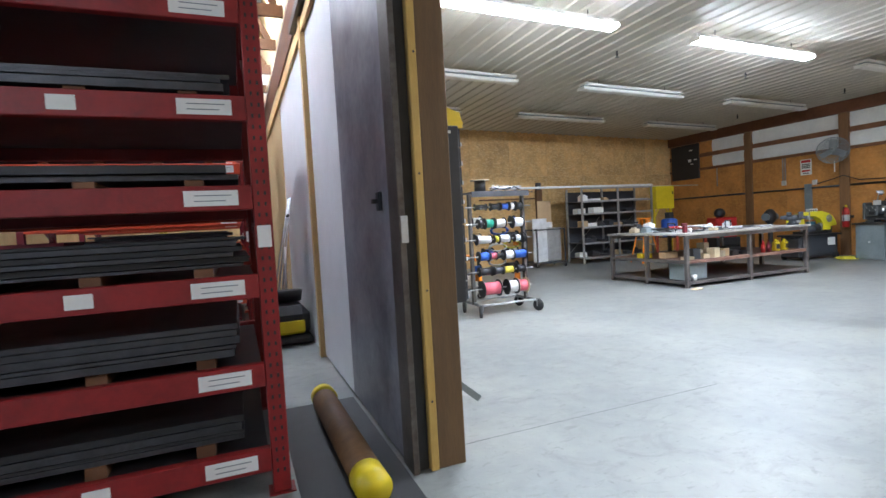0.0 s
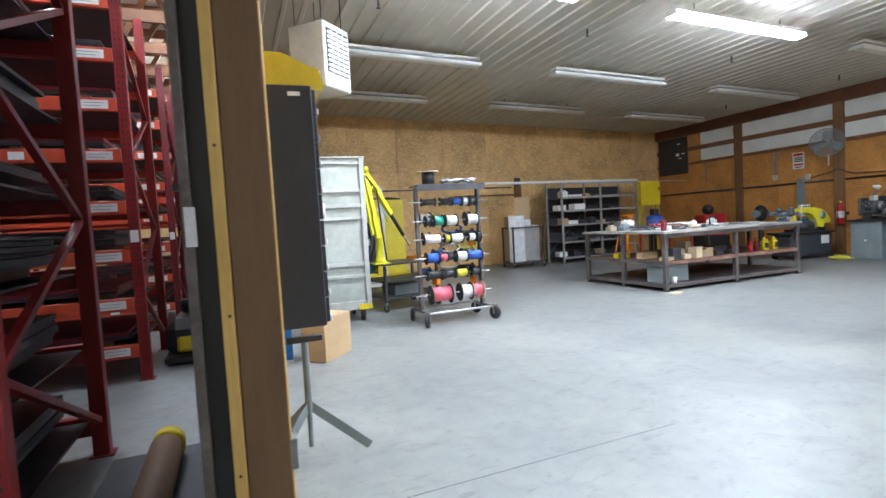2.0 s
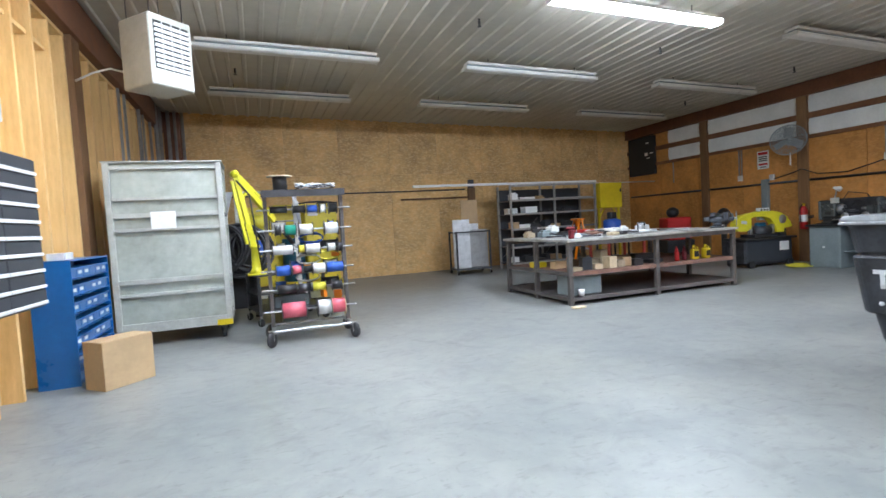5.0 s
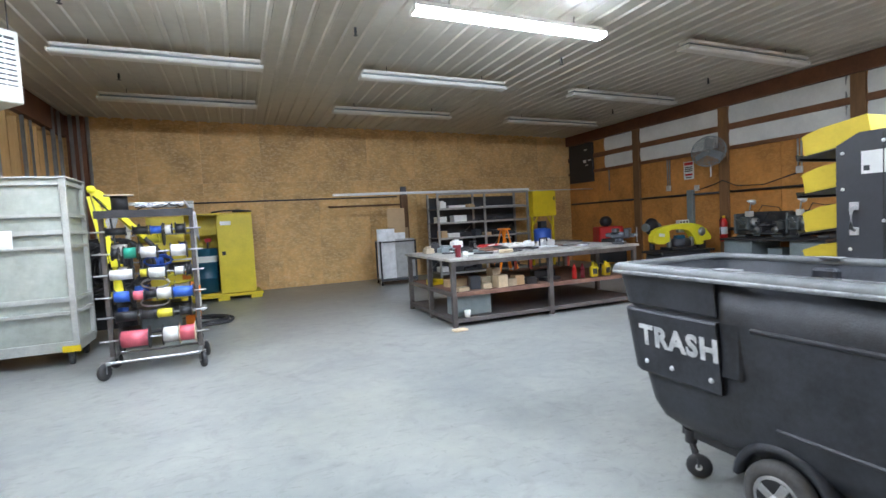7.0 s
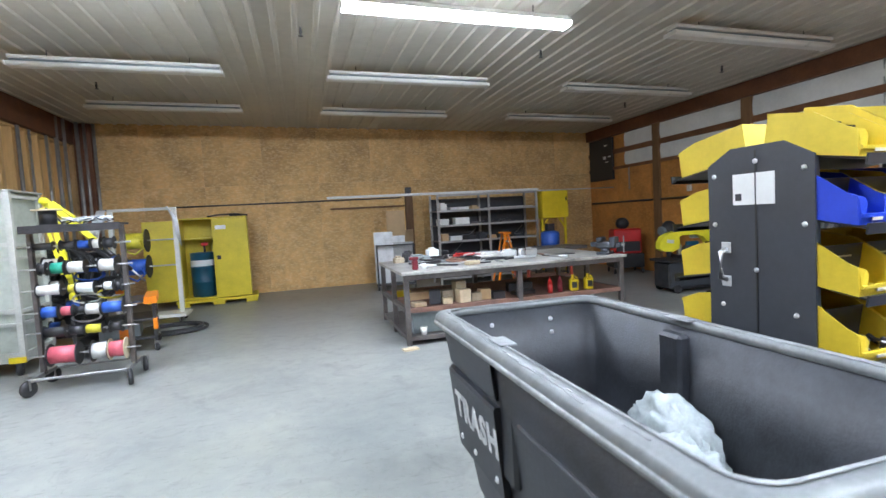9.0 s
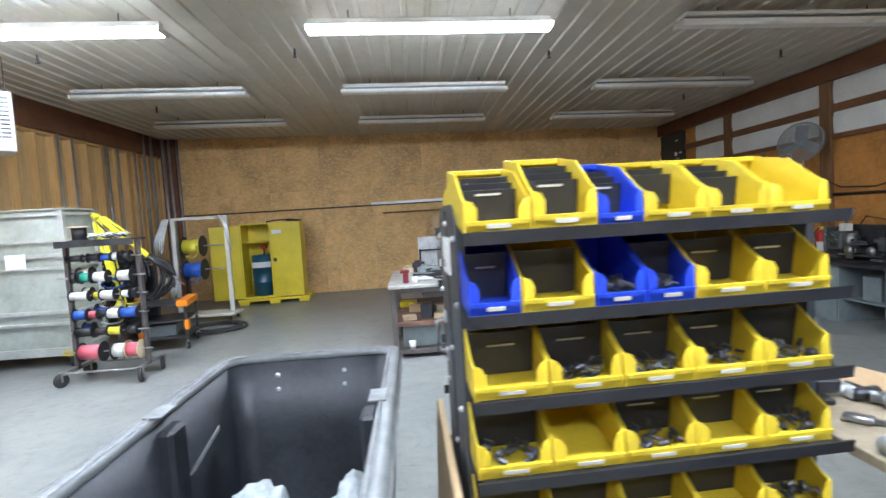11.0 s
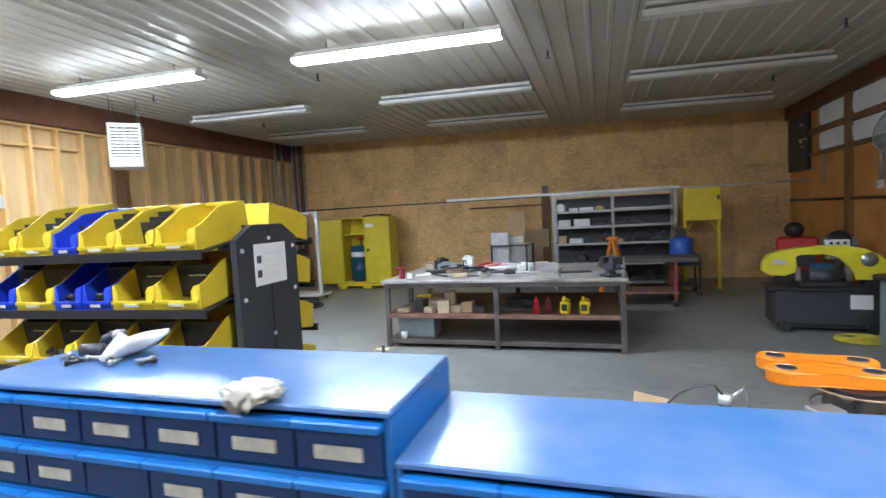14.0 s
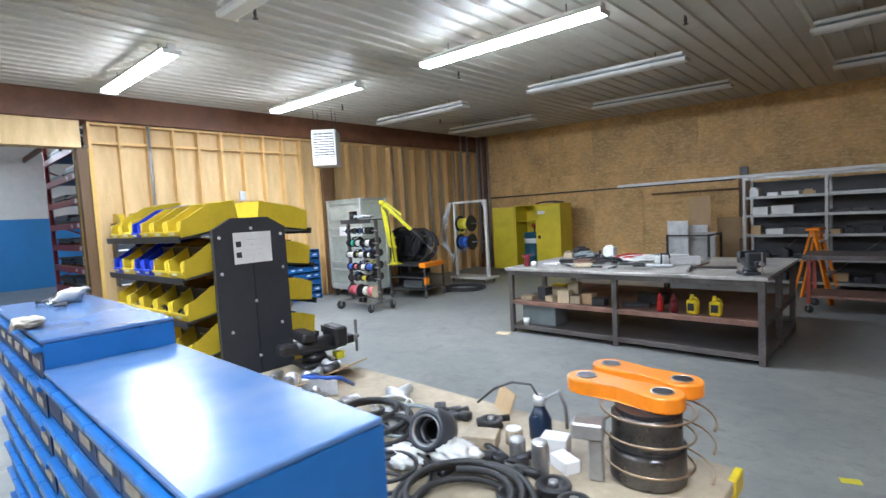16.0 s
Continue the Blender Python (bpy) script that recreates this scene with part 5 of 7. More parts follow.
def reel_stand():
    t = thing("reel_stand", "white steel frame stand holding yellow and blue cable reels", "stand", (3.22, 9.5, 0), 0)
    hw = 0.47
    part("platform", bx(-hw - 0.06, -0.22, 0.10, hw + 0.10, 0.26, 0.15, 0.004), OFFWHITE, t)
    for x in (-hw, hw):
        part("upright", bx(x - 0.035, -0.03, 0.15, x + 0.035, 0.03, 1.86, 0.003), OFFWHITE, t)
        for y in (-0.17, 0.2):
            caster(t, x, y, 0.045, 0.014, 0.105, 40)
    part("crossbar", bx(-hw - 0.035, -0.03, 1.862, hw + 0.035, 0.03, 1.91, 0.003), OFFWHITE, t)
    for z, m, x in ((1.38, YELW, -0.14), (0.95, BLUEW, -0.14)):
        part("axle", rd((-hw + 0.03, 0, z), (hw - 0.03, 0, z), 0.012, seg=8), STEEL, t)
        r = part("reel", smooth(rd((x - 0.16, 0, z), (x + 0.16, 0, z), 0.13, seg=20)), m, t)
        for d in (-0.17, 0.17):
            part("flange", rd((x + d - 0.006, 0, z), (x + d + 0.006, 0, z), 0.19, seg=24), BLACK, r)
        part("tail", smooth(tube(bmesh.new(), [(x + 0.1, -0.13, z), (x + 0.14, -0.16, z - 0.12), (x + 0.02, -0.15, z - 0.22), (x - 0.1, -0.12, z - 0.16)], 0.014)), m, r)
    for k in range(6):
        bm = tube(bmesh.new(), [(-hw - 0.05 - 0.02 * k, -0.05, 1.9), (-hw - 0.16 - 0.03 * k, -0.09, 1.5), (-hw - 0.2 - 0.04 * k, -0.1, 0.9), (-hw - 0.06 + 0.02 * k, -0.1, 0.45 + 0.03 * k), (-hw + 0.05, -0.06, 0.9)], 0.012, 6)
        part("hanging_hose", smooth(bm), GALV, t)
        bm = tube(bmesh.new(), [(hw - 0.1, -0.04, 1.92), (hw + 0.01 * k, -0.06, 1.7), (hw + 0.03 + 0.01 * k, -0.07, 1.4 - 0.03 * k)], 0.010, 6)
        part("hanging_hose", smooth(bm), GALV, t)
    return t


reel_stand()
bm = bmesh.new()
coil(bm, (3.75, 8.55, 0.022), 0.42, 4.2, 0.018, 0.004, 0.05, squash=0.9)
solid("hose_coil", smooth(bm), RUBBER, "black hose coiled loosely on the concrete floor", "hose")


# ---- yellow safety cabinet ----
def safety_cabinet():
    t = thing("safety_cabinet", "yellow flammables cabinet with one door open on a yellow spill pallet", "cabinet", (3.38, 11.08, 0), 4)
    W, D, z0, z1 = 1.27, 0.60, 0.13, 1.72
    part("side", bx(0, 0, z0, 0.03, D, z1), YCAB, t)
    part("side", bx(W - 0.03, 0, z0, W, D, z1), YCAB, t)
    part("back", bx(0.031, D - 0.03, z0, W - 0.031, D, z1), YCAB, t)
    part("roof", bx(0, -0.004, z1, W, D, z1 + 0.025, 0.003), YCAB, t)
    part("floor", bx(0.031, 0.0, z0, W - 0.031, D - 0.031, z0 + 0.03), YCAB, t)
    part("shelf", bx(0.031, 0.12, 1.32, W - 0.031, D - 0.031, 1.34), YCAB, t)
    d = part("door", bx(W - 0.66, -0.034, z0 + 0.01, W, -0.003, z1 - 0.005, 0.004), YCAB, t, "closed yellow door")
    part("latch", bx(W - 0.60, -0.05, 0.90, W - 0.53, -0.035, 0.98, 0.004), BLACK, d)
    part("sticker", bx(W - 0.60, -0.0365, 1.50, W - 0.40, -0.0345, 1.58), PAPER, d)
    d2 = part("door", obox(bmesh.new(), pose(0, 0, 0, 0, 0, 188) @ Matrix.Translation((0.30, 0.02, (z0 + z1) / 2)), 0.60, 0.03, z1 - z0 - 0.02, 0.004), YCAB, t, "open yellow door")
    part("pallet_deck", bx(-0.12, -0.10, 0.07, W + 0.12, D + 0.04, 0.128, 0.006), YCAB, t)
    for x in (-0.10, W / 2 - 0.1, W - 0.12):
        part("pallet_foot", bx(x, -0.09, 0, x + 0.22, D + 0.03, 0.07, 0.006), YCAB, t)
    return t


safety_cabinet()
dr = thing("oil_drum", "dark teal steel drum with white label inside the cabinet", "drum", (3.74, 11.34, 0.162))
part("body", smooth(lathe(bmesh.new(), [(0.20, 0), (0.225, 0.01), (0.225, 0.29), (0.233, 0.30), (0.225, 0.31), (0.225, 0.59), (0.233, 0.60), (0.225, 0.61), (0.225, 0.88), (0.20, 0.89)], seg=28)), TEAL, dr)
part("label", smooth(rd((0, 0, 0.62), (0, 0, 0.74), 0.2265, seg=28, caps=False)), PAPER, dr)
part("pump", rd((0.05, 0, 0.885), (0.05, 0, 1.05), 0.02), DARK, dr)
part("valve", bx(0.0, -0.06, 1.02, 0.12, 0.03, 1.09, 0.01), SIGNAL, dr, "red pump head")
bm = bmesh.new()
tube(bm, [(3.9, 11.3, 1.765), (4.1, 11.25, 1.79), (4.4, 11.35, 1.80), (4.65, 11.3, 1.765), (4.3, 11.45, 1.775)], 0.018, 6)
solid("black_cable", smooth(bm), BLACK, "black cable lying on top of the yellow cabinet", "cable")

# ---- back wall ----
solid("conduit", smooth(rd((1.5, YB - 0.018, 2.02), (8.1, YB - 0.018, 2.02), 0.016)), DARK, "thin dark conduit running along the back wall", "conduit", group="conduits on the walls")
solid("timber_post", bx(8.18, YB - 0.10, 0, 8.36, YB - 0.001, 2.05, 0.004), BROWN, "brown timber post against the back wall", "post")
solid("junction_box", bx(8.20, YB - 0.09, 2.052, 8.34, YB - 0.001, 2.26, 0.004), DARK, "dark metal junction box on a timber post", "electrical box")
solid("white_pipe", bx(6.25, 10.74, 1.981, 11.0, 10.80, 2.035, 0.012), WHITE, "long white plastic pipe resting on the shelving", "pipe")
solid("guide_rail", smooth(rd((10.9, 11.3, 2.0), (XE + 0.005, 11.3, 2.0), 0.014)), GALV, "thin grey rail running to the side wall", "rail")
solid("guide_rail", bx(6.4, YB - 0.05, 1.80, 8.17, YB - 0.001, 1.84), BROWN, "brown horizontal batten on the back wall", "batten")


def plate_cart():
    t = thing("sheet_cart", "black steel trolley holding grey sheets on edge", "cart", (7.62, 11.05, 0), -6)
    part("deck", bx(-0.40, -0.30, 0.10, 0.42, 0.34, 0.14, 0.003), DARK, t)
    for x in (-0.38, 0.40):
        for y in (-0.28, 0.32):
            part("post", bx(x - 0.018, y - 0.018, 0.14, x + 0.018, y + 0.018, 0.98, 0.002), BLACK, t)
            caster(t, x, y, 0.045, 0.014, 0.105, 10)
        part("rail", bx(x - 0.015, -0.262, 0.94, x + 0.015, 0.302, 0.97), BLACK, t)
    for y in (-0.28, 0.32):
        part("rail", bx(-0.362, y - 0.015, 0.94, 0.382, y + 0.015, 0.97), BLACK, t)
    return t


plate_cart()
for i, (x, h, m, w) in enumerate(((7.38, 1.10, GALV, 0.40), (7.80, 0.86, PIPE, 0.50), (7.70, 1.0, GALV, 0.36))):
    solid("metal_sheet", bx(-w / 2, -0.01, 0, w / 2, 0.01, h, 0.004), m, "grey metal sheet standing on the trolley", "sheet", (x, 10.92 + 0.09 * i, 0.142), -6)
solid("small_carton", bx(-0.1, -0.1, 0, 0.1, 0.1, 0.16, 0.003), PAPER, "white carton on the sheet trolley", "carton", (7.86, 11.22, 0.142))
solid("plywood_sheet", obox(bmesh.new(), pose(0, 0, 0.62, 5, 0, 0), 0.55, 0.018, 1.24), CARD, "brown board leaning against the back wall", "board", (8.05, YB - 0.075, 0))
solid("plywood_sheet", obox(bmesh.new(), pose(0, 0, 0.775, 0, 0, 0), 0.40, 0.012, 1.55), CARD, "tall cardboard sheet standing in the sheet trolley", "board", (7.72, 11.19, 0.142), -6)

rnd = random.Random(11)
for z, n in ((0.157, 9), (0.537, 8), (0.957, 9), (1.307, 5), (1.627, 5)):
    x = 8.66
    for k in range(n):
        w = rnd.uniform(0.12, 0.34)
        if x + w > 10.86:
            break
        if not 9.70 < x + w / 2 < 9.84:
            h = rnd.uniform(0.05, 0.17)
            m = rnd.choice((DARK, CHAR, BLACK, CARD, GREYC, PIPE, DARK, PAPER)) if z < 1.2 or x > 9.3 else rnd.choice((PAPER, WHITE, GALV, PAPER))
            if z > 1.2 and x > 9.3:
                h *= 0.4
            bm = bx(-w / 2, -0.12, 0, w / 2, 0.12, h, 0.004)
            if rnd.random() < 0.4:
                box(bm, -w / 2 + 0.02, -0.10, h, w / 2 - 0.04, 0.08, h + 0.03, 0.003)
            solid("stock_box", bm, m, {PAPER: "white paper carton on the steel shelving", WHITE: "white plastic box on the steel shelving", CARD: "brown carton on the steel shelving"}.get(m, "grey metal stock on the steel shelving"), "box", (x + w / 2, rnd.uniform(10.90, 11.15), z - 0.002), rnd.uniform(-8, 8), "stock on the shelving")
        x += w + rnd.uniform(0.02, 0.12)
for k in range(5):
    solid("bar_stock", smooth(rd((9.8, 10.86 + 0.05 * k, 1.641), (10.88, 10.85 + 0.05 * k, 1.641), 0.014)), WBLOCK if k % 2 else GALV, "long pale bar lying on the shelving", "bar", group="bars on the shelving")


def yellow_box_stand():
    t = thing("control_box_stand", "bright yellow steel box on yellow legs", "electrical box", (11.39, 10.82, 0))
    part("box", bx(-0.33, -0.12, 1.33, 0.33, 0.12, 1.96, 0.006), YELLOW, t)
    part("latch", bx(0.26, -0.135, 1.72, 0.29, -0.1205, 1.80), DARK, t)
    for x in (-0.30, 0.30):
        part("leg", bx(x - 0.025, -0.025, 0.008, x + 0.025, 0.025, 1.329, 0.003), YELLOW, t)
        part("brace", bar(bmesh.new(), (x, 0, 1.08), (x * 0.45, 0, 1.325), 0.03), YELLOW, t)
        part("foot", bx(x - 0.06, -0.15, 0, x + 0.06, 0.15, 0.008), YELLOW, t)
    return t


yellow_box_stand()


def step_ladder():
    t = thing("step_ladder", "orange fibreglass step ladder standing open", "ladder", (9.72, 9.80, 0), 82)
    for s in (-1, 1):
        part("front_rail", bar(bmesh.new(), (s * 0.24, -0.25, 0.0), (s * 0.13, -0.02, 1.10), 0.075, 0.03), ORANGE, t)
        part("rear_rail", bar(bmesh.new(), (s * 0.24, 0.25, 0.0), (s * 0.13, 0.02, 1.10), 0.05, 0.025), ORANGE, t)
    for k in range(4):
        f = (k + 0.8) / 4.6
        part("step", bx(-0.24 + 0.11 * f, -0.25 + 0.23 * f - 0.04, 1.10 * f, 0.24 - 0.11 * f, -0.25 + 0.23 * f + 0.04, 1.10 * f + 0.025), GALV, t)
    part("top_cap", bx(-0.17, -0.09, 1.08, 0.17, 0.09, 1.12, 0.01), ORANGE, t)
    return t


step_ladder()


def blue_unit():
    t = thing("parts_washer", "blue steel tank on a black wheeled frame", "tank", (10.93, 10.15, 0))
    part("tank", smooth(lathe(bmesh.new(), [(0.16, 0.58), (0.20, 0.60), (0.20, 1.02), (0.16, 1.05), (0.06, 1.07)], seg=24)), BLUEW, t)
    part("pump", bx(-0.08, -0.08, 1.06, 0.08, 0.08, 1.22, 0.01), DARK, t)
    for x in (-0.26, 0.26):
        for y in (-0.24, 0.24):
            part("leg", bx(x - 0.016, y - 0.016, 0.10, x + 0.016, y + 0.016, 0.75), BLACK, t)
            caster(t, x, y, 0.045, 0.014, 0.105, 60)
    for z in (0.16, 0.55):
        part("shelf", bx(-0.28, -0.26, z, 0.28, 0.26, z + 0.02), DARK, t)
    part("handle", bar(bmesh.new(), (-0.26, -0.24, 0.74), (0.26, -0.24, 0.74), 0.025), BLACK, t)
    return t


blue_unit()


def red_trolley():
    t = thing("platform_trolley", "low red steel trolley with a dark bench top", "trolley", (10.2, 9.12, 0), 0)
    part("top", bx(-0.52, -0.36, 0.74, 0.78, 0.36, 0.80, 0.004), TABLE_M, t)
    for x in (-0.45, 0.45):
        for y in (-0.3, 0.3):
            part("leg", bx(x - 0.022, y - 0.022, 0.12, x + 0.022, y + 0.022, 0.739), DULLRED, t)
            caster(t, x, y, 0.055, 0.018, 0.125, 75)
    part("deck", bx(-0.5, -0.33, 0.22, 0.5, 0.33, 0.25), RUST, t)
    return t


red_trolley()


def welder():
    t = thing("welding_machine", "red and black welding machine with a helmet on top", "welder", (12.75, 10.05, 0), -20)
    part("body", bx(-0.30, -0.24, 0.45, 0.30, 0.24, 1.0, 0.03), SIGNAL, t)
    part("front_panel", bx(-0.26, -0.255, 0.50, 0.26, -0.2405, 0.72, 0.005), BLACK, t)
    part("undercarriage", bx(-0.33, -0.30, 0.14, 0.33, 0.40, 0.45, 0.01), BLACK, t)
    for x in (-0.3, 0.3):
        caster(t, x, -0.24, 0.06, 0.018, 0.145, 0)
        caster(t, x, 0.33, 0.06, 0.018, 0.145, 0)
    bm = bmesh.new()
    bmesh.ops.create_uvsphere(bm, u_segments=16, v_segments=10, radius=0.15, matrix=Matrix.Translation((-0.05, 0, 1.12)) @ Matrix.Diagonal((1, 0.9, 0.9, 1)))
    part("helmet", smooth(bm), BLACK, t)
    return t


welder()
bm = bmesh.new()
bmesh.ops.create_uvsphere(bm, u_segments=16, v_segments=10, radius=0.17, matrix=Matrix.Translation((0, 0, 0.97)) @ Matrix.Diagonal((1, 0.8, 1.15, 1)))
g = thing("bench_grinder", "dark pedestal grinder beside the wall", "grinder", (12.85, 8.75, 0))
part("head", smooth(bm), BLACK, g)
part("column", rd((0, 0, 0.03), (0, 0, 0.82), 0.06), DARK, g)
part("foot", rd((0, 0, 0), (0, 0, 0.03), 0.2, seg=20), DARK, g)
part("motor", rd((-0.2, 0, 0.96), (0.2, 0, 0.96), 0.09, seg=18), GREYC, g)


# ---- on and under the welding table ----
TZ = 0.871
v = thing("bench_vise", "heavy grey steel bench vise bolted to the table corner", "vise", (9.60, 6.10, TZ), 35)


def vise_parts(v, m, h=1.0):
    v.scale = (1, 1, h)
    part("anvil", bx(-0.045, 0.10, 0.10, 0.045, 0.19, 0.165, 0.012), m, v)
    part("jaw_face", bx(-0.08, 0.012, 0.178, 0.08, 0.0195, 0.226, 0.002), DARK, v)
    part("jaw_face", bx(-0.08, -0.0895, 0.178, 0.08, -0.082, 0.226, 0.002), DARK, v)
    for sx in (-1, 1):
        part("bolt", rd((sx * 0.07, -0.07, 0.03), (sx * 0.07, -0.07, 0.042), 0.012, seg=6), STEEL, v)
    part("slide", bx(-0.035, -0.22, 0.095, 0.035, -0.14, 0.15, 0.006), m, v)
    part("base", bx(-0.09, -0.09, 0, 0.09, 0.09, 0.03, 0.006), m, v)
    part("swivel", smooth(rd((0, 0, 0.03), (0, 0, 0.08), 0.07, 0.055)), m, v)
    part("body", smooth(rod(bx(-0.045, -0.13, 0.078, 0.045, 0.09, 0.13, 0.014), (0, -0.14, 0.128), (0, 0.12, 0.128), 0.052, 0.044, seg=20)), m, v)
    part("fixed_jaw", bx(-0.085, 0.02, 0.17, 0.085, 0.09, 0.23, 0.01), m, v)
    part("moving_jaw", bx(-0.085, -0.16, 0.10, 0.085, -0.09, 0.23, 0.012), m, v)
    part("screw", rd((0, -0.16, 0.13), (0, -0.26, 0.13), 0.018), STEEL, v)
    part("handle", rd((0.0, -0.25, 0.02), (0.0, -0.25, 0.24), 0.008), STEEL, v)


vise_parts(v, CHAR)
solid("coiled_cable", smooth(coil(coil(bmesh.new(), (8.15, 7.0, TZ + 0.016), 0.20, 3.3, 0.013, 0.009, 0.05), (8.3, 6.9, TZ + 0.02), 0.13, 2.6, 0.011, 0.012, 0.05)), CLOTH, "tangled pale air hoses on the steel table", "hose")
solid("coiled_cable", smooth(coil(bmesh.new(), (7.98, 7.15, TZ + 0.014), 0.15, 3.4, 0.010, 0.011, 0.05)), SIGNAL, "red air hose coiled on the steel table", "hose")
rv = thing("rivet_gun", "red hand tool standing on the table corner", "tool", (6.98, 6.12, TZ))
part("body", bx(-0.03, -0.03, 0, 0.04, 0.03, 0.12, 0.012), MAROON, rv)
part("head", bx(-0.06, -0.025, 0.121, 0.05, 0.025, 0.16, 0.01), MAROON, rv)
part("bottle", smooth(rd((0.11, 0.0, 0), (0.11, 0.0, 0.07), 0.035)), PAPER, rv)
rnd = random.Random(21)
tabletop_bits = [
    ("steel_tube", 8.75, 6.75, 0.42, 0.10, 0.10, GALV, 30, "pale grey square tube lying on the table"), ("paper_roll", 8.55, 6.95, 0.36, 0.08, 0.08, PAPER, 35, "white paper roll lying on the table"),
    ("steel_offcut", 8.45, 6.5, 0.34, 0.05, 0.03, DARK, 20, "dark steel offcut lying on the table"), ("wood_block", 7.75, 6.22, 0.20, 0.10, 0.05, WBLOCK, 20, "pale wooden block on the steel table"),
    ("steel_offcut", 7.55, 6.75, 0.36, 0.06, 0.04, GREYC, -25, "grey steel offcut on the table"), ("steel_offcut", 7.35, 6.62, 0.30, 0.05, 0.05, DARK, 40, "dark steel bar on the table"),
    ("parts_tray", 7.28, 7.25, 0.30, 0.24, 0.08, GREYC, 8, "grey metal tray of parts on the table"), ("parts_tin", 7.0, 7.25, 0.14, 0.14, 0.08, BOARD, 5, "dull tan tin on the table"),
    ("power_tool", 7.15, 7.35, 0.24, 0.12, 0.14, DARK, 70, "dark power tool lying on the table"), ("steel_plate", 9.15, 6.55, 0.46, 0.16, 0.012, DARK, 12, "dark flat plate lying on the table"),
    ("rag", 7.2, 6.35, 0.20, 0.12, 0.03, CLOTH, 15, "crumpled pale rag on the table"),
    ("white_tub", 7.55, 7.45, 0.16, 0.16, 0.15, PAPER, 5, "white plastic tub on the table"),
]
for name, x, y, sx, sy, sz, m, a, lab in tabletop_bits:
    bm = bx(-sx / 2, -sy / 2, 0, sx / 2, sy / 2, sz, min(0.012, sz * 0.3))
    if sz > 0.07:
        box(bm, -sx * 0.32, -sy * 0.32, sz, sx * 0.2, sy * 0.3, sz + 0.025, 0.006)
    solid(name, bm, m, lab, name.split("_")[-1], (x, y, TZ), a)
for k in range(10):
    a = rnd.uniform(0, 180)
    solid("hand_tool", smooth(box(rd((-0.10, 0, 0.012), (0.06, 0, 0.012), 0.010, seg=8), 0.05, -0.022, 0.002, 0.13, 0.022, 0.026, 0.006)), rnd.choice((STEEL, DARK, GALV)), "steel hand tool lying on the table", "tool", (rnd.uniform(7.1, 8.4), rnd.uniform(6.2, 7.0), TZ), a, "tools on the table")
for k in range(14):
    L = rnd.uniform(0.15, 0.5)
    rr = rnd.uniform(0.008, 0.022)
    solid("pipe_offcut", smooth(rd((-L / 2, 0, rr), (L / 2, 0, rr), rr, seg=12)), rnd.choice((GALV, DARK, PAPER, CHAR, STEEL, RUST)), "short length of tube lying on the steel table", "pipe", (rnd.uniform(7.15, 9.0), rnd.uniform(6.25, 7.3), TZ), rnd.uniform(0, 180), "tubes on the table")
for k, (x, y, rad, m) in enumerate(((7.45, 7.0, 0.16, RUBBER), (7.85, 6.7, 0.13, RUBBER), (8.30, 7.2, 0.14, GREYC), (7.62, 6.5, 0.09, RUST))):
    solid("coiled_hose", smooth(coil(bmesh.new(), (x, y, TZ + 0.012), rad, 3.3, 0.010, 0.010, 0.05)), m, "coiled hose lying among tools on the steel table", "hose", group="hoses on the table")
for x, y in ((7.62, 6.98), (8.62, 6.62)):
    cl = thing("clamp", "black steel clamp standing on the table", "clamp", (x, y, TZ), 40 * x)
    part("frame", smooth(tube(bmesh.new(), [(-0.06, 0, 0.015), (-0.06, 0, 0.14), (0.05, 0, 0.14), (0.05, 0, 0.10)], 0.013)), BLACK, cl)
    part("screw", smooth(rd((0.05, 0, 0.02), (0.05, 0, 0.10), 0.008)), STEEL, cl)
    part("foot", bx(-0.075, -0.03, 0, 0.07, 0.03, 0.016, 0.003), BLACK, cl)
UZ = 0.433


def jug(x, y, m, lab):
    t = thing("oil_jug", lab, "jug", (x, y, UZ), random.Random(x).uniform(-15, 15))
    part("body", bx(-0.055, -0.045, 0, 0.055, 0.045, 0.155, 0.016), m, t)
    part("neck", smooth(rd((-0.01, 0, 0.154), (-0.01, 0, 0.19), 0.028, 0.018)), m, t)
    part("cap", rd((-0.01, 0, 0.19), (-0.01, 0, 0.21), 0.019), m, t)
    part("label", bx(-0.035, -0.0475, 0.04, 0.035, -0.0455, 0.12), BLACK, t)
    part("handle", smooth(tube(bmesh.new(), [(0.02, 0, 0.18), (0.055, 0, 0.17), (0.065, 0, 0.12), (0.05, 0, 0.09)], 0.009)), m, t)


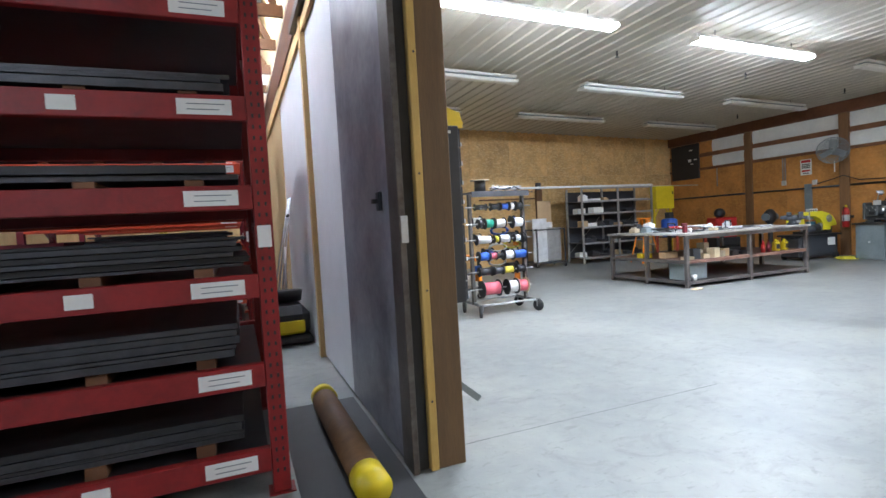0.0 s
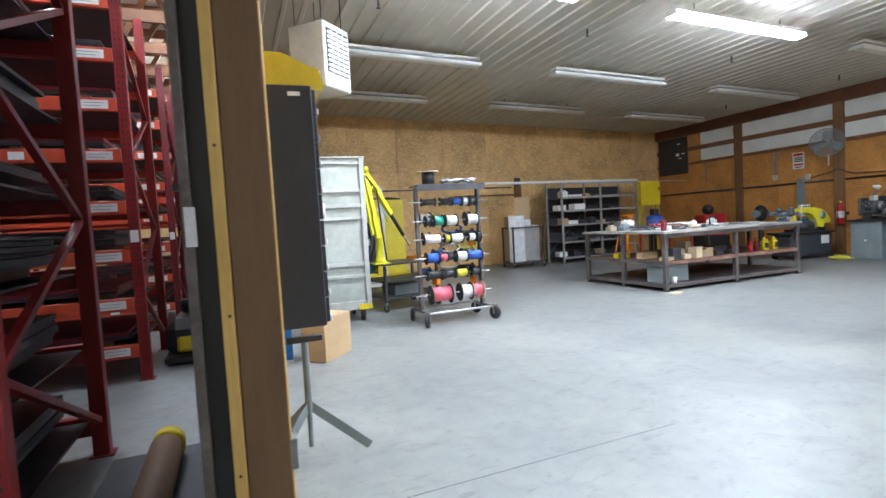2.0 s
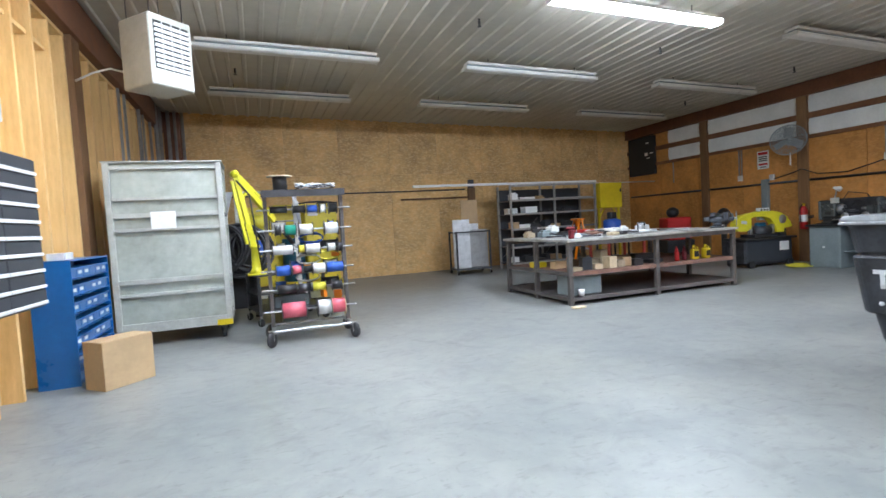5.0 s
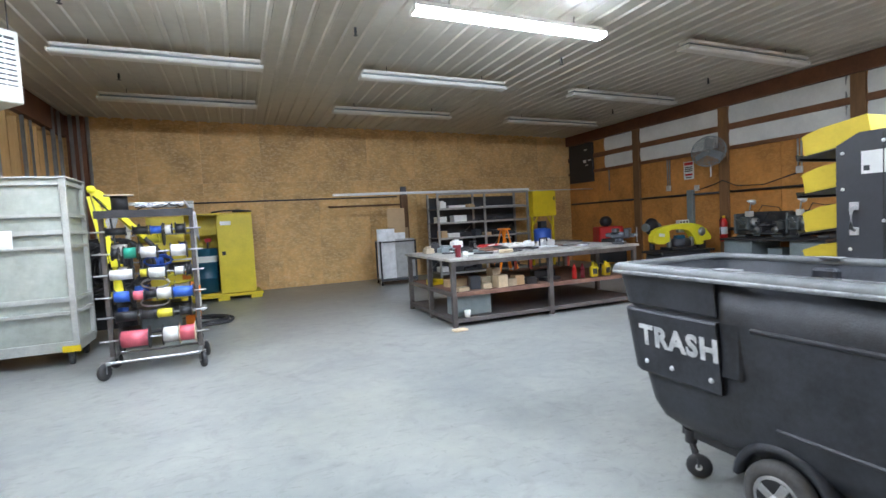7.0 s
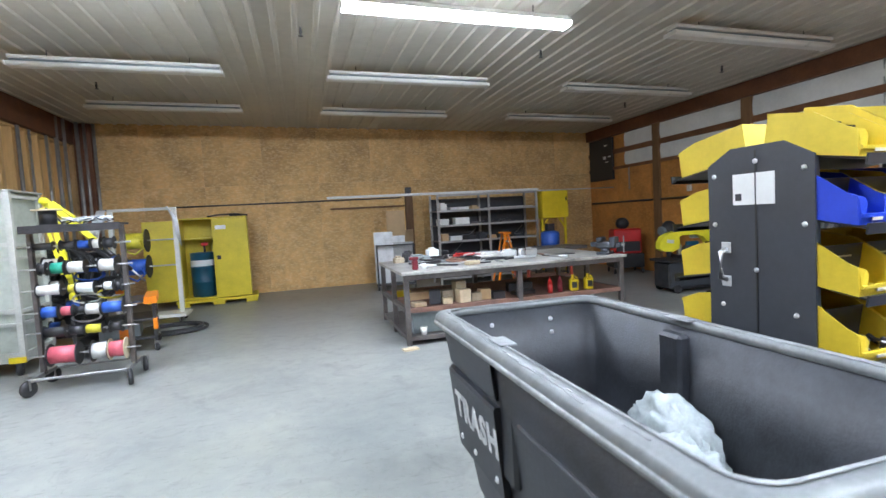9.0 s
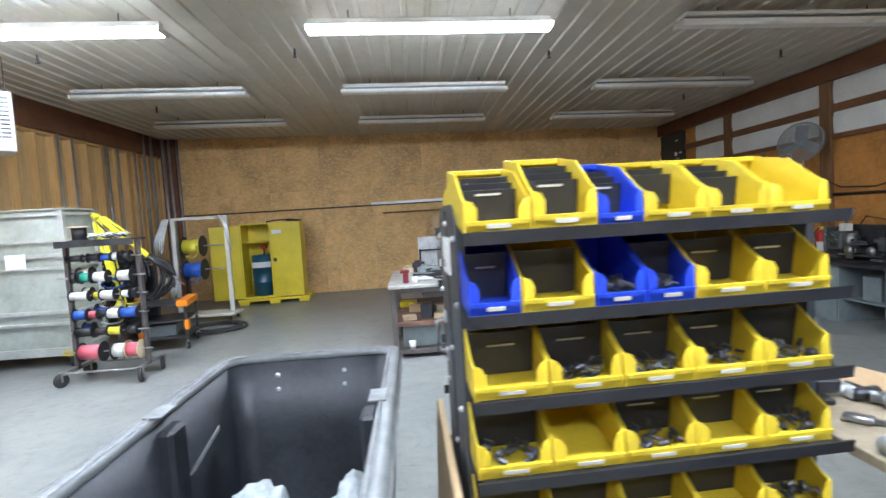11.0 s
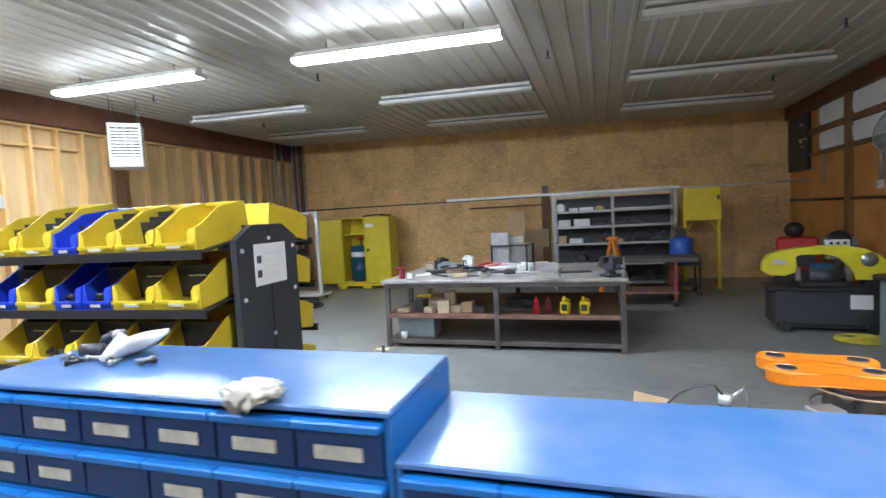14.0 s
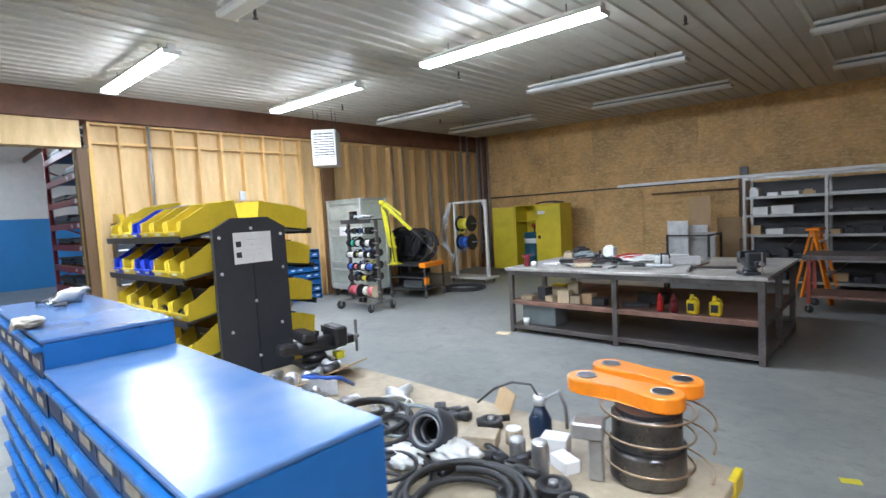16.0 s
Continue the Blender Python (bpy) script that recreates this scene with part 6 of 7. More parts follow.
jug(9.08, 6.06, YELLOW, "yellow plastic oil jug on the table's lower shelf")
jug(9.30, 6.06, YELLOW, "yellow plastic oil jug on the table's lower shelf")
for x in (8.74, 8.88):
    b = thing("spray_bottle", "dark red bottle on the table's lower shelf", "bottle", (x, 6.06, UZ))
    part("body", smooth(rd((0, 0, 0), (0, 0, 0.13), 0.034)), MAROON if x > 8.8 else SIGNAL, b)
    part("nozzle", smooth(rd((0, 0, 0.13), (0, 0, 0.21), 0.03, 0.007)), MAROON if x > 8.8 else SIGNAL, b)
for k, (x, y, w, h, m) in enumerate(((7.00, 6.10, 0.16, 0.05, WBLOCK), (7.22, 6.16, 0.14, 0.17, CHAR), (7.36, 6.10, 0.12, 0.07, WBLOCK), (7.40, 6.26, 0.16, 0.14, BOARD), (7.56, 6.08, 0.15, 0.16, WBLOCK), (7.58, 6.30, 0.14, 0.24, WBLOCK), (7.72, 6.10, 0.13, 0.10, BOARD), (7.86, 6.14, 0.14, 0.13, CARD), (8.02, 6.10, 0.16, 0.09, DARK), (8.42, 6.2, 0.3, 0.05, DARK), (8.50, 6.5, 0.34, 0.12, BLACK), (7.14, 6.62, 0.3, 0.10, CARD), (6.98, 7.0, 0.22, 0.08, YELLOW))):
    solid("wood_block", bx(-w / 2, -0.07, 0, w / 2, 0.07, h, 0.005), m, "block stacked on the table's lower shelf", "block", (x, y, UZ), rnd.uniform(-14, 14), "blocks under the table")
bx1 = thing("steel_bin", "grey steel box on the table's bottom shelf", "box", (7.16, 6.24, 0.104))
part("body", bx(-0.25, -0.16, 0, 0.25, 0.16, 0.26, 0.006), GREYC, bx1)
part("lid", bx(-0.255, -0.165, 0.2605, 0.255, 0.165, 0.272, 0.003), GREYC, bx1)
solid("paper_cup", smooth(rd((0, 0, 0), (0, 0, 0.09), 0.035, 0.045)), PAPER, "white paper cup on the table's bottom shelf", "cup", (7.02, 5.995, 0.106))
solid("wood_block", bx(-0.09, -0.05, 0, 0.09, 0.05, 0.022, 0.003), WBLOCK, "pale wooden block lying on the floor", "block", (6.80, 5.76, 0.001), 12)


# ---- east side ----
def band_saw():
    t = thing("band_saw", "horizontal band saw with yellow bow on a black base", "band saw", (12.15, 7.38, 0), -6)
    part("base", bx(-0.55, -0.24, 0.10, 0.52, 0.24, 0.52, 0.01), CHAR, t)
    part("base_end", bx(-0.58, -0.22, 0.08, -0.40, 0.22, 0.50, 0.02), DARK, t)
    part("tray", bx(-0.62, -0.28, 0.52, 0.60, 0.28, 0.56, 0.006), BLACK, t)
    for x in (-0.45, 0.45):
        w = part("wheel", rd((x, -0.27, 0.07), (x, -0.22, 0.07), 0.07, seg=18), RUBBER, t)
        part("wheel", rd((x, 0.22, 0.07), (x, 0.27, 0.07), 0.07, seg=18), RUBBER, t)
    part("axle", bx(-0.5, -0.2, 0.05, 0.5, 0.2, 0.10), DARK, t)
    part("notice", bx(0.22, -0.244, 0.30, 0.44, -0.241, 0.47), PAPER, t, "white paper notice")
    out = [(-0.66, 0.75), (-0.655, 0.86), (-0.59, 0.95), (-0.48, 1.0), (-0.30, 1.035), (-0.05, 1.06), (0.22, 1.055), (0.42, 1.01), (0.55, 0.93), (0.64, 0.82), (0.665, 0.76), (0.65, 0.725), (0.48, 0.71), (0.47, 0.64), (0.31, 0.64), (0.29, 0.72), (0.23, 0.83), (0.15, 0.91), (0.02, 0.955), (-0.24, 0.955), (-0.30, 0.93), (-0.29, 0.80), (-0.31, 0.73), (-0.42, 0.69), (-0.58, 0.70)]
    bm = bmesh.new()
    a = [bm.verts.new((x, -0.12, z)) for x, z in out]
    b = [bm.verts.new((x, 0.02, z)) for x, z in out]
    bm.faces.new(a)
    bm.faces.new(b[::-1])
    for i in range(len(out)):
        bm.faces.new((a[i], a[(i + 1) % len(out)], b[(i + 1) % len(out)], b[i]))
    bow = part("bow", bm, LIME, t, "yellow cast saw bow")
    part("wheel_cover", smooth(rd((0.44, -0.128, 0.885), (0.44, -0.119, 0.885), 0.085, seg=24)), PIPE, bow, "grey round wheel window")
    part("badge", obox(bmesh.new(), pose(-0.47, -0.123, 0.865, 0, 8, 0), 0.13, 0.006, 0.06, 0.002), GALV, bow)
    part("motor", smooth(rd((-0.15, -0.05, 0.68), (0.16, -0.05, 0.68), 0.10, seg=18)), CHAR, t)
    part("gear_case", bx(-0.12, -0.09, 0.70, 0.10, 0.01, 0.84, 0.02), TEAL, t)
    part("blade_guard", bx(-0.30, -0.10, 0.62, -0.24, -0.02, 0.80, 0.01), STEEL, t)
    part("blade_guard", bx(0.22, -0.10, 0.62, 0.28, -0.02, 0.80, 0.01), STEEL, t)
    part("vise", bx(-0.28, -0.18, 0.562, 0.26, 0.18, 0.62, 0.01), DARK, t)
    part("pivot", bx(0.40, -0.10, 0.561, 0.56, 0.10, 0.70, 0.01), DARK, t)
    part("control_box", bx(0.05, 0.03, 0.88, 0.30, 0.12, 1.12, 0.01), PAPER, t)
    for i in range(6):
        part("button", rd((0.10 + 0.07 * (i % 3), 0.03, 1.08 - 0.06 * (i // 3)), (0.10 + 0.07 * (i % 3), 0.02, 1.08 - 0.06 * (i // 3)), 0.018), BLACK, t)
    return t


band_saw()
solid("coiled_cable", smooth(coil(bmesh.new(), (12.28, 6.72, 0.012), 0.20, 4.3, 0.010, 0.004, 0.06, squash=0.7)), YELW, "yellow extension cord coiled on the floor", "cable")


def pedestal_desk():
    t = thing("pedestal_desk", "grey-green steel desk with drawer pedestals carrying a lathe", "desk", (0, 0, 0))
    part("top", bx(12.36, 4.9, 0.735, 13.22, 6.66, 0.77, 0.004), DARK, t)
    for y0, n in ((6.10, 1), (4.95, 3)):
        p = part("pedestal", bx(12.42, y0, 0, 13.15, y0 + 0.52, 0.733, 0.006), GREYC, t)
        for k in range(n):
            h = 0.68 / n
            d = part("drawer" if n > 1 else "door", bx(12.408, y0 + 0.02, 0.03 + k * h, 12.419, y0 + 0.50, 0.03 + (k + 1) * h - 0.012, 0.003), GREYC, p)
            part("knob", rd((12.408, y0 + 0.26, 0.03 + (k + 0.5) * h), (12.385, y0 + 0.26, 0.03 + (k + 0.5) * h), 0.018), GALV, p)
    part("kneehole_box", bx(12.6, 5.70, 0.30, 12.9, 5.95, 0.60, 0.006), GREYC, t)
    part("kneehole_shelf", bx(12.5, 5.471, 0.285, 13.1, 6.099, 0.299), GREYC, t)
    return t


pedestal_desk()


def machine_lathe(y0, s, lab):
    t = thing("metal_lathe", lab, "lathe", (12.80, y0, 0.771), -90)
    part("bed", bx(-0.55 * s, -0.10, 0.04, 0.55 * s, 0.10, 0.12, 0.01), DARK, t)
    for x in (-0.45 * s, 0.42 * s):
        part("foot", bx(x - 0.08, -0.13, 0, x + 0.08, 0.13, 0.04), CASTIRON, t)
    part("headstock", bx(-0.55 * s, -0.14, 0.121, -0.25 * s, 0.14, 0.36, 0.02), CASTIRON, t)
    part("gear_cover", bx(-0.62 * s, -0.15, 0.06, -0.552 * s, 0.15, 0.42, 0.02), CASTIRON, t)
    part("chuck", smooth(rd((-0.25 * s, 0, 0.25), (-0.15 * s, 0, 0.25), 0.085, seg=20)), STEEL, t)
    part("tailstock", bx(0.34 * s, -0.07, 0.121, 0.52 * s, 0.07, 0.29, 0.02), CASTIRON, t)
    part("quill", smooth(rd((0.22 * s, 0, 0.25), (0.34 * s, 0, 0.25), 0.022)), STEEL, t)
    part("carriage", bx(-0.06 * s, -0.19, 0.10, 0.12 * s, 0.12, 0.17, 0.01), DARK, t)
    part("tool_post", bx(0.0, -0.08, 0.171, 0.07, -0.01, 0.24, 0.006), STEEL, t)
    for x in (0.03, 0.46 * s):
        part("handwheel", smooth(rd((x, -0.21, 0.14), (x, -0.235, 0.14), 0.055, seg=18)), STEEL, t)
    part("splash_guard", bx(-0.50 * s, 0.15, 0.06, 0.55 * s, 0.157, 0.44), DARK, t)
    part("chip_tray", bx(-0.60 * s, -0.22, 0.001, 0.60 * s, 0.20, 0.012, 0.003), BLACK, t)
    part("apron", bx(-0.05 * s, -0.215, 0.03, 0.11 * s, -0.192, 0.12, 0.006), CASTIRON, t)
    part("cross_slide", bx(-0.01, -0.22, 0.171, 0.08, 0.10, 0.195, 0.005), DARK, t)
    part("compound", obox(bmesh.new(), pose(0.09, -0.12, 0.215, 0, 0, 30), 0.16, 0.06, 0.036, 0.006), DARK, t)
    part("lead_screw", rd((-0.3 * s, -0.13, 0.07), (0.52 * s, -0.13, 0.07), 0.010, seg=8), STEEL, t)
    for k in range(4):
        part("lever", smooth(rd((-0.50 * s + 0.07 * k * s, -0.141, 0.30 - 0.05 * (k % 2)), (-0.48 * s + 0.07 * k * s, -0.20, 0.33 - 0.06 * (k % 2)), 0.007, seg=8)), STEEL, t)
        part("jaw", obox(bmesh.new(), pose(-0.145 * s, 0, 0.25, 90 * k, 0, 0) @ pose(0, 0.045, 0), 0.03, 0.04, 0.022, 0.003), DARK, t)
    part("name_plate", bx(-0.46 * s, -0.1435, 0.16, -0.32 * s, -0.1405, 0.22), BLACK, t)
    part("coolant_hose", smooth(tube(bmesh.new(), [(0.2 * s, 0.14, 0.05), (0.16 * s, 0.15, 0.36), (0.08 * s, 0.05, 0.42), (0.03, -0.02, 0.30)], 0.009)), BLACK, t)
    part("cable", smooth(tube(bmesh.new(), [(-0.4 * s, 0.15, 0.3), (-0.2 * s, 0.19, 0.55), (0.2 * s, 0.18, 0.5), (0.5 * s, 0.17, 0.1)], 0.008)), BLACK, t)
    part("lamp", bx(-0.42 * s, -0.05, 0.361, -0.30 * s, 0.08, 0.46, 0.01), OFFWHITE, t)
    part("lamp_arm", smooth(rd((-0.36 * s, 0.02, 0.46), (-0.30 * s, 0.0, 0.62), 0.012)), STEEL, t)
    part("shade", smooth(rd((-0.32 * s, -0.06, 0.64), (-0.28 * s, 0.06, 0.61), 0.02, 0.05)), PAPER, t)
    return t


machine_lathe(6.15, 0.75, "dark grey metal lathe standing on the steel desk")
machine_lathe(5.35, 0.55, "dark milling lathe standing on the steel desk")


def wall_fan():
    t = thing("wall_fan", "large caged industrial fan mounted on the wall column", "fan", (12.90, 7.30, 2.42), 0)
    t.scale = (0.9, 0.80, 0.80)
    rot = pose(0, 0, 0, 0, -78, 25)
    bm = bmesh.new()
    for k in range(12):
        r = 0.37 - 0.028 * k
        tube(bm, [rot @ Vector((r * math.cos(a * math.pi / 14), r * math.sin(a * math.pi / 14), 0.10 - 0.10 * (r / 0.37) ** 2)) for a in range(28)], 0.010 if k == 0 else 0.0035, 5, True)
        if k < 6:
            tube(bm, [rot @ Vector((r * math.cos(a * math.pi / 14), r * math.sin(a * math.pi / 14), -0.12 + 0.05 * (r / 0.37) ** 2)) for a in range(28)], 0.0035, 5, True)
    for k in range(40):
        a = 2 * math.pi * k / 40
        tube(bm, [rot @ Vector((r * math.cos(a), r * math.sin(a), 0.10 - 0.10 * (r / 0.37) ** 2)) for r in (0.06, 0.2, 0.37)], 0.003, 4)
    part("cage", bm, GREYC, t)
    for k in range(3):
        a = 2 * math.pi * k / 3
        bm = bmesh.new()
        obox(bm, rot @ pose(0, 0, -0.03, 0, 0, math.degrees(a)) @ pose(0.18, 0, 0, 24, 0, 0), 0.28, 0.19, 0.004)
        part("blade", bm, PIPE, t)
    part("motor", smooth(rd(rot @ Vector((0, 0, -0.05)), rot @ Vector((0, 0, -0.22)), 0.08, seg=16)), GREYC, t)
    part("hub", smooth(rd(rot @ Vector((0, 0, -0.05)), rot @ Vector((0, 0, 0.02)), 0.05, seg=16)), STEEL, t)
    part("bracket", bar(bmesh.new(), rot @ Vector((0, 0, -0.2)), (XE - 0.06 - 12.90 + 0.004, 0.0, -0.05), 0.05), DARK, t)
    part("pull_cord", bx(0.05, -0.01, -0.62, 0.07, 0.01, -0.32), PAPER, t)
    return t


wall_fan()


def danger_sign():
    t = thing("wall_sign", "white warning sign with red header on the brown wall", "sign", (XE - 0.003, 8.16, 2.14), -90)
    part("plate", bx(-0.13, -0.004, -0.19, 0.13, 0.002, 0.19, 0.001), PAPER, t)
    part("header", bx(-0.11, -0.0055, 0.11, 0.11, -0.0042, 0.17), SIGNAL, t)
    for k in range(3):
        part("print_bar", bx(-0.10, -0.0055, 0.055 - 0.04 * k, 0.10, -0.0042, 0.078 - 0.04 * k), BLACK, t)
    part("print_bar", bx(-0.10, -0.0055, -0.11, 0.10, -0.0042, -0.07), SIGNAL, t)
    part("print_bar", bx(-0.07, -0.0055, -0.16, 0.07, -0.0042, -0.14), BLACK, t)
    return t


danger_sign()
ex = thing("fire_extinguisher", "red fire extinguisher with black hose hung by the wall", "extinguisher", (13.12, 7.18, 0.66))
part("cylinder", smooth(lathe(bmesh.new(), [(0.06, 0), (0.07, 0.01), (0.07, 0.36), (0.05, 0.42), (0.025, 0.45)], seg=20)), SIGNAL, ex)
part("label", smooth(rd((0, 0, 0.14), (0, 0, 0.28), 0.0712, seg=20, caps=False)), PAPER, ex)
part("valve", bx(-0.03, -0.02, 0.45, 0.03, 0.02, 0.50, 0.006), YELLOW, ex)
part("hose", smooth(tube(bmesh.new(), [(-0.03, 0, 0.48), (-0.10, 0, 0.42), (-0.09, 0, 0.2), (-0.085, 0, 0.12)], 0.010)), BLACK, ex)
part("bracket", bx(0.05, -0.04, 0.2, XE - 13.12 + 0.002, 0.04, 0.26), DARK, ex)

for y, z0, z1 in ((8.72, 1.86, 2.45), (8.66, 1.86, 2.45), (5.90, 1.95, 2.5), (5.84, 1.95, 2.5), (5.15, 1.9, 3.3), (10.62, 1.9, 2.45), (3.5, 1.2, 3.3)):
    solid("conduit", smooth(rd((0, 0, z0), (0, 0, z1), 0.015)), PIPE, "grey vertical conduit on the brown wall", "conduit", (XE - 0.016, y, 0), group="conduits on the walls")
for y, z in ((5.87, 1.90), (5.15, 1.86), (5.15, 2.2), (7.95, 1.75), (8.69, 1.80)):
    solid("electric_box", bx(-0.05, -0.05, -0.06, 0, 0.05, 0.06, 0.004), GALV, "grey electrical box on the brown wall", "electrical box", (XE - 0.001, y, z))
for k, (ya, yb, z) in enumerate(((9.50, 12.2, 1.62), (7.42, 9.50, 1.62), (4.0, 7.18, 1.62))):
    solid("pipe", smooth(rd((XE - 0.03, ya, z), (XE - 0.03, yb, z), 0.022)), DARK, "dark pipe running along the brown wall", "pipe")
solid("cable", smooth(tube(bmesh.new(), [(XE - 0.02, 7.95, 1.7), (XE - 0.03, 7.5, 1.80), (XE - 0.08, 7.3, 1.85), (XE - 0.08, 7.0, 1.72), (XE - 0.03, 6.5, 1.70), (XE - 0.02, 5.87, 1.86)], 0.010)), BLACK, "black cable looping along the brown wall", "cable")
solid("column_plate", bx(XE - 0.09, 8.02, 0.9, XE - 0.005, 8.16, 1.72, 0.004), GREYC, "grey steel panel on the brown wall", "panel")
# Added black sheet that darkens the corner; nothing hangs there.
solid("dark_fixture", bx(XE - 0.07, 11.2, 2.2, XE - 0.002, 12.2, 3.25, 0.006), BLACK, "black sheet standing in for the darkness of the room corner", "panel")
for y, z, h in ((11.45, 3.05, 0.03), (11.5, 2.72, 0.08), (11.3, 2.76, 0.03), (11.42, 2.64, 0.02)):
    solid("reflective_strip", bx(XE - 0.078, y - 0.05, z, XE - 0.0705, y + 0.06, z + h), PAPER, "small white reflective strip in the corner", "strip")

# ---- ceiling fittings ----
spk = thing("sprinkler", "small dark ceiling sprinkler head", "sprinkler", (5.85, 6.25, ceil_z(5.85) - 0.095), group="sprinklers")
part("pipe", rd((0, 0, 0.05), (0, 0, 0.10), 0.014, seg=8), DARK, spk)
part("head", rd((0, 0, 0.0), (0, 0, 0.05), 0.008, 0.02, seg=10), DARK, spk)
part("deflector", rd((0, 0, -0.004), (0, 0, 0.001), 0.028, seg=14), DARK, spk)
for x, y in ((8.95, 6.45), (12.1, 6.6), (2.9, 6.3), (6.1, 2.95), (9.1, 2.95), (2.9, 9.0), (12.1, 9.0)):
    copy_thing(spk, pose(x, y, ceil_z(x) - 0.095))

# ---- work bench behind the blue cabinets ----
wb = thing("work_bench", "cluttered work bench with a chipboard top", "table")
part("top", bx(8.38, 0.99, 0.86, 10.42, 1.94, 0.895, 0.003), BOARD, wb)
for x in (8.42, 10.34):
    for y in (1.02, 1.86):
        part("leg", bx(x, y, 0, x + 0.05, y + 0.05, 0.859), TABLE_M, wb)
part("apron", bx(8.47, 1.87, 0.78, 10.34, 1.90, 0.859), TABLE_M, wb)
part("lower_shelf", bx(8.43, 1.03, 0.25, 10.38, 1.90, 0.27), BOARD, wb)
part("corner_tape", bx(10.405, 1.86, 0.845, 10.425, 1.943, 0.899, 0.003), YELLOW, wb, "yellow tape on the bench corner")
BZ = 0.896
v2 = thing("bench_vise", "black cast bench vise on the work bench corner", "vise", (8.49, 1.84, BZ), 172)
vise_parts(v2, BLACK, 0.8)
part("pad", bx(-0.05, -0.15, 0.012, 0.0, -0.10, 0.06, 0.004), LIME, v2)
solid("cardboard_sheet", obox(bmesh.new(), pose(0, 0, 0.034, 0, -24, 0), 0.14, 0.50, 0.006), CARD, "folded strip of brown cardboard standing on the bench", "cardboard", (8.80, 1.67, BZ), 10)
WOUND = mat("wound_steel_wire", (0.16, 0.15, 0.14), 0.30, 0.8, var=0.3, scale=20, bump=0.1)
COPPER = mat("tarnished_wire", (0.42, 0.31, 0.20), 0.35, 0.7, var=0.2, scale=20)
dw = thing("wire_drum", "black spool of dark steel wire on the bench", "spool", (10.235, 1.76, BZ))
part("core", smooth(lathe(bmesh.new(), [(0.088, 0), (0.096, 0.006)] + [((0.097 if k < 15 else 0.089) + (0.0016 if k % 2 else -0.0016), 0.008 + 0.0055 * k) for k in range(32)] + [(0.075, 0.185)], seg=30)), WOUND, dw)
for z in (0.02, 0.10, 0.16):
    part("wire_loop", smooth(coil(bmesh.new(), (0.02, 0.0, z), 0.112 + 0.05 * z, 1.2, 0.003, 0.03, 0.03)), COPPER, dw)
part("flange", rd((0, 0, 0.186), (0, 0, 0.196), 0.080, seg=24), BLACK, dw)
part("band", rd((0, 0, 0.094), (0, 0, 0.101), 0.0985, seg=30), BLACK, dw)


def link_bar(x, y, z, a):
    t = thing("link_bar", "bright orange painted steel link bar with two bores", "link", (x, y, z), a)
    t.scale = (0.9, 0.9, 1.0)
    n = 14
    outer = [(0.125 + 0.062 * math.cos(-math.pi / 2 + math.pi * k / n), 0.062 * math.sin(-math.pi / 2 + math.pi * k / n)) for k in range(n + 1)]
    outer += [(0.0, 0.040)] + [(-px, -py) for px, py in outer] + [(0.0, -0.040)]
    bm = bmesh.new()
    lo = [bm.verts.new((px, py, 0)) for px, py in outer]
    hi = [bm.verts.new((px, py, 0.042)) for px, py in outer]
    bm.faces.new(lo[::-1])
    bm.faces.new(hi)
    for i in range(len(outer)):
        bm.faces.new((lo[i], lo[(i + 1) % len(outer)], hi[(i + 1) % len(outer)], hi[i]))
    bmesh.ops.bevel(bm, geom=[e for e in bm.edges if abs(e.verts[0].co.z - e.verts[1].co.z) < 1e-5], offset=0.004, segments=1, affect="EDGES")
    part("body", bm, ORANGE, t)
    for sx in (-0.125, 0.125):
        part("bore", rd((sx, 0, 0.043), (sx, 0, 0.0445), 0.030, seg=20), BLACK, t, "dark bored hole")
        bm = bmesh.new()
        tube(bm, [(sx + 0.031 * math.cos(2 * math.pi * k / 22), 0.031 * math.sin(2 * math.pi * k / 22), 0.0435) for k in range(22)], 0.0025, 5, True)
        part("bore_rim", bm, STEEL, t)


link_bar(10.165, 1.775, BZ + 0.198, -4)
link_bar(10.175, 1.91, BZ + 0.198, -8)
mb = thing("metal_block", "pale grey machined block on a short steel column", "block", (10.12, 1.665, BZ), 20)
part("column", bx(-0.006, -0.022, 0, 0.032, 0.022, 0.115, 0.004), PIPE, mb)
part("head", bx(-0.048, -0.032, 0.1155, 0.036, 0.032, 0.160, 0.005), PIPE, mb)


def can(x, y, r, h, m, lab, lid=GALV):
    t = thing("can", lab, "can", (x, y, BZ))
    part("body", smooth(lathe(bmesh.new(), [(r * 0.97, 0), (r, 0.004), (r, h - 0.004), (r * 0.96, h)], seg=20)), m, t)
    part("lid", smooth(rd((0, 0, h), (0, 0, h + 0.004), r * 0.9, seg=20)), lid, t)


can(9.90, 1.63, 0.024, 0.06, STEEL, "small shiny metal can on the bench")
can(10.01, 1.58, 0.023, 0.10, STEEL, "tall shiny metal can on the bench")
can(9.83, 1.71, 0.028, 0.045, BOARD, "tan round tin with white lid on the bench", PAPER)
can(9.96, 1.665, 0.022, 0.045, MAROON, "dark red can on the bench", BLACK)
oc = thing("oil_can", "dark blue oil can with a long flexible spout", "oil can", (9.88, 1.79, BZ))
part("body", smooth(lathe(bmesh.new(), [(0.034, 0), (0.037, 0.005), (0.037, 0.065), (0.026, 0.085), (0.014, 0.11)], seg=22)), CANBLUE, oc)
part("pump", smooth(rd((0, 0, 0.11), (0, 0, 0.14), 0.02)), GALV, oc)
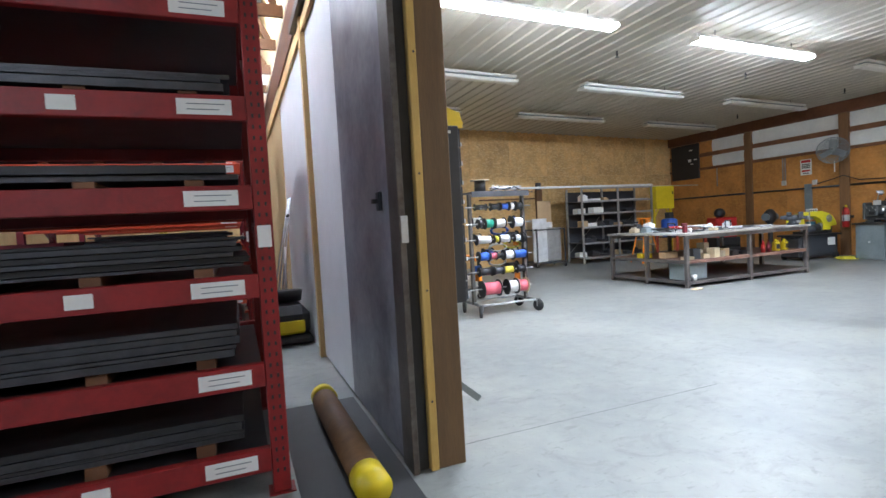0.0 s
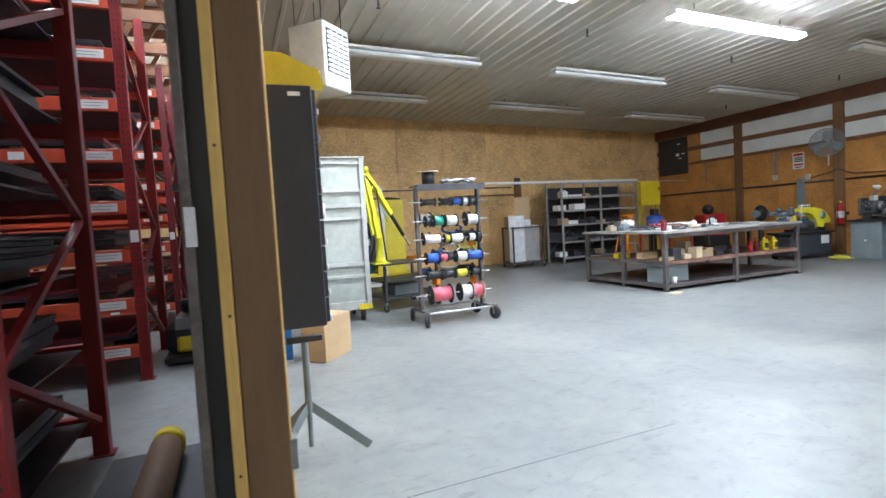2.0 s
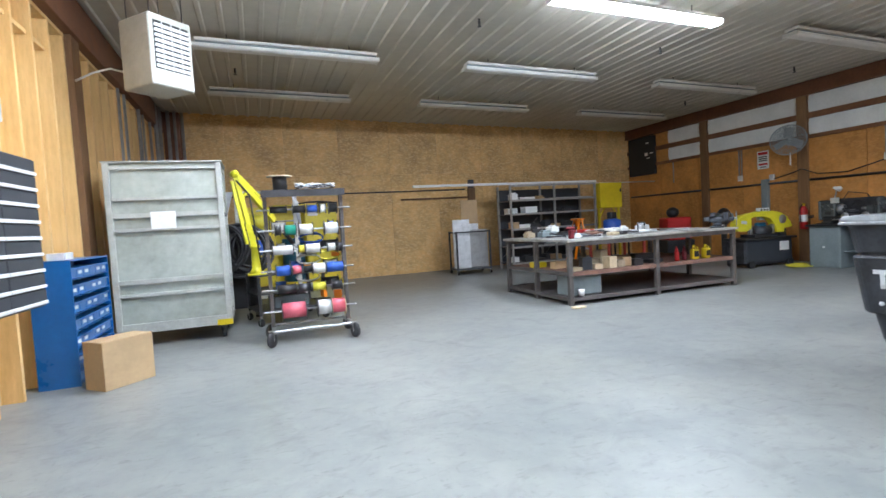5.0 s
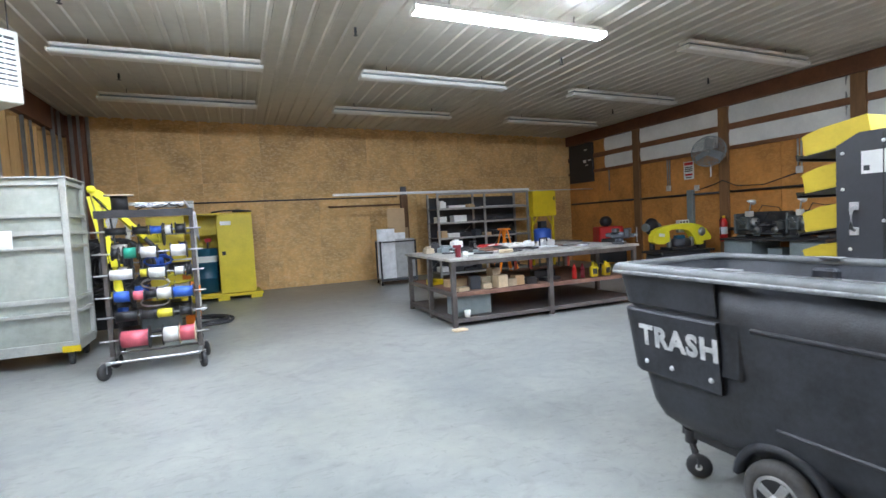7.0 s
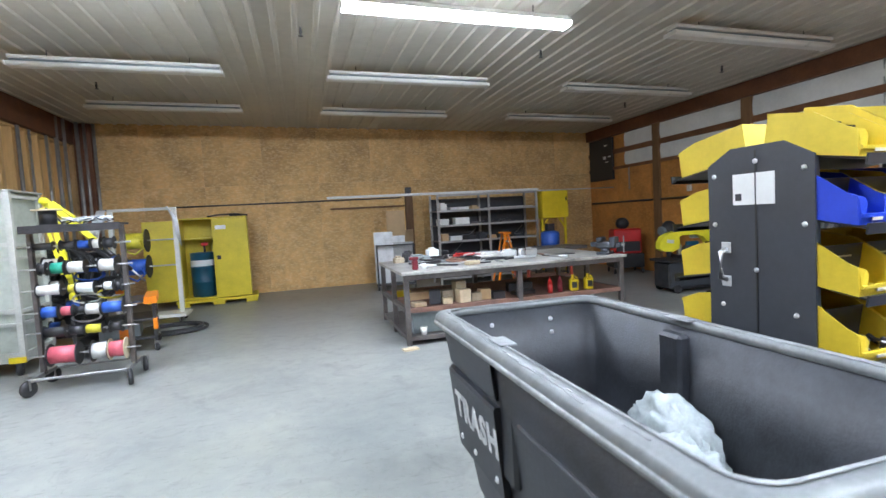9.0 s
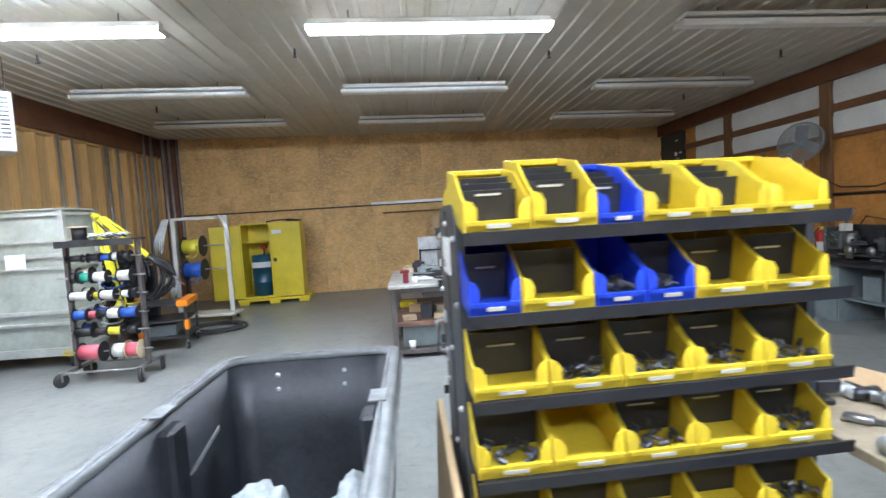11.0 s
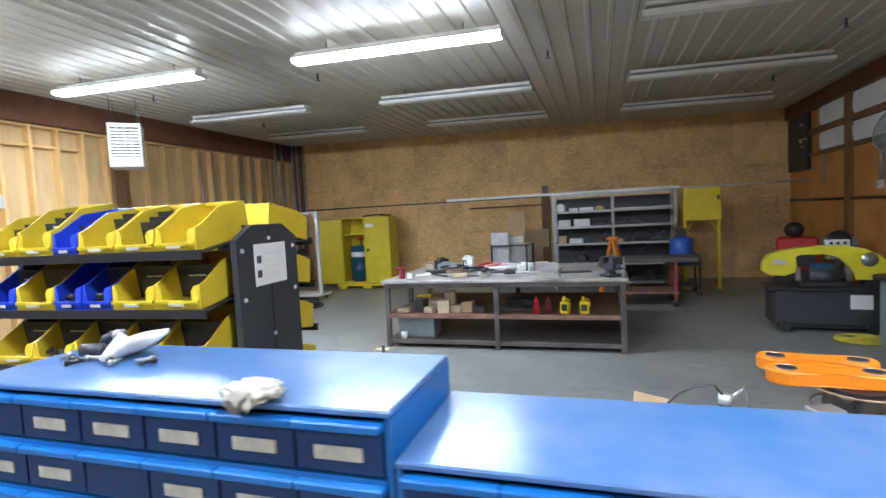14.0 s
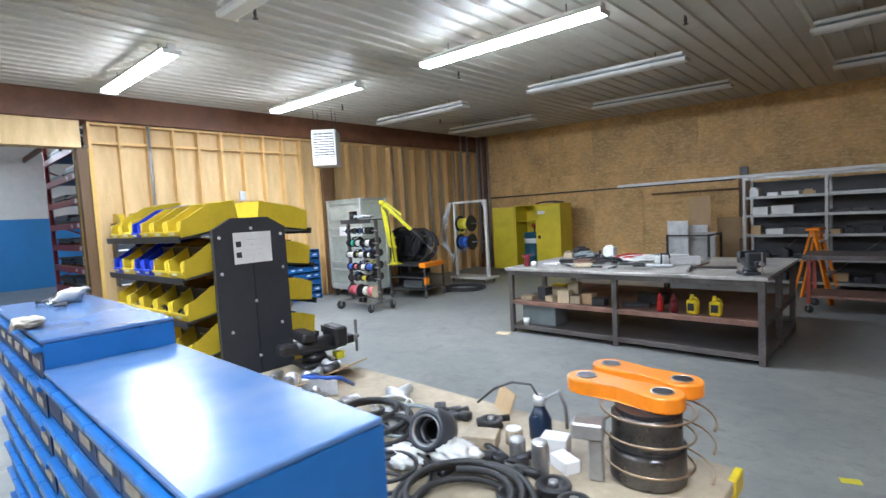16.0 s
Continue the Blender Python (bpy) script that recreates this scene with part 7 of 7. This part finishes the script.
part("spout", smooth(tube(bmesh.new(), [(0, 0, 0.13), (-0.03, 0.0, 0.17), (-0.09, -0.02, 0.172), (-0.15, -0.04, 0.145), (-0.21, -0.06, 0.09)], 0.004)), DARK, oc)
part("handle", smooth(tube(bmesh.new(), [(0.02, 0.0, 0.13), (0.06, 0.02, 0.16), (0.075, 0.03, 0.11), (0.08, 0.03, 0.04)], 0.006)), STEEL, oc)
pt = thing("bearing_housing", "black cast bearing housing lying open on the bench", "housing", (9.68, 1.50, BZ), 0)
m = pose(0, 0, 0.078, 0, 0, 14) @ pose(0, 0, 0, 68, 0, 0) @ Matrix.Scale(0.72, 4)


def spin(prof, seg=30):
    """A ring of the given section about the housing's axis."""
    bm = bmesh.new()
    ring = [[bm.verts.new(m @ Vector((r * math.cos(2 * math.pi * i / seg), r * math.sin(2 * math.pi * i / seg), z))) for i in range(seg)] for r, z in prof]
    for a, b in zip(ring, ring[1:] + ring[:1]):
        for i in range(seg):
            bm.faces.new((a[i], a[(i + 1) % seg], b[(i + 1) % seg], b[i]))
    bmesh.ops.recalc_face_normals(bm, faces=bm.faces)
    return smooth(bm)


part("shell", spin([(0.062, -0.07), (0.082, -0.07), (0.090, -0.03), (0.090, 0.052), (0.084, 0.060), (0.084, 0.07), (0.066, 0.07)]), CHAR, pt)
part("bearing_race", spin([(0.054, 0.058), (0.0655, 0.058), (0.0655, 0.071), (0.060, 0.072)]), STEEL, pt, "bright steel inner race")
part("bearing_race", spin([(0.044, -0.02), (0.0615, -0.02), (0.0615, 0.02), (0.046, 0.02)]), DARK, pt)
part("bore", smooth(rd(m @ Vector((0, 0, -0.045)), m @ Vector((0, 0, -0.066)), 0.047, seg=24)), BLACK, pt)
part("foot", bx(-0.12, -0.09, 0, 0.12, 0.07, 0.018, 0.004), CHAR, pt)
part("lug", bx(-0.115, -0.03, 0.0185, -0.07, 0.03, 0.04, 0.006), CHAR, pt)
part("lug", bx(0.07, -0.03, 0.0185, 0.115, 0.03, 0.04, 0.006), CHAR, pt)
for x, y, r in ((10.08, 1.53, 0.045), (10.16, 1.49, 0.042), (9.70, 1.76, 0.04), (10.02, 1.43, 0.04)):
    t = thing("pulley", "black grooved pulley lying flat on the bench", "pulley", (x, y, BZ))
    part("wheel", smooth(lathe(bmesh.new(), [(r, 0), (r * 1.05, 0.006), (r * 0.85, 0.014), (r * 1.05, 0.024), (r, 0.03), (r * 0.6, 0.03), (r * 0.55, 0.022), (r * 0.3, 0.022)], seg=26)), BLACK, t)
    part("hub", smooth(rd((0, 0, 0.022), (0, 0, 0.036), r * 0.28)), STEEL, t)
solid("hose_coil", smooth(coil(coil(bmesh.new(), (9.95, 1.32, BZ + 0.014), 0.15, 4.4, 0.009, 0.008, 0.03), (9.50, 1.42, BZ + 0.010), 0.12, 3.4, 0.008, 0.010, 0.04)), RUBBER, "black rubber hose coiled on the bench", "hose")
solid("cord", smooth(coil(bmesh.new(), (9.30, 1.66, BZ + 0.008), 0.06, 3, 0.006, 0.006, 0.02)), CLOTH, "white cord coiled on the bench", "cord")


def crumple(cx, cy, z, sx, sy, h, seed, m, lab, name="rag", cat="rag", edge=None):
    """A heap of cloth or film: a flattened, folded blob lying on its support."""
    bm = bmesh.new()
    bmesh.ops.create_icosphere(bm, subdivisions=4, radius=1.0)
    for v in bm.verts:
        d = v.co.normalized()
        fold = 1 - abs(noise.noise(d * 2.3 + Vector((seed * 3.1, 0, seed))))
        fine = 1 - abs(noise.noise(d * 5.5 + Vector((0, seed * 1.7, 0))))
        r = 0.50 + 0.42 * fold ** 1.5 + 0.10 * fine ** 2
        p = Vector((d.x * sx * 0.55 * r, d.y * sy * 0.55 * r, 0.5 * h + d.z * h * 0.62 * r))
        drop = max(0.0, edge - cy - p.y) * 1.7 if edge is not None else 0.0
        v.co = Vector((cx + p.x, cy + p.y + drop * 0.25, z + max(0.002, p.z) - drop))
    return solid(name, smooth(bm), m, lab, cat)


crumple(9.76, 1.50, BZ, 0.20, 0.13, 0.06, 3, CLOTH, "crumpled white rag on the cluttered bench")
crumple(9.64, 1.40, BZ, 0.18, 0.12, 0.05, 5, CLOTH, "crumpled white rag on the cluttered bench")
solid("small_box", bx(-0.055, -0.04, 0, 0.055, 0.04, 0.045, 0.003), BOARD, "tan cardboard parts box on the bench", "box", (9.76, 1.63, BZ), 25)
solid("small_box", bx(-0.04, -0.03, 0, 0.04, 0.03, 0.055, 0.003), PAPER, "white carton with dark side on the bench", "box", (9.97, 1.73, BZ), 15)
solid("small_box", bx(-0.04, -0.025, 0, 0.04, 0.025, 0.038, 0.003), PAPER, "small white carton on the bench", "box", (10.04, 1.66, BZ), -25)
solid("cardboard_sheet", obox(bmesh.new(), pose(0, 0, 0.042, 70, 0, 0), 0.13, 0.085, 0.005), CARD, "small folded cardboard piece on the bench", "cardboard", (9.66, 1.90, BZ), -30)
solid("hose_coil", smooth(coil(bmesh.new(), (9.36, 1.50, BZ + 0.010), 0.10, 4.2, 0.009, 0.010, 0.05)), RUBBER, "black air hose coiled on the bench", "hose")
solid("coiled_cable", smooth(coil(coil(bmesh.new(), (9.42, 1.30, BZ + 0.008), 0.11, 4.2, 0.006, 0.007, 0.05), (9.70, 1.28, BZ + 0.008), 0.09, 3.2, 0.006, 0.007, 0.05)), BLACK, "black cables heaped on the bench", "cable")
solid("coiled_cable", smooth(coil(bmesh.new(), (9.46, 1.58, BZ + 0.007), 0.07, 3.2, 0.005, 0.006, 0.05)), GREYC, "grey cable coiled on the bench", "cable")
rnd = random.Random(31)
for k in range(12):
    solid("machine_part", smooth(rod(bx(-0.04, -0.022, 0, 0.03, 0.022, 0.026, 0.005), (0.0, 0, 0.02), (0.075, 0.0, 0.02), 0.012, seg=10)), rnd.choice((BLACK, CHAR, DARK)), "black machine part lying on the bench", "machine part", (rnd.uniform(9.45, 9.95), rnd.uniform(1.52, 1.84), BZ), rnd.uniform(0, 360), "machine parts on the bench")
sg = thing("safety_glasses", "blue framed safety glasses on the bench", "glasses", (8.92, 1.60, BZ), 30)
sg.scale = (1.25, 1.25, 1.5)
part("frame", smooth(tube(bmesh.new(), [(-0.07, 0.1, 0.03), (-0.07, 0.0, 0.05), (-0.035, -0.02, 0.055), (0.0, -0.015, 0.055), (0.035, -0.02, 0.055), (0.07, 0.0, 0.05), (0.07, 0.1, 0.003)], 0.006)), BLUEW, sg)
part("lens", bx(-0.065, -0.02, 0.005, 0.065, -0.014, 0.05, 0.002), GALV, sg)
for x, y, a, L in ((8.62, 1.22, -35, 0.34), (8.78, 1.45, -60, 0.26), (8.52, 1.42, 20, 0.20)):
    t = thing("valve_pipe", "pale grey pipe with a flanged end on the bench", "pipe", (x, y, BZ), a)
    part("tube", smooth(rd((-L / 2, 0, 0.032), (L / 2, 0, 0.032), 0.024, seg=16)), WHITEW if L > 0.3 else STEEL, t)
    part("flange", smooth(rd((L / 2, 0, 0.036), (L / 2 + 0.016, 0, 0.036), 0.036, seg=18)), STEEL, t)
    part("collar", smooth(rd((-L / 2 - 0.03, 0, 0.034), (-L / 2, 0, 0.034), 0.032, seg=16)), GALV, t)
rnd = random.Random(9)
for k in range(16):
    x, y = rnd.uniform(8.5, 9.5), rnd.uniform(1.15, 1.85)
    if k % 2:
        solid("pipe_fitting", smooth(rod(rd((-0.05, 0, 0.025), (0.05, 0, 0.025), 0.022), (0, 0, 0.025), (0, 0.07, 0.03), 0.02)), rnd.choice((STEEL, DARK, GALV)), "steel pipe fitting on the work bench", "fitting", (x, y, BZ), rnd.uniform(0, 180), "fittings on the bench")
    else:
        solid("hand_tool", smooth(box(rd((-0.10, 0, 0.012), (0.06, 0, 0.012), 0.010, seg=8), 0.05, -0.022, 0.002, 0.13, 0.022, 0.026, 0.006)), rnd.choice((STEEL, DARK)), "steel hand tool on the work bench", "tool", (x, y, BZ), rnd.uniform(0, 180), "tools on the bench")

# on the blue cabinets
CZ = 1.386
pf = thing("pipe_elbow", "dark steel pipe elbow standing on the blue cabinet", "fitting", (8.325, 0.90, CZ), 20)
pf.scale = (0.72, 0.72, 0.6)
part("bend", smooth(tube(bmesh.new(), [(0, 0, 0.0), (0, 0, 0.025), (0.009, 0, 0.041), (0.026, 0, 0.05), (0.05, 0, 0.052)], 0.019, 14)), DARK, pf)
part("collar", smooth(rd((0.04, 0, 0.051), (0.065, 0, 0.052), 0.024, seg=16)), STEEL, pf)
solid("pipe_fitting", smooth(rd((-0.02, 0, 0.016), (0.03, 0, 0.016), 0.0155)), DARK, "dark threaded pipe end on the blue cabinet", "fitting", (8.37, 0.83, CZ), 20)
bm = bmesh.new()
for k in range(9):
    c = k / 8
    tw = 0.4 * math.sin(5 * c)
    for j in range(6):
        a = 2 * math.pi * j / 6 + tw
        wv = (0.044 - 0.034 * c) * (1 + 0.45 * math.sin(2 * a + 7 * c))
        bm.verts.new((-0.04 + 0.12 * c, wv * math.cos(a) + 0.02 * c, max(0.001, 0.012 + 0.04 * c + wv * 0.8 * math.sin(a))))
bm.verts.ensure_lookup_table()
for k in range(8):
    for j in range(6):
        bm.faces.new([bm.verts[i] for i in (k * 6 + j, k * 6 + (j + 1) % 6, k * 6 + 6 + (j + 1) % 6, k * 6 + 6 + j)])
bm.faces.new([bm.verts[48 + j] for j in range(6)])
bm.faces.new([bm.verts[j] for j in range(6)][::-1])
bmesh.ops.recalc_face_normals(bm, faces=bm.faces)
solid("rag", smooth(bm), CLOTH, "twisted white rag among fittings on the blue cabinet", "rag", (8.48, 0.835, CZ), 14)
for k, (x, y) in enumerate(((8.46, 0.79), (8.56, 0.80), (8.58, 0.79), (8.33, 0.80), (8.37, 0.79), (8.42, 0.80), (8.40, 0.77), (8.50, 0.785), (8.35, 0.84), (8.44, 0.86))):
    solid("bolt", smooth(rod(rd((-0.015, 0, 0.008), (0.012, 0, 0.008), 0.005, seg=8), (0.012, 0, 0.008), (0.02, 0, 0.008), 0.0075, seg=6)), STEEL if k % 2 else DARK, "small steel bolt on the blue cabinet", "bolt", (x, y, CZ), 40 * k, "bolts on the cabinet")
DIRTY = mat("soiled_cloth", (0.56, 0.53, 0.44), 0.85, var=0.2, scale=20, bump=0.3)
crumple(8.955, 0.652, CZ, 0.11, 0.085, 0.03, 8, DIRTY, "dirty cream rag hanging over the cabinet edge", edge=0.622)

# ---- in and beside the trash cart ----
BAG = mat("thin_plastic", (0.42, 0.46, 0.46), 0.35, var=0.2, scale=10)
crumple(6.63, 1.50, 0.40, 0.44, 0.80, 0.10, 2, BAG, "thin pale plastic sheet bunched inside the trash cart", "plastic_sheet", "plastic sheet")
crumple(6.57, 1.68, 0.50, 0.24, 0.28, 0.30, 6, BAG, "pale plastic bag stuffed in the trash cart", "plastic_bag", "bag")
crumple(6.80, 1.50, 0.46, 0.26, 0.30, 0.28, 11, BAG, "pale plastic bag stuffed in the trash cart", "plastic_bag", "bag")
crumple(6.875, 1.64, 0.50, 0.16, 0.42, 0.31, 9, BAG, "pale plastic bag stuffed in the trash cart", "plastic_bag", "bag")
solid("waste_box", obox(bmesh.new(), pose(0, 0, 0.12, 12, 20, 0), 0.24, 0.18, 0.16, 0.004), PAPER, "white waste carton lying in the trash cart", "box", (6.72, 1.15, 0.42), 30)
solid("cardboard_sheet", obox(bmesh.new(), pose(0, 0, 0.475, 0, 3, 0), 0.022, 0.92, 0.95, 0.003), CARD, "large brown cardboard sheet leaning on the bin rack", "cardboard", (7.165, 1.52, 0.0), 1)

# ---- bits on top of the bin rack ----
for k, (x, y, m) in enumerate(((7.80, 1.64, GALV), (7.88, 1.66, DARK), (7.95, 1.62, DARK))):
    solid("power_tool", smooth(rod(rd((-0.06, 0, 0.03), (0.06, 0, 0.03), 0.028), (0.02, 0, 0.03), (0.06, 0.07, 0.03), 0.02)), m, "small tool lying on the bin rack", "tool", (x, y, 1.677), 40 * k)
tp = bmesh.new()
box(tp, RX0 + 0.03, RYC - 0.07, 1.655, RX1 - 0.03, RYC + 0.07, 1.675)
solid("rack_top", tp, BLACK, "black top strip of the bin rack", "shelf").matrix_basis = TURNED

# ---- floor marks ----
structure("floor_joint", bx(1.35, 2.589, 0.0004, 3.3, 2.592, 0.0012), CHAR, "thin dark joint in the concrete floor", "joint")
solid("tape_mark", bx(-0.05, -0.03, 0.0005, 0.05, 0.03, 0.002), YELW, "scrap of yellow tape on the floor", "tape", (10.52, 3.96, 0), 20)


# ---- warehouse ----
def pallet_rack(y0, depth, levels, beam_m, post_m, label, x0=-2.35, x1=0.44, fill=1):
    t = thing("pallet_rack", label, "rack", group="warehouse racks")
    top = levels[-1] + 0.35
    for x in (x0, x1 - 0.08):
        for y in (y0, y0 + depth - 0.07):
            p = part("upright", bx(x, y, 0.006, x + 0.08, y + 0.07, top, 0.004), post_m, t)
            part("foot_plate", bx(x - 0.02, y - 0.02, 0, x + 0.10, y + 0.09, 0.006), post_m, t)
        z = 0.2
        k = 0
        while z < top - 0.5:
            ya, yb = (y0 + 0.06, y0 + depth - 0.06) if k % 2 else (y0 + depth - 0.06, y0 + 0.06)
            part("brace", bar(bmesh.new(), (x + 0.04, ya, z), (x + 0.04, yb, z + 0.55), 0.035, 0.03), post_m, t)
            z += 0.55
            k += 1
    if x1 > 0:
        holes = bmesh.new()
        z = 0.1
        while z < top:
            for dx in (0.025, 0.055):
                box(holes, x1 - 0.08 + dx - 0.005, y0 - 0.0015, z, x1 - 0.08 + dx + 0.005, y0 - 0.0003, z + 0.018)
            z += 0.05
        tagged(part("punch_holes", holes, BLACK, t), kind="stuff")
    for i, z in enumerate(levels):
        for y in (y0 - 0.008, y0 + depth - 0.05):
            b = part("beam", bx(x0 + 0.081, y, z - 0.055, x1 - 0.081, y + 0.05, z + 0.055, 0.004), beam_m, t)
            if y < y0:
                part("label", bx(x1 - 0.36, y - 0.003, z - 0.034, x1 - 0.14, y - 0.0005, z + 0.034), PAPER, b, "printed white location label")
                for q in (0.012, -0.012):
                    part("print_line", bx(x1 - 0.32, y - 0.0042, z + q - 0.0022, x1 - 0.18 + q, y - 0.0031, z + q + 0.0022), GREYC, b)
                if i % 2 == 0:
                    part("label", bx(x1 - 0.82, y - 0.003, z - 0.03, x1 - 0.72, y - 0.0005, z + 0.03), PAPER, b)
        part("deck", bx(x0 + 0.09, y0 + 0.045, z + 0.02, x1 - 0.09, y0 + depth - 0.052, z + 0.03), DARK, t)
    part("tag", bx(x1 - 0.07, y0 - 0.004, 1.16, x1 - 0.01, y0 - 0.0015, 1.26), PAPER, t)
    return t


def pallet_load(x, y, z, w, d, h, m, rnd):
    t = thing("stacked_plate", "dark flat stock on short wooden bearers on the rack", "stock", (x, y, z), 0, "stock on the racks")
    for bxp in (-w * 0.38, 0.0, w * 0.36):
        part("bearer", bx(bxp - 0.04, -d / 2, 0, bxp + 0.04, d / 2, 0.06, 0.003), GIRT, t)
    zz = 0.061
    k = 0
    while zz < h:
        e = rnd.uniform(0.015, 0.04)
        o = rnd.uniform(-0.05, 0.03)
        part("plate", bx(-w / 2 + o, -d / 2 + o * 0.6, zz, w / 2 + o, d / 2 + 0.01, zz + e - 0.002, 0.002), m if k % 2 else DARK, t)
        zz += e
        k += 1


rnd = random.Random(3)
lv = (0.17, 0.57, 0.985, 1.39, 1.79, 2.22, 2.65, 3.1)
pallet_rack(2.55, 1.32, lv, RED, RED, "tall red steel pallet rack loaded with flat stock")
lv2 = (0.26, 0.65, 1.05, 1.45, 1.87, 2.28, 2.68, 3.1)
for y in (5.38, 8.2, 11.0):
    pallet_rack(y, 1.28, lv2, ORANGE_R, RED if y < 8 else MAROON, "tall red rack with orange beams and stock")
for (y, ls) in ((2.55, lv), (5.38, lv2), (8.2, lv2), (11.0, lv2)):
    for z in ls:
        for x in (-1.66, -0.33) if y < 8 else (-0.33,):
            pallet_load(x + rnd.uniform(-0.03, 0.03), y + 0.66, z + 0.031, rnd.uniform(1.14, 1.22), 1.15, rnd.uniform(0.10, 0.20), rnd.choice((CHAR, DARK, BLACK, MAROON, BLACK)), rnd)
pallet_rack(-0.6, 1.2, lv2, MAROON, MAROON, "dark red pallet rack deep in the warehouse", -7.6, -4.9)
for z in lv2[:7]:
    pallet_load(-6.2, 0.0, z + 0.031, 2.0, 1.0, 0.2, rnd.choice((CHAR, DARK, GALV)), rnd)

gp = thing("guard_pipe", "brown pipe with yellow ends lying on the floor", "pipe", (0, 0, 0))
part("pipe", smooth(rd((0.76, 2.34, 0.085), (0.75, 3.50, 0.085), 0.078, seg=20)), BROWN, gp)
for a, b in ((2.20, 2.34), (3.50, 3.60)):
    part("end_band", smooth(rd((0.76, a, 0.0875), (0.755, b, 0.0875), 0.081, seg=20)), YELLOW, gp, "yellow painted end")
# Thin dark sheet for the floor shaded by the rack.
solid("rubber_mat", bx(0.47, 1.95, 0.0005, 0.985, 3.70, 0.006, 0.002), RUBBER, "thin dark sheet standing in for shade on the warehouse floor", "mat")
sc = thing("floor_scrubber", "black floor machine with a yellow front cover", "floor machine", (0.78, 6.05, 0))
part("body", bx(-0.27, -0.30, 0.05, 0.20, 0.40, 0.42, 0.09), BLACK, sc)
part("cover", obox(bmesh.new(), pose(-0.02, -0.31, 0.20, -12, 0, 0), 0.30, 0.03, 0.15, 0.02), YELLOW, sc, "yellow front cover")
part("skirt", bx(-0.29, -0.33, 0.005, 0.21, 0.42, 0.10, 0.03), RUBBER, sc)
part("handle", smooth(tube(bmesh.new(), [(0.0, 0.3, 0.4), (0.02, 0.45, 0.8), (0.05, 0.55, 1.05)], 0.018)), GALV, sc)
part("bucket", smooth(rd((0.0, 0.1, 0.44), (0.0, 0.1, 0.56), 0.15, 0.17, seg=20)), BLACK, sc)

# outer face of the partition: a sliding door leaf and white sheets
SMEAR = mat("smeared_black_sheet", (0.10, 0.10, 0.12), 0.4, var=0.3, scale=2.2, tint=(0.32, 0.32, 0.35))
WSHEET = mat("white_wall_sheet", (0.78, 0.78, 0.80), 0.4, var=0.05, scale=3)
for i, (a, b, m) in enumerate(((2.56, 3.74, SMEAR), (3.745, 5.02, WSHEET), (5.14, 7.9, WSHEET), (8.0, 12.3, PLY))):
    structure("wall_outer_sheet_%d" % (i + 1), bx(W0 - 0.016, a, 0.02 if i < 2 else 0.0, W0 - 0.002, b, 3.1 if i < 3 else 3.4, 0.002), m, ("black smeared sheet on the partition", "white sheet on the partition", "white sheet on the partition", "plywood sheet on the partition")[i], "wall sheet")
structure("trim_outer_post", bx(W0 - 0.06, 5.03, 0, W0 - 0.003, 5.13, 3.398), STUD, "pale timber post on the partition", "post")
structure("trim_outer_top", bx(W0 - 0.05, 2.56, 3.11, W0 - 0.022, 12.2, 3.22), STUD, "pale timber rail along the partition top", "rail")
structure("trim_door_track", bx(W0 - 0.10, -0.5, 3.25, W0 - 0.03, 5.5, 3.33), BLACK, "black sliding door track", "track")
hd = solid("door_latch", box(bx(-0.02, -0.03, -0.05, 0, 0.03, 0.05, 0.004), -0.05, -0.012, -0.012, -0.02, 0.012, 0.012), BLACK, "black door latch on the smeared sheet", "latch", (W0 - 0.017, 2.70, 1.36))
ld = thing("leaning_poles", "thin steel poles leaning on the white wall", "poles")
for k in range(3):
    part("pole", smooth(rd((0.72 - 0.05 * k, 7.0 + 0.15 * k, 0.0), (W0 - 0.03, 7.2 + 0.12 * k, 1.7), 0.012)), STEEL, ld)
part("tie", smooth(rd((W0 - 0.08, 7.12, 1.46), (W0 - 0.06, 7.52, 1.46), 0.022)), BLACK, ld)


def truss():
    t = thing("roof_truss", "brown timber roof truss under the white roof", "truss", group="roof trusses")
    part("bottom_chord", bx(XW, 0, 3.95, W0 - 0.002, 0.05, 4.10), GIRT, t)
    part("top_chord", bx(XW, 0, 5.42, W0 - 0.002, 0.05, 5.598), GIRT, t)
    x = W0 - 0.1
    k = 0
    while x > -5:
        a, b = ((x, 0.025, 4.1), (x - 0.75, 0.025, 5.42)) if k % 2 == 0 else ((x - 0.75, 0.025, 4.1), (x, 0.025, 5.42))
        part("web", bar(bmesh.new(), a, b, 0.04, 0.09), GIRT, t)
        x -= 0.75
        k += 1
    return t


tr = truss()
tr.matrix_basis = pose(0, 2.0, 0)
y = 3.2
while y < 17.5:
    copy_thing(tr, pose(0, y, 0))
    y += 1.2
yc = thing("yellow_post", "yellow safety post far down the aisle", "post", (0.62, 13.0, 0))
part("post", smooth(rd((0, 0, 0), (0, 0, 1.2), 0.07)), YELLOW, yc)
part("cap", smooth(rd((0, 0, 1.2), (0, 0, 1.24), 0.07, 0.03)), YELLOW, yc)
pallet_rack(14.5, 1.0, (0.4, 1.0, 1.6, 2.2, 2.8), ORANGE_R, YELLOW, "far orange rack at the aisle end", -1.5, 0.9)
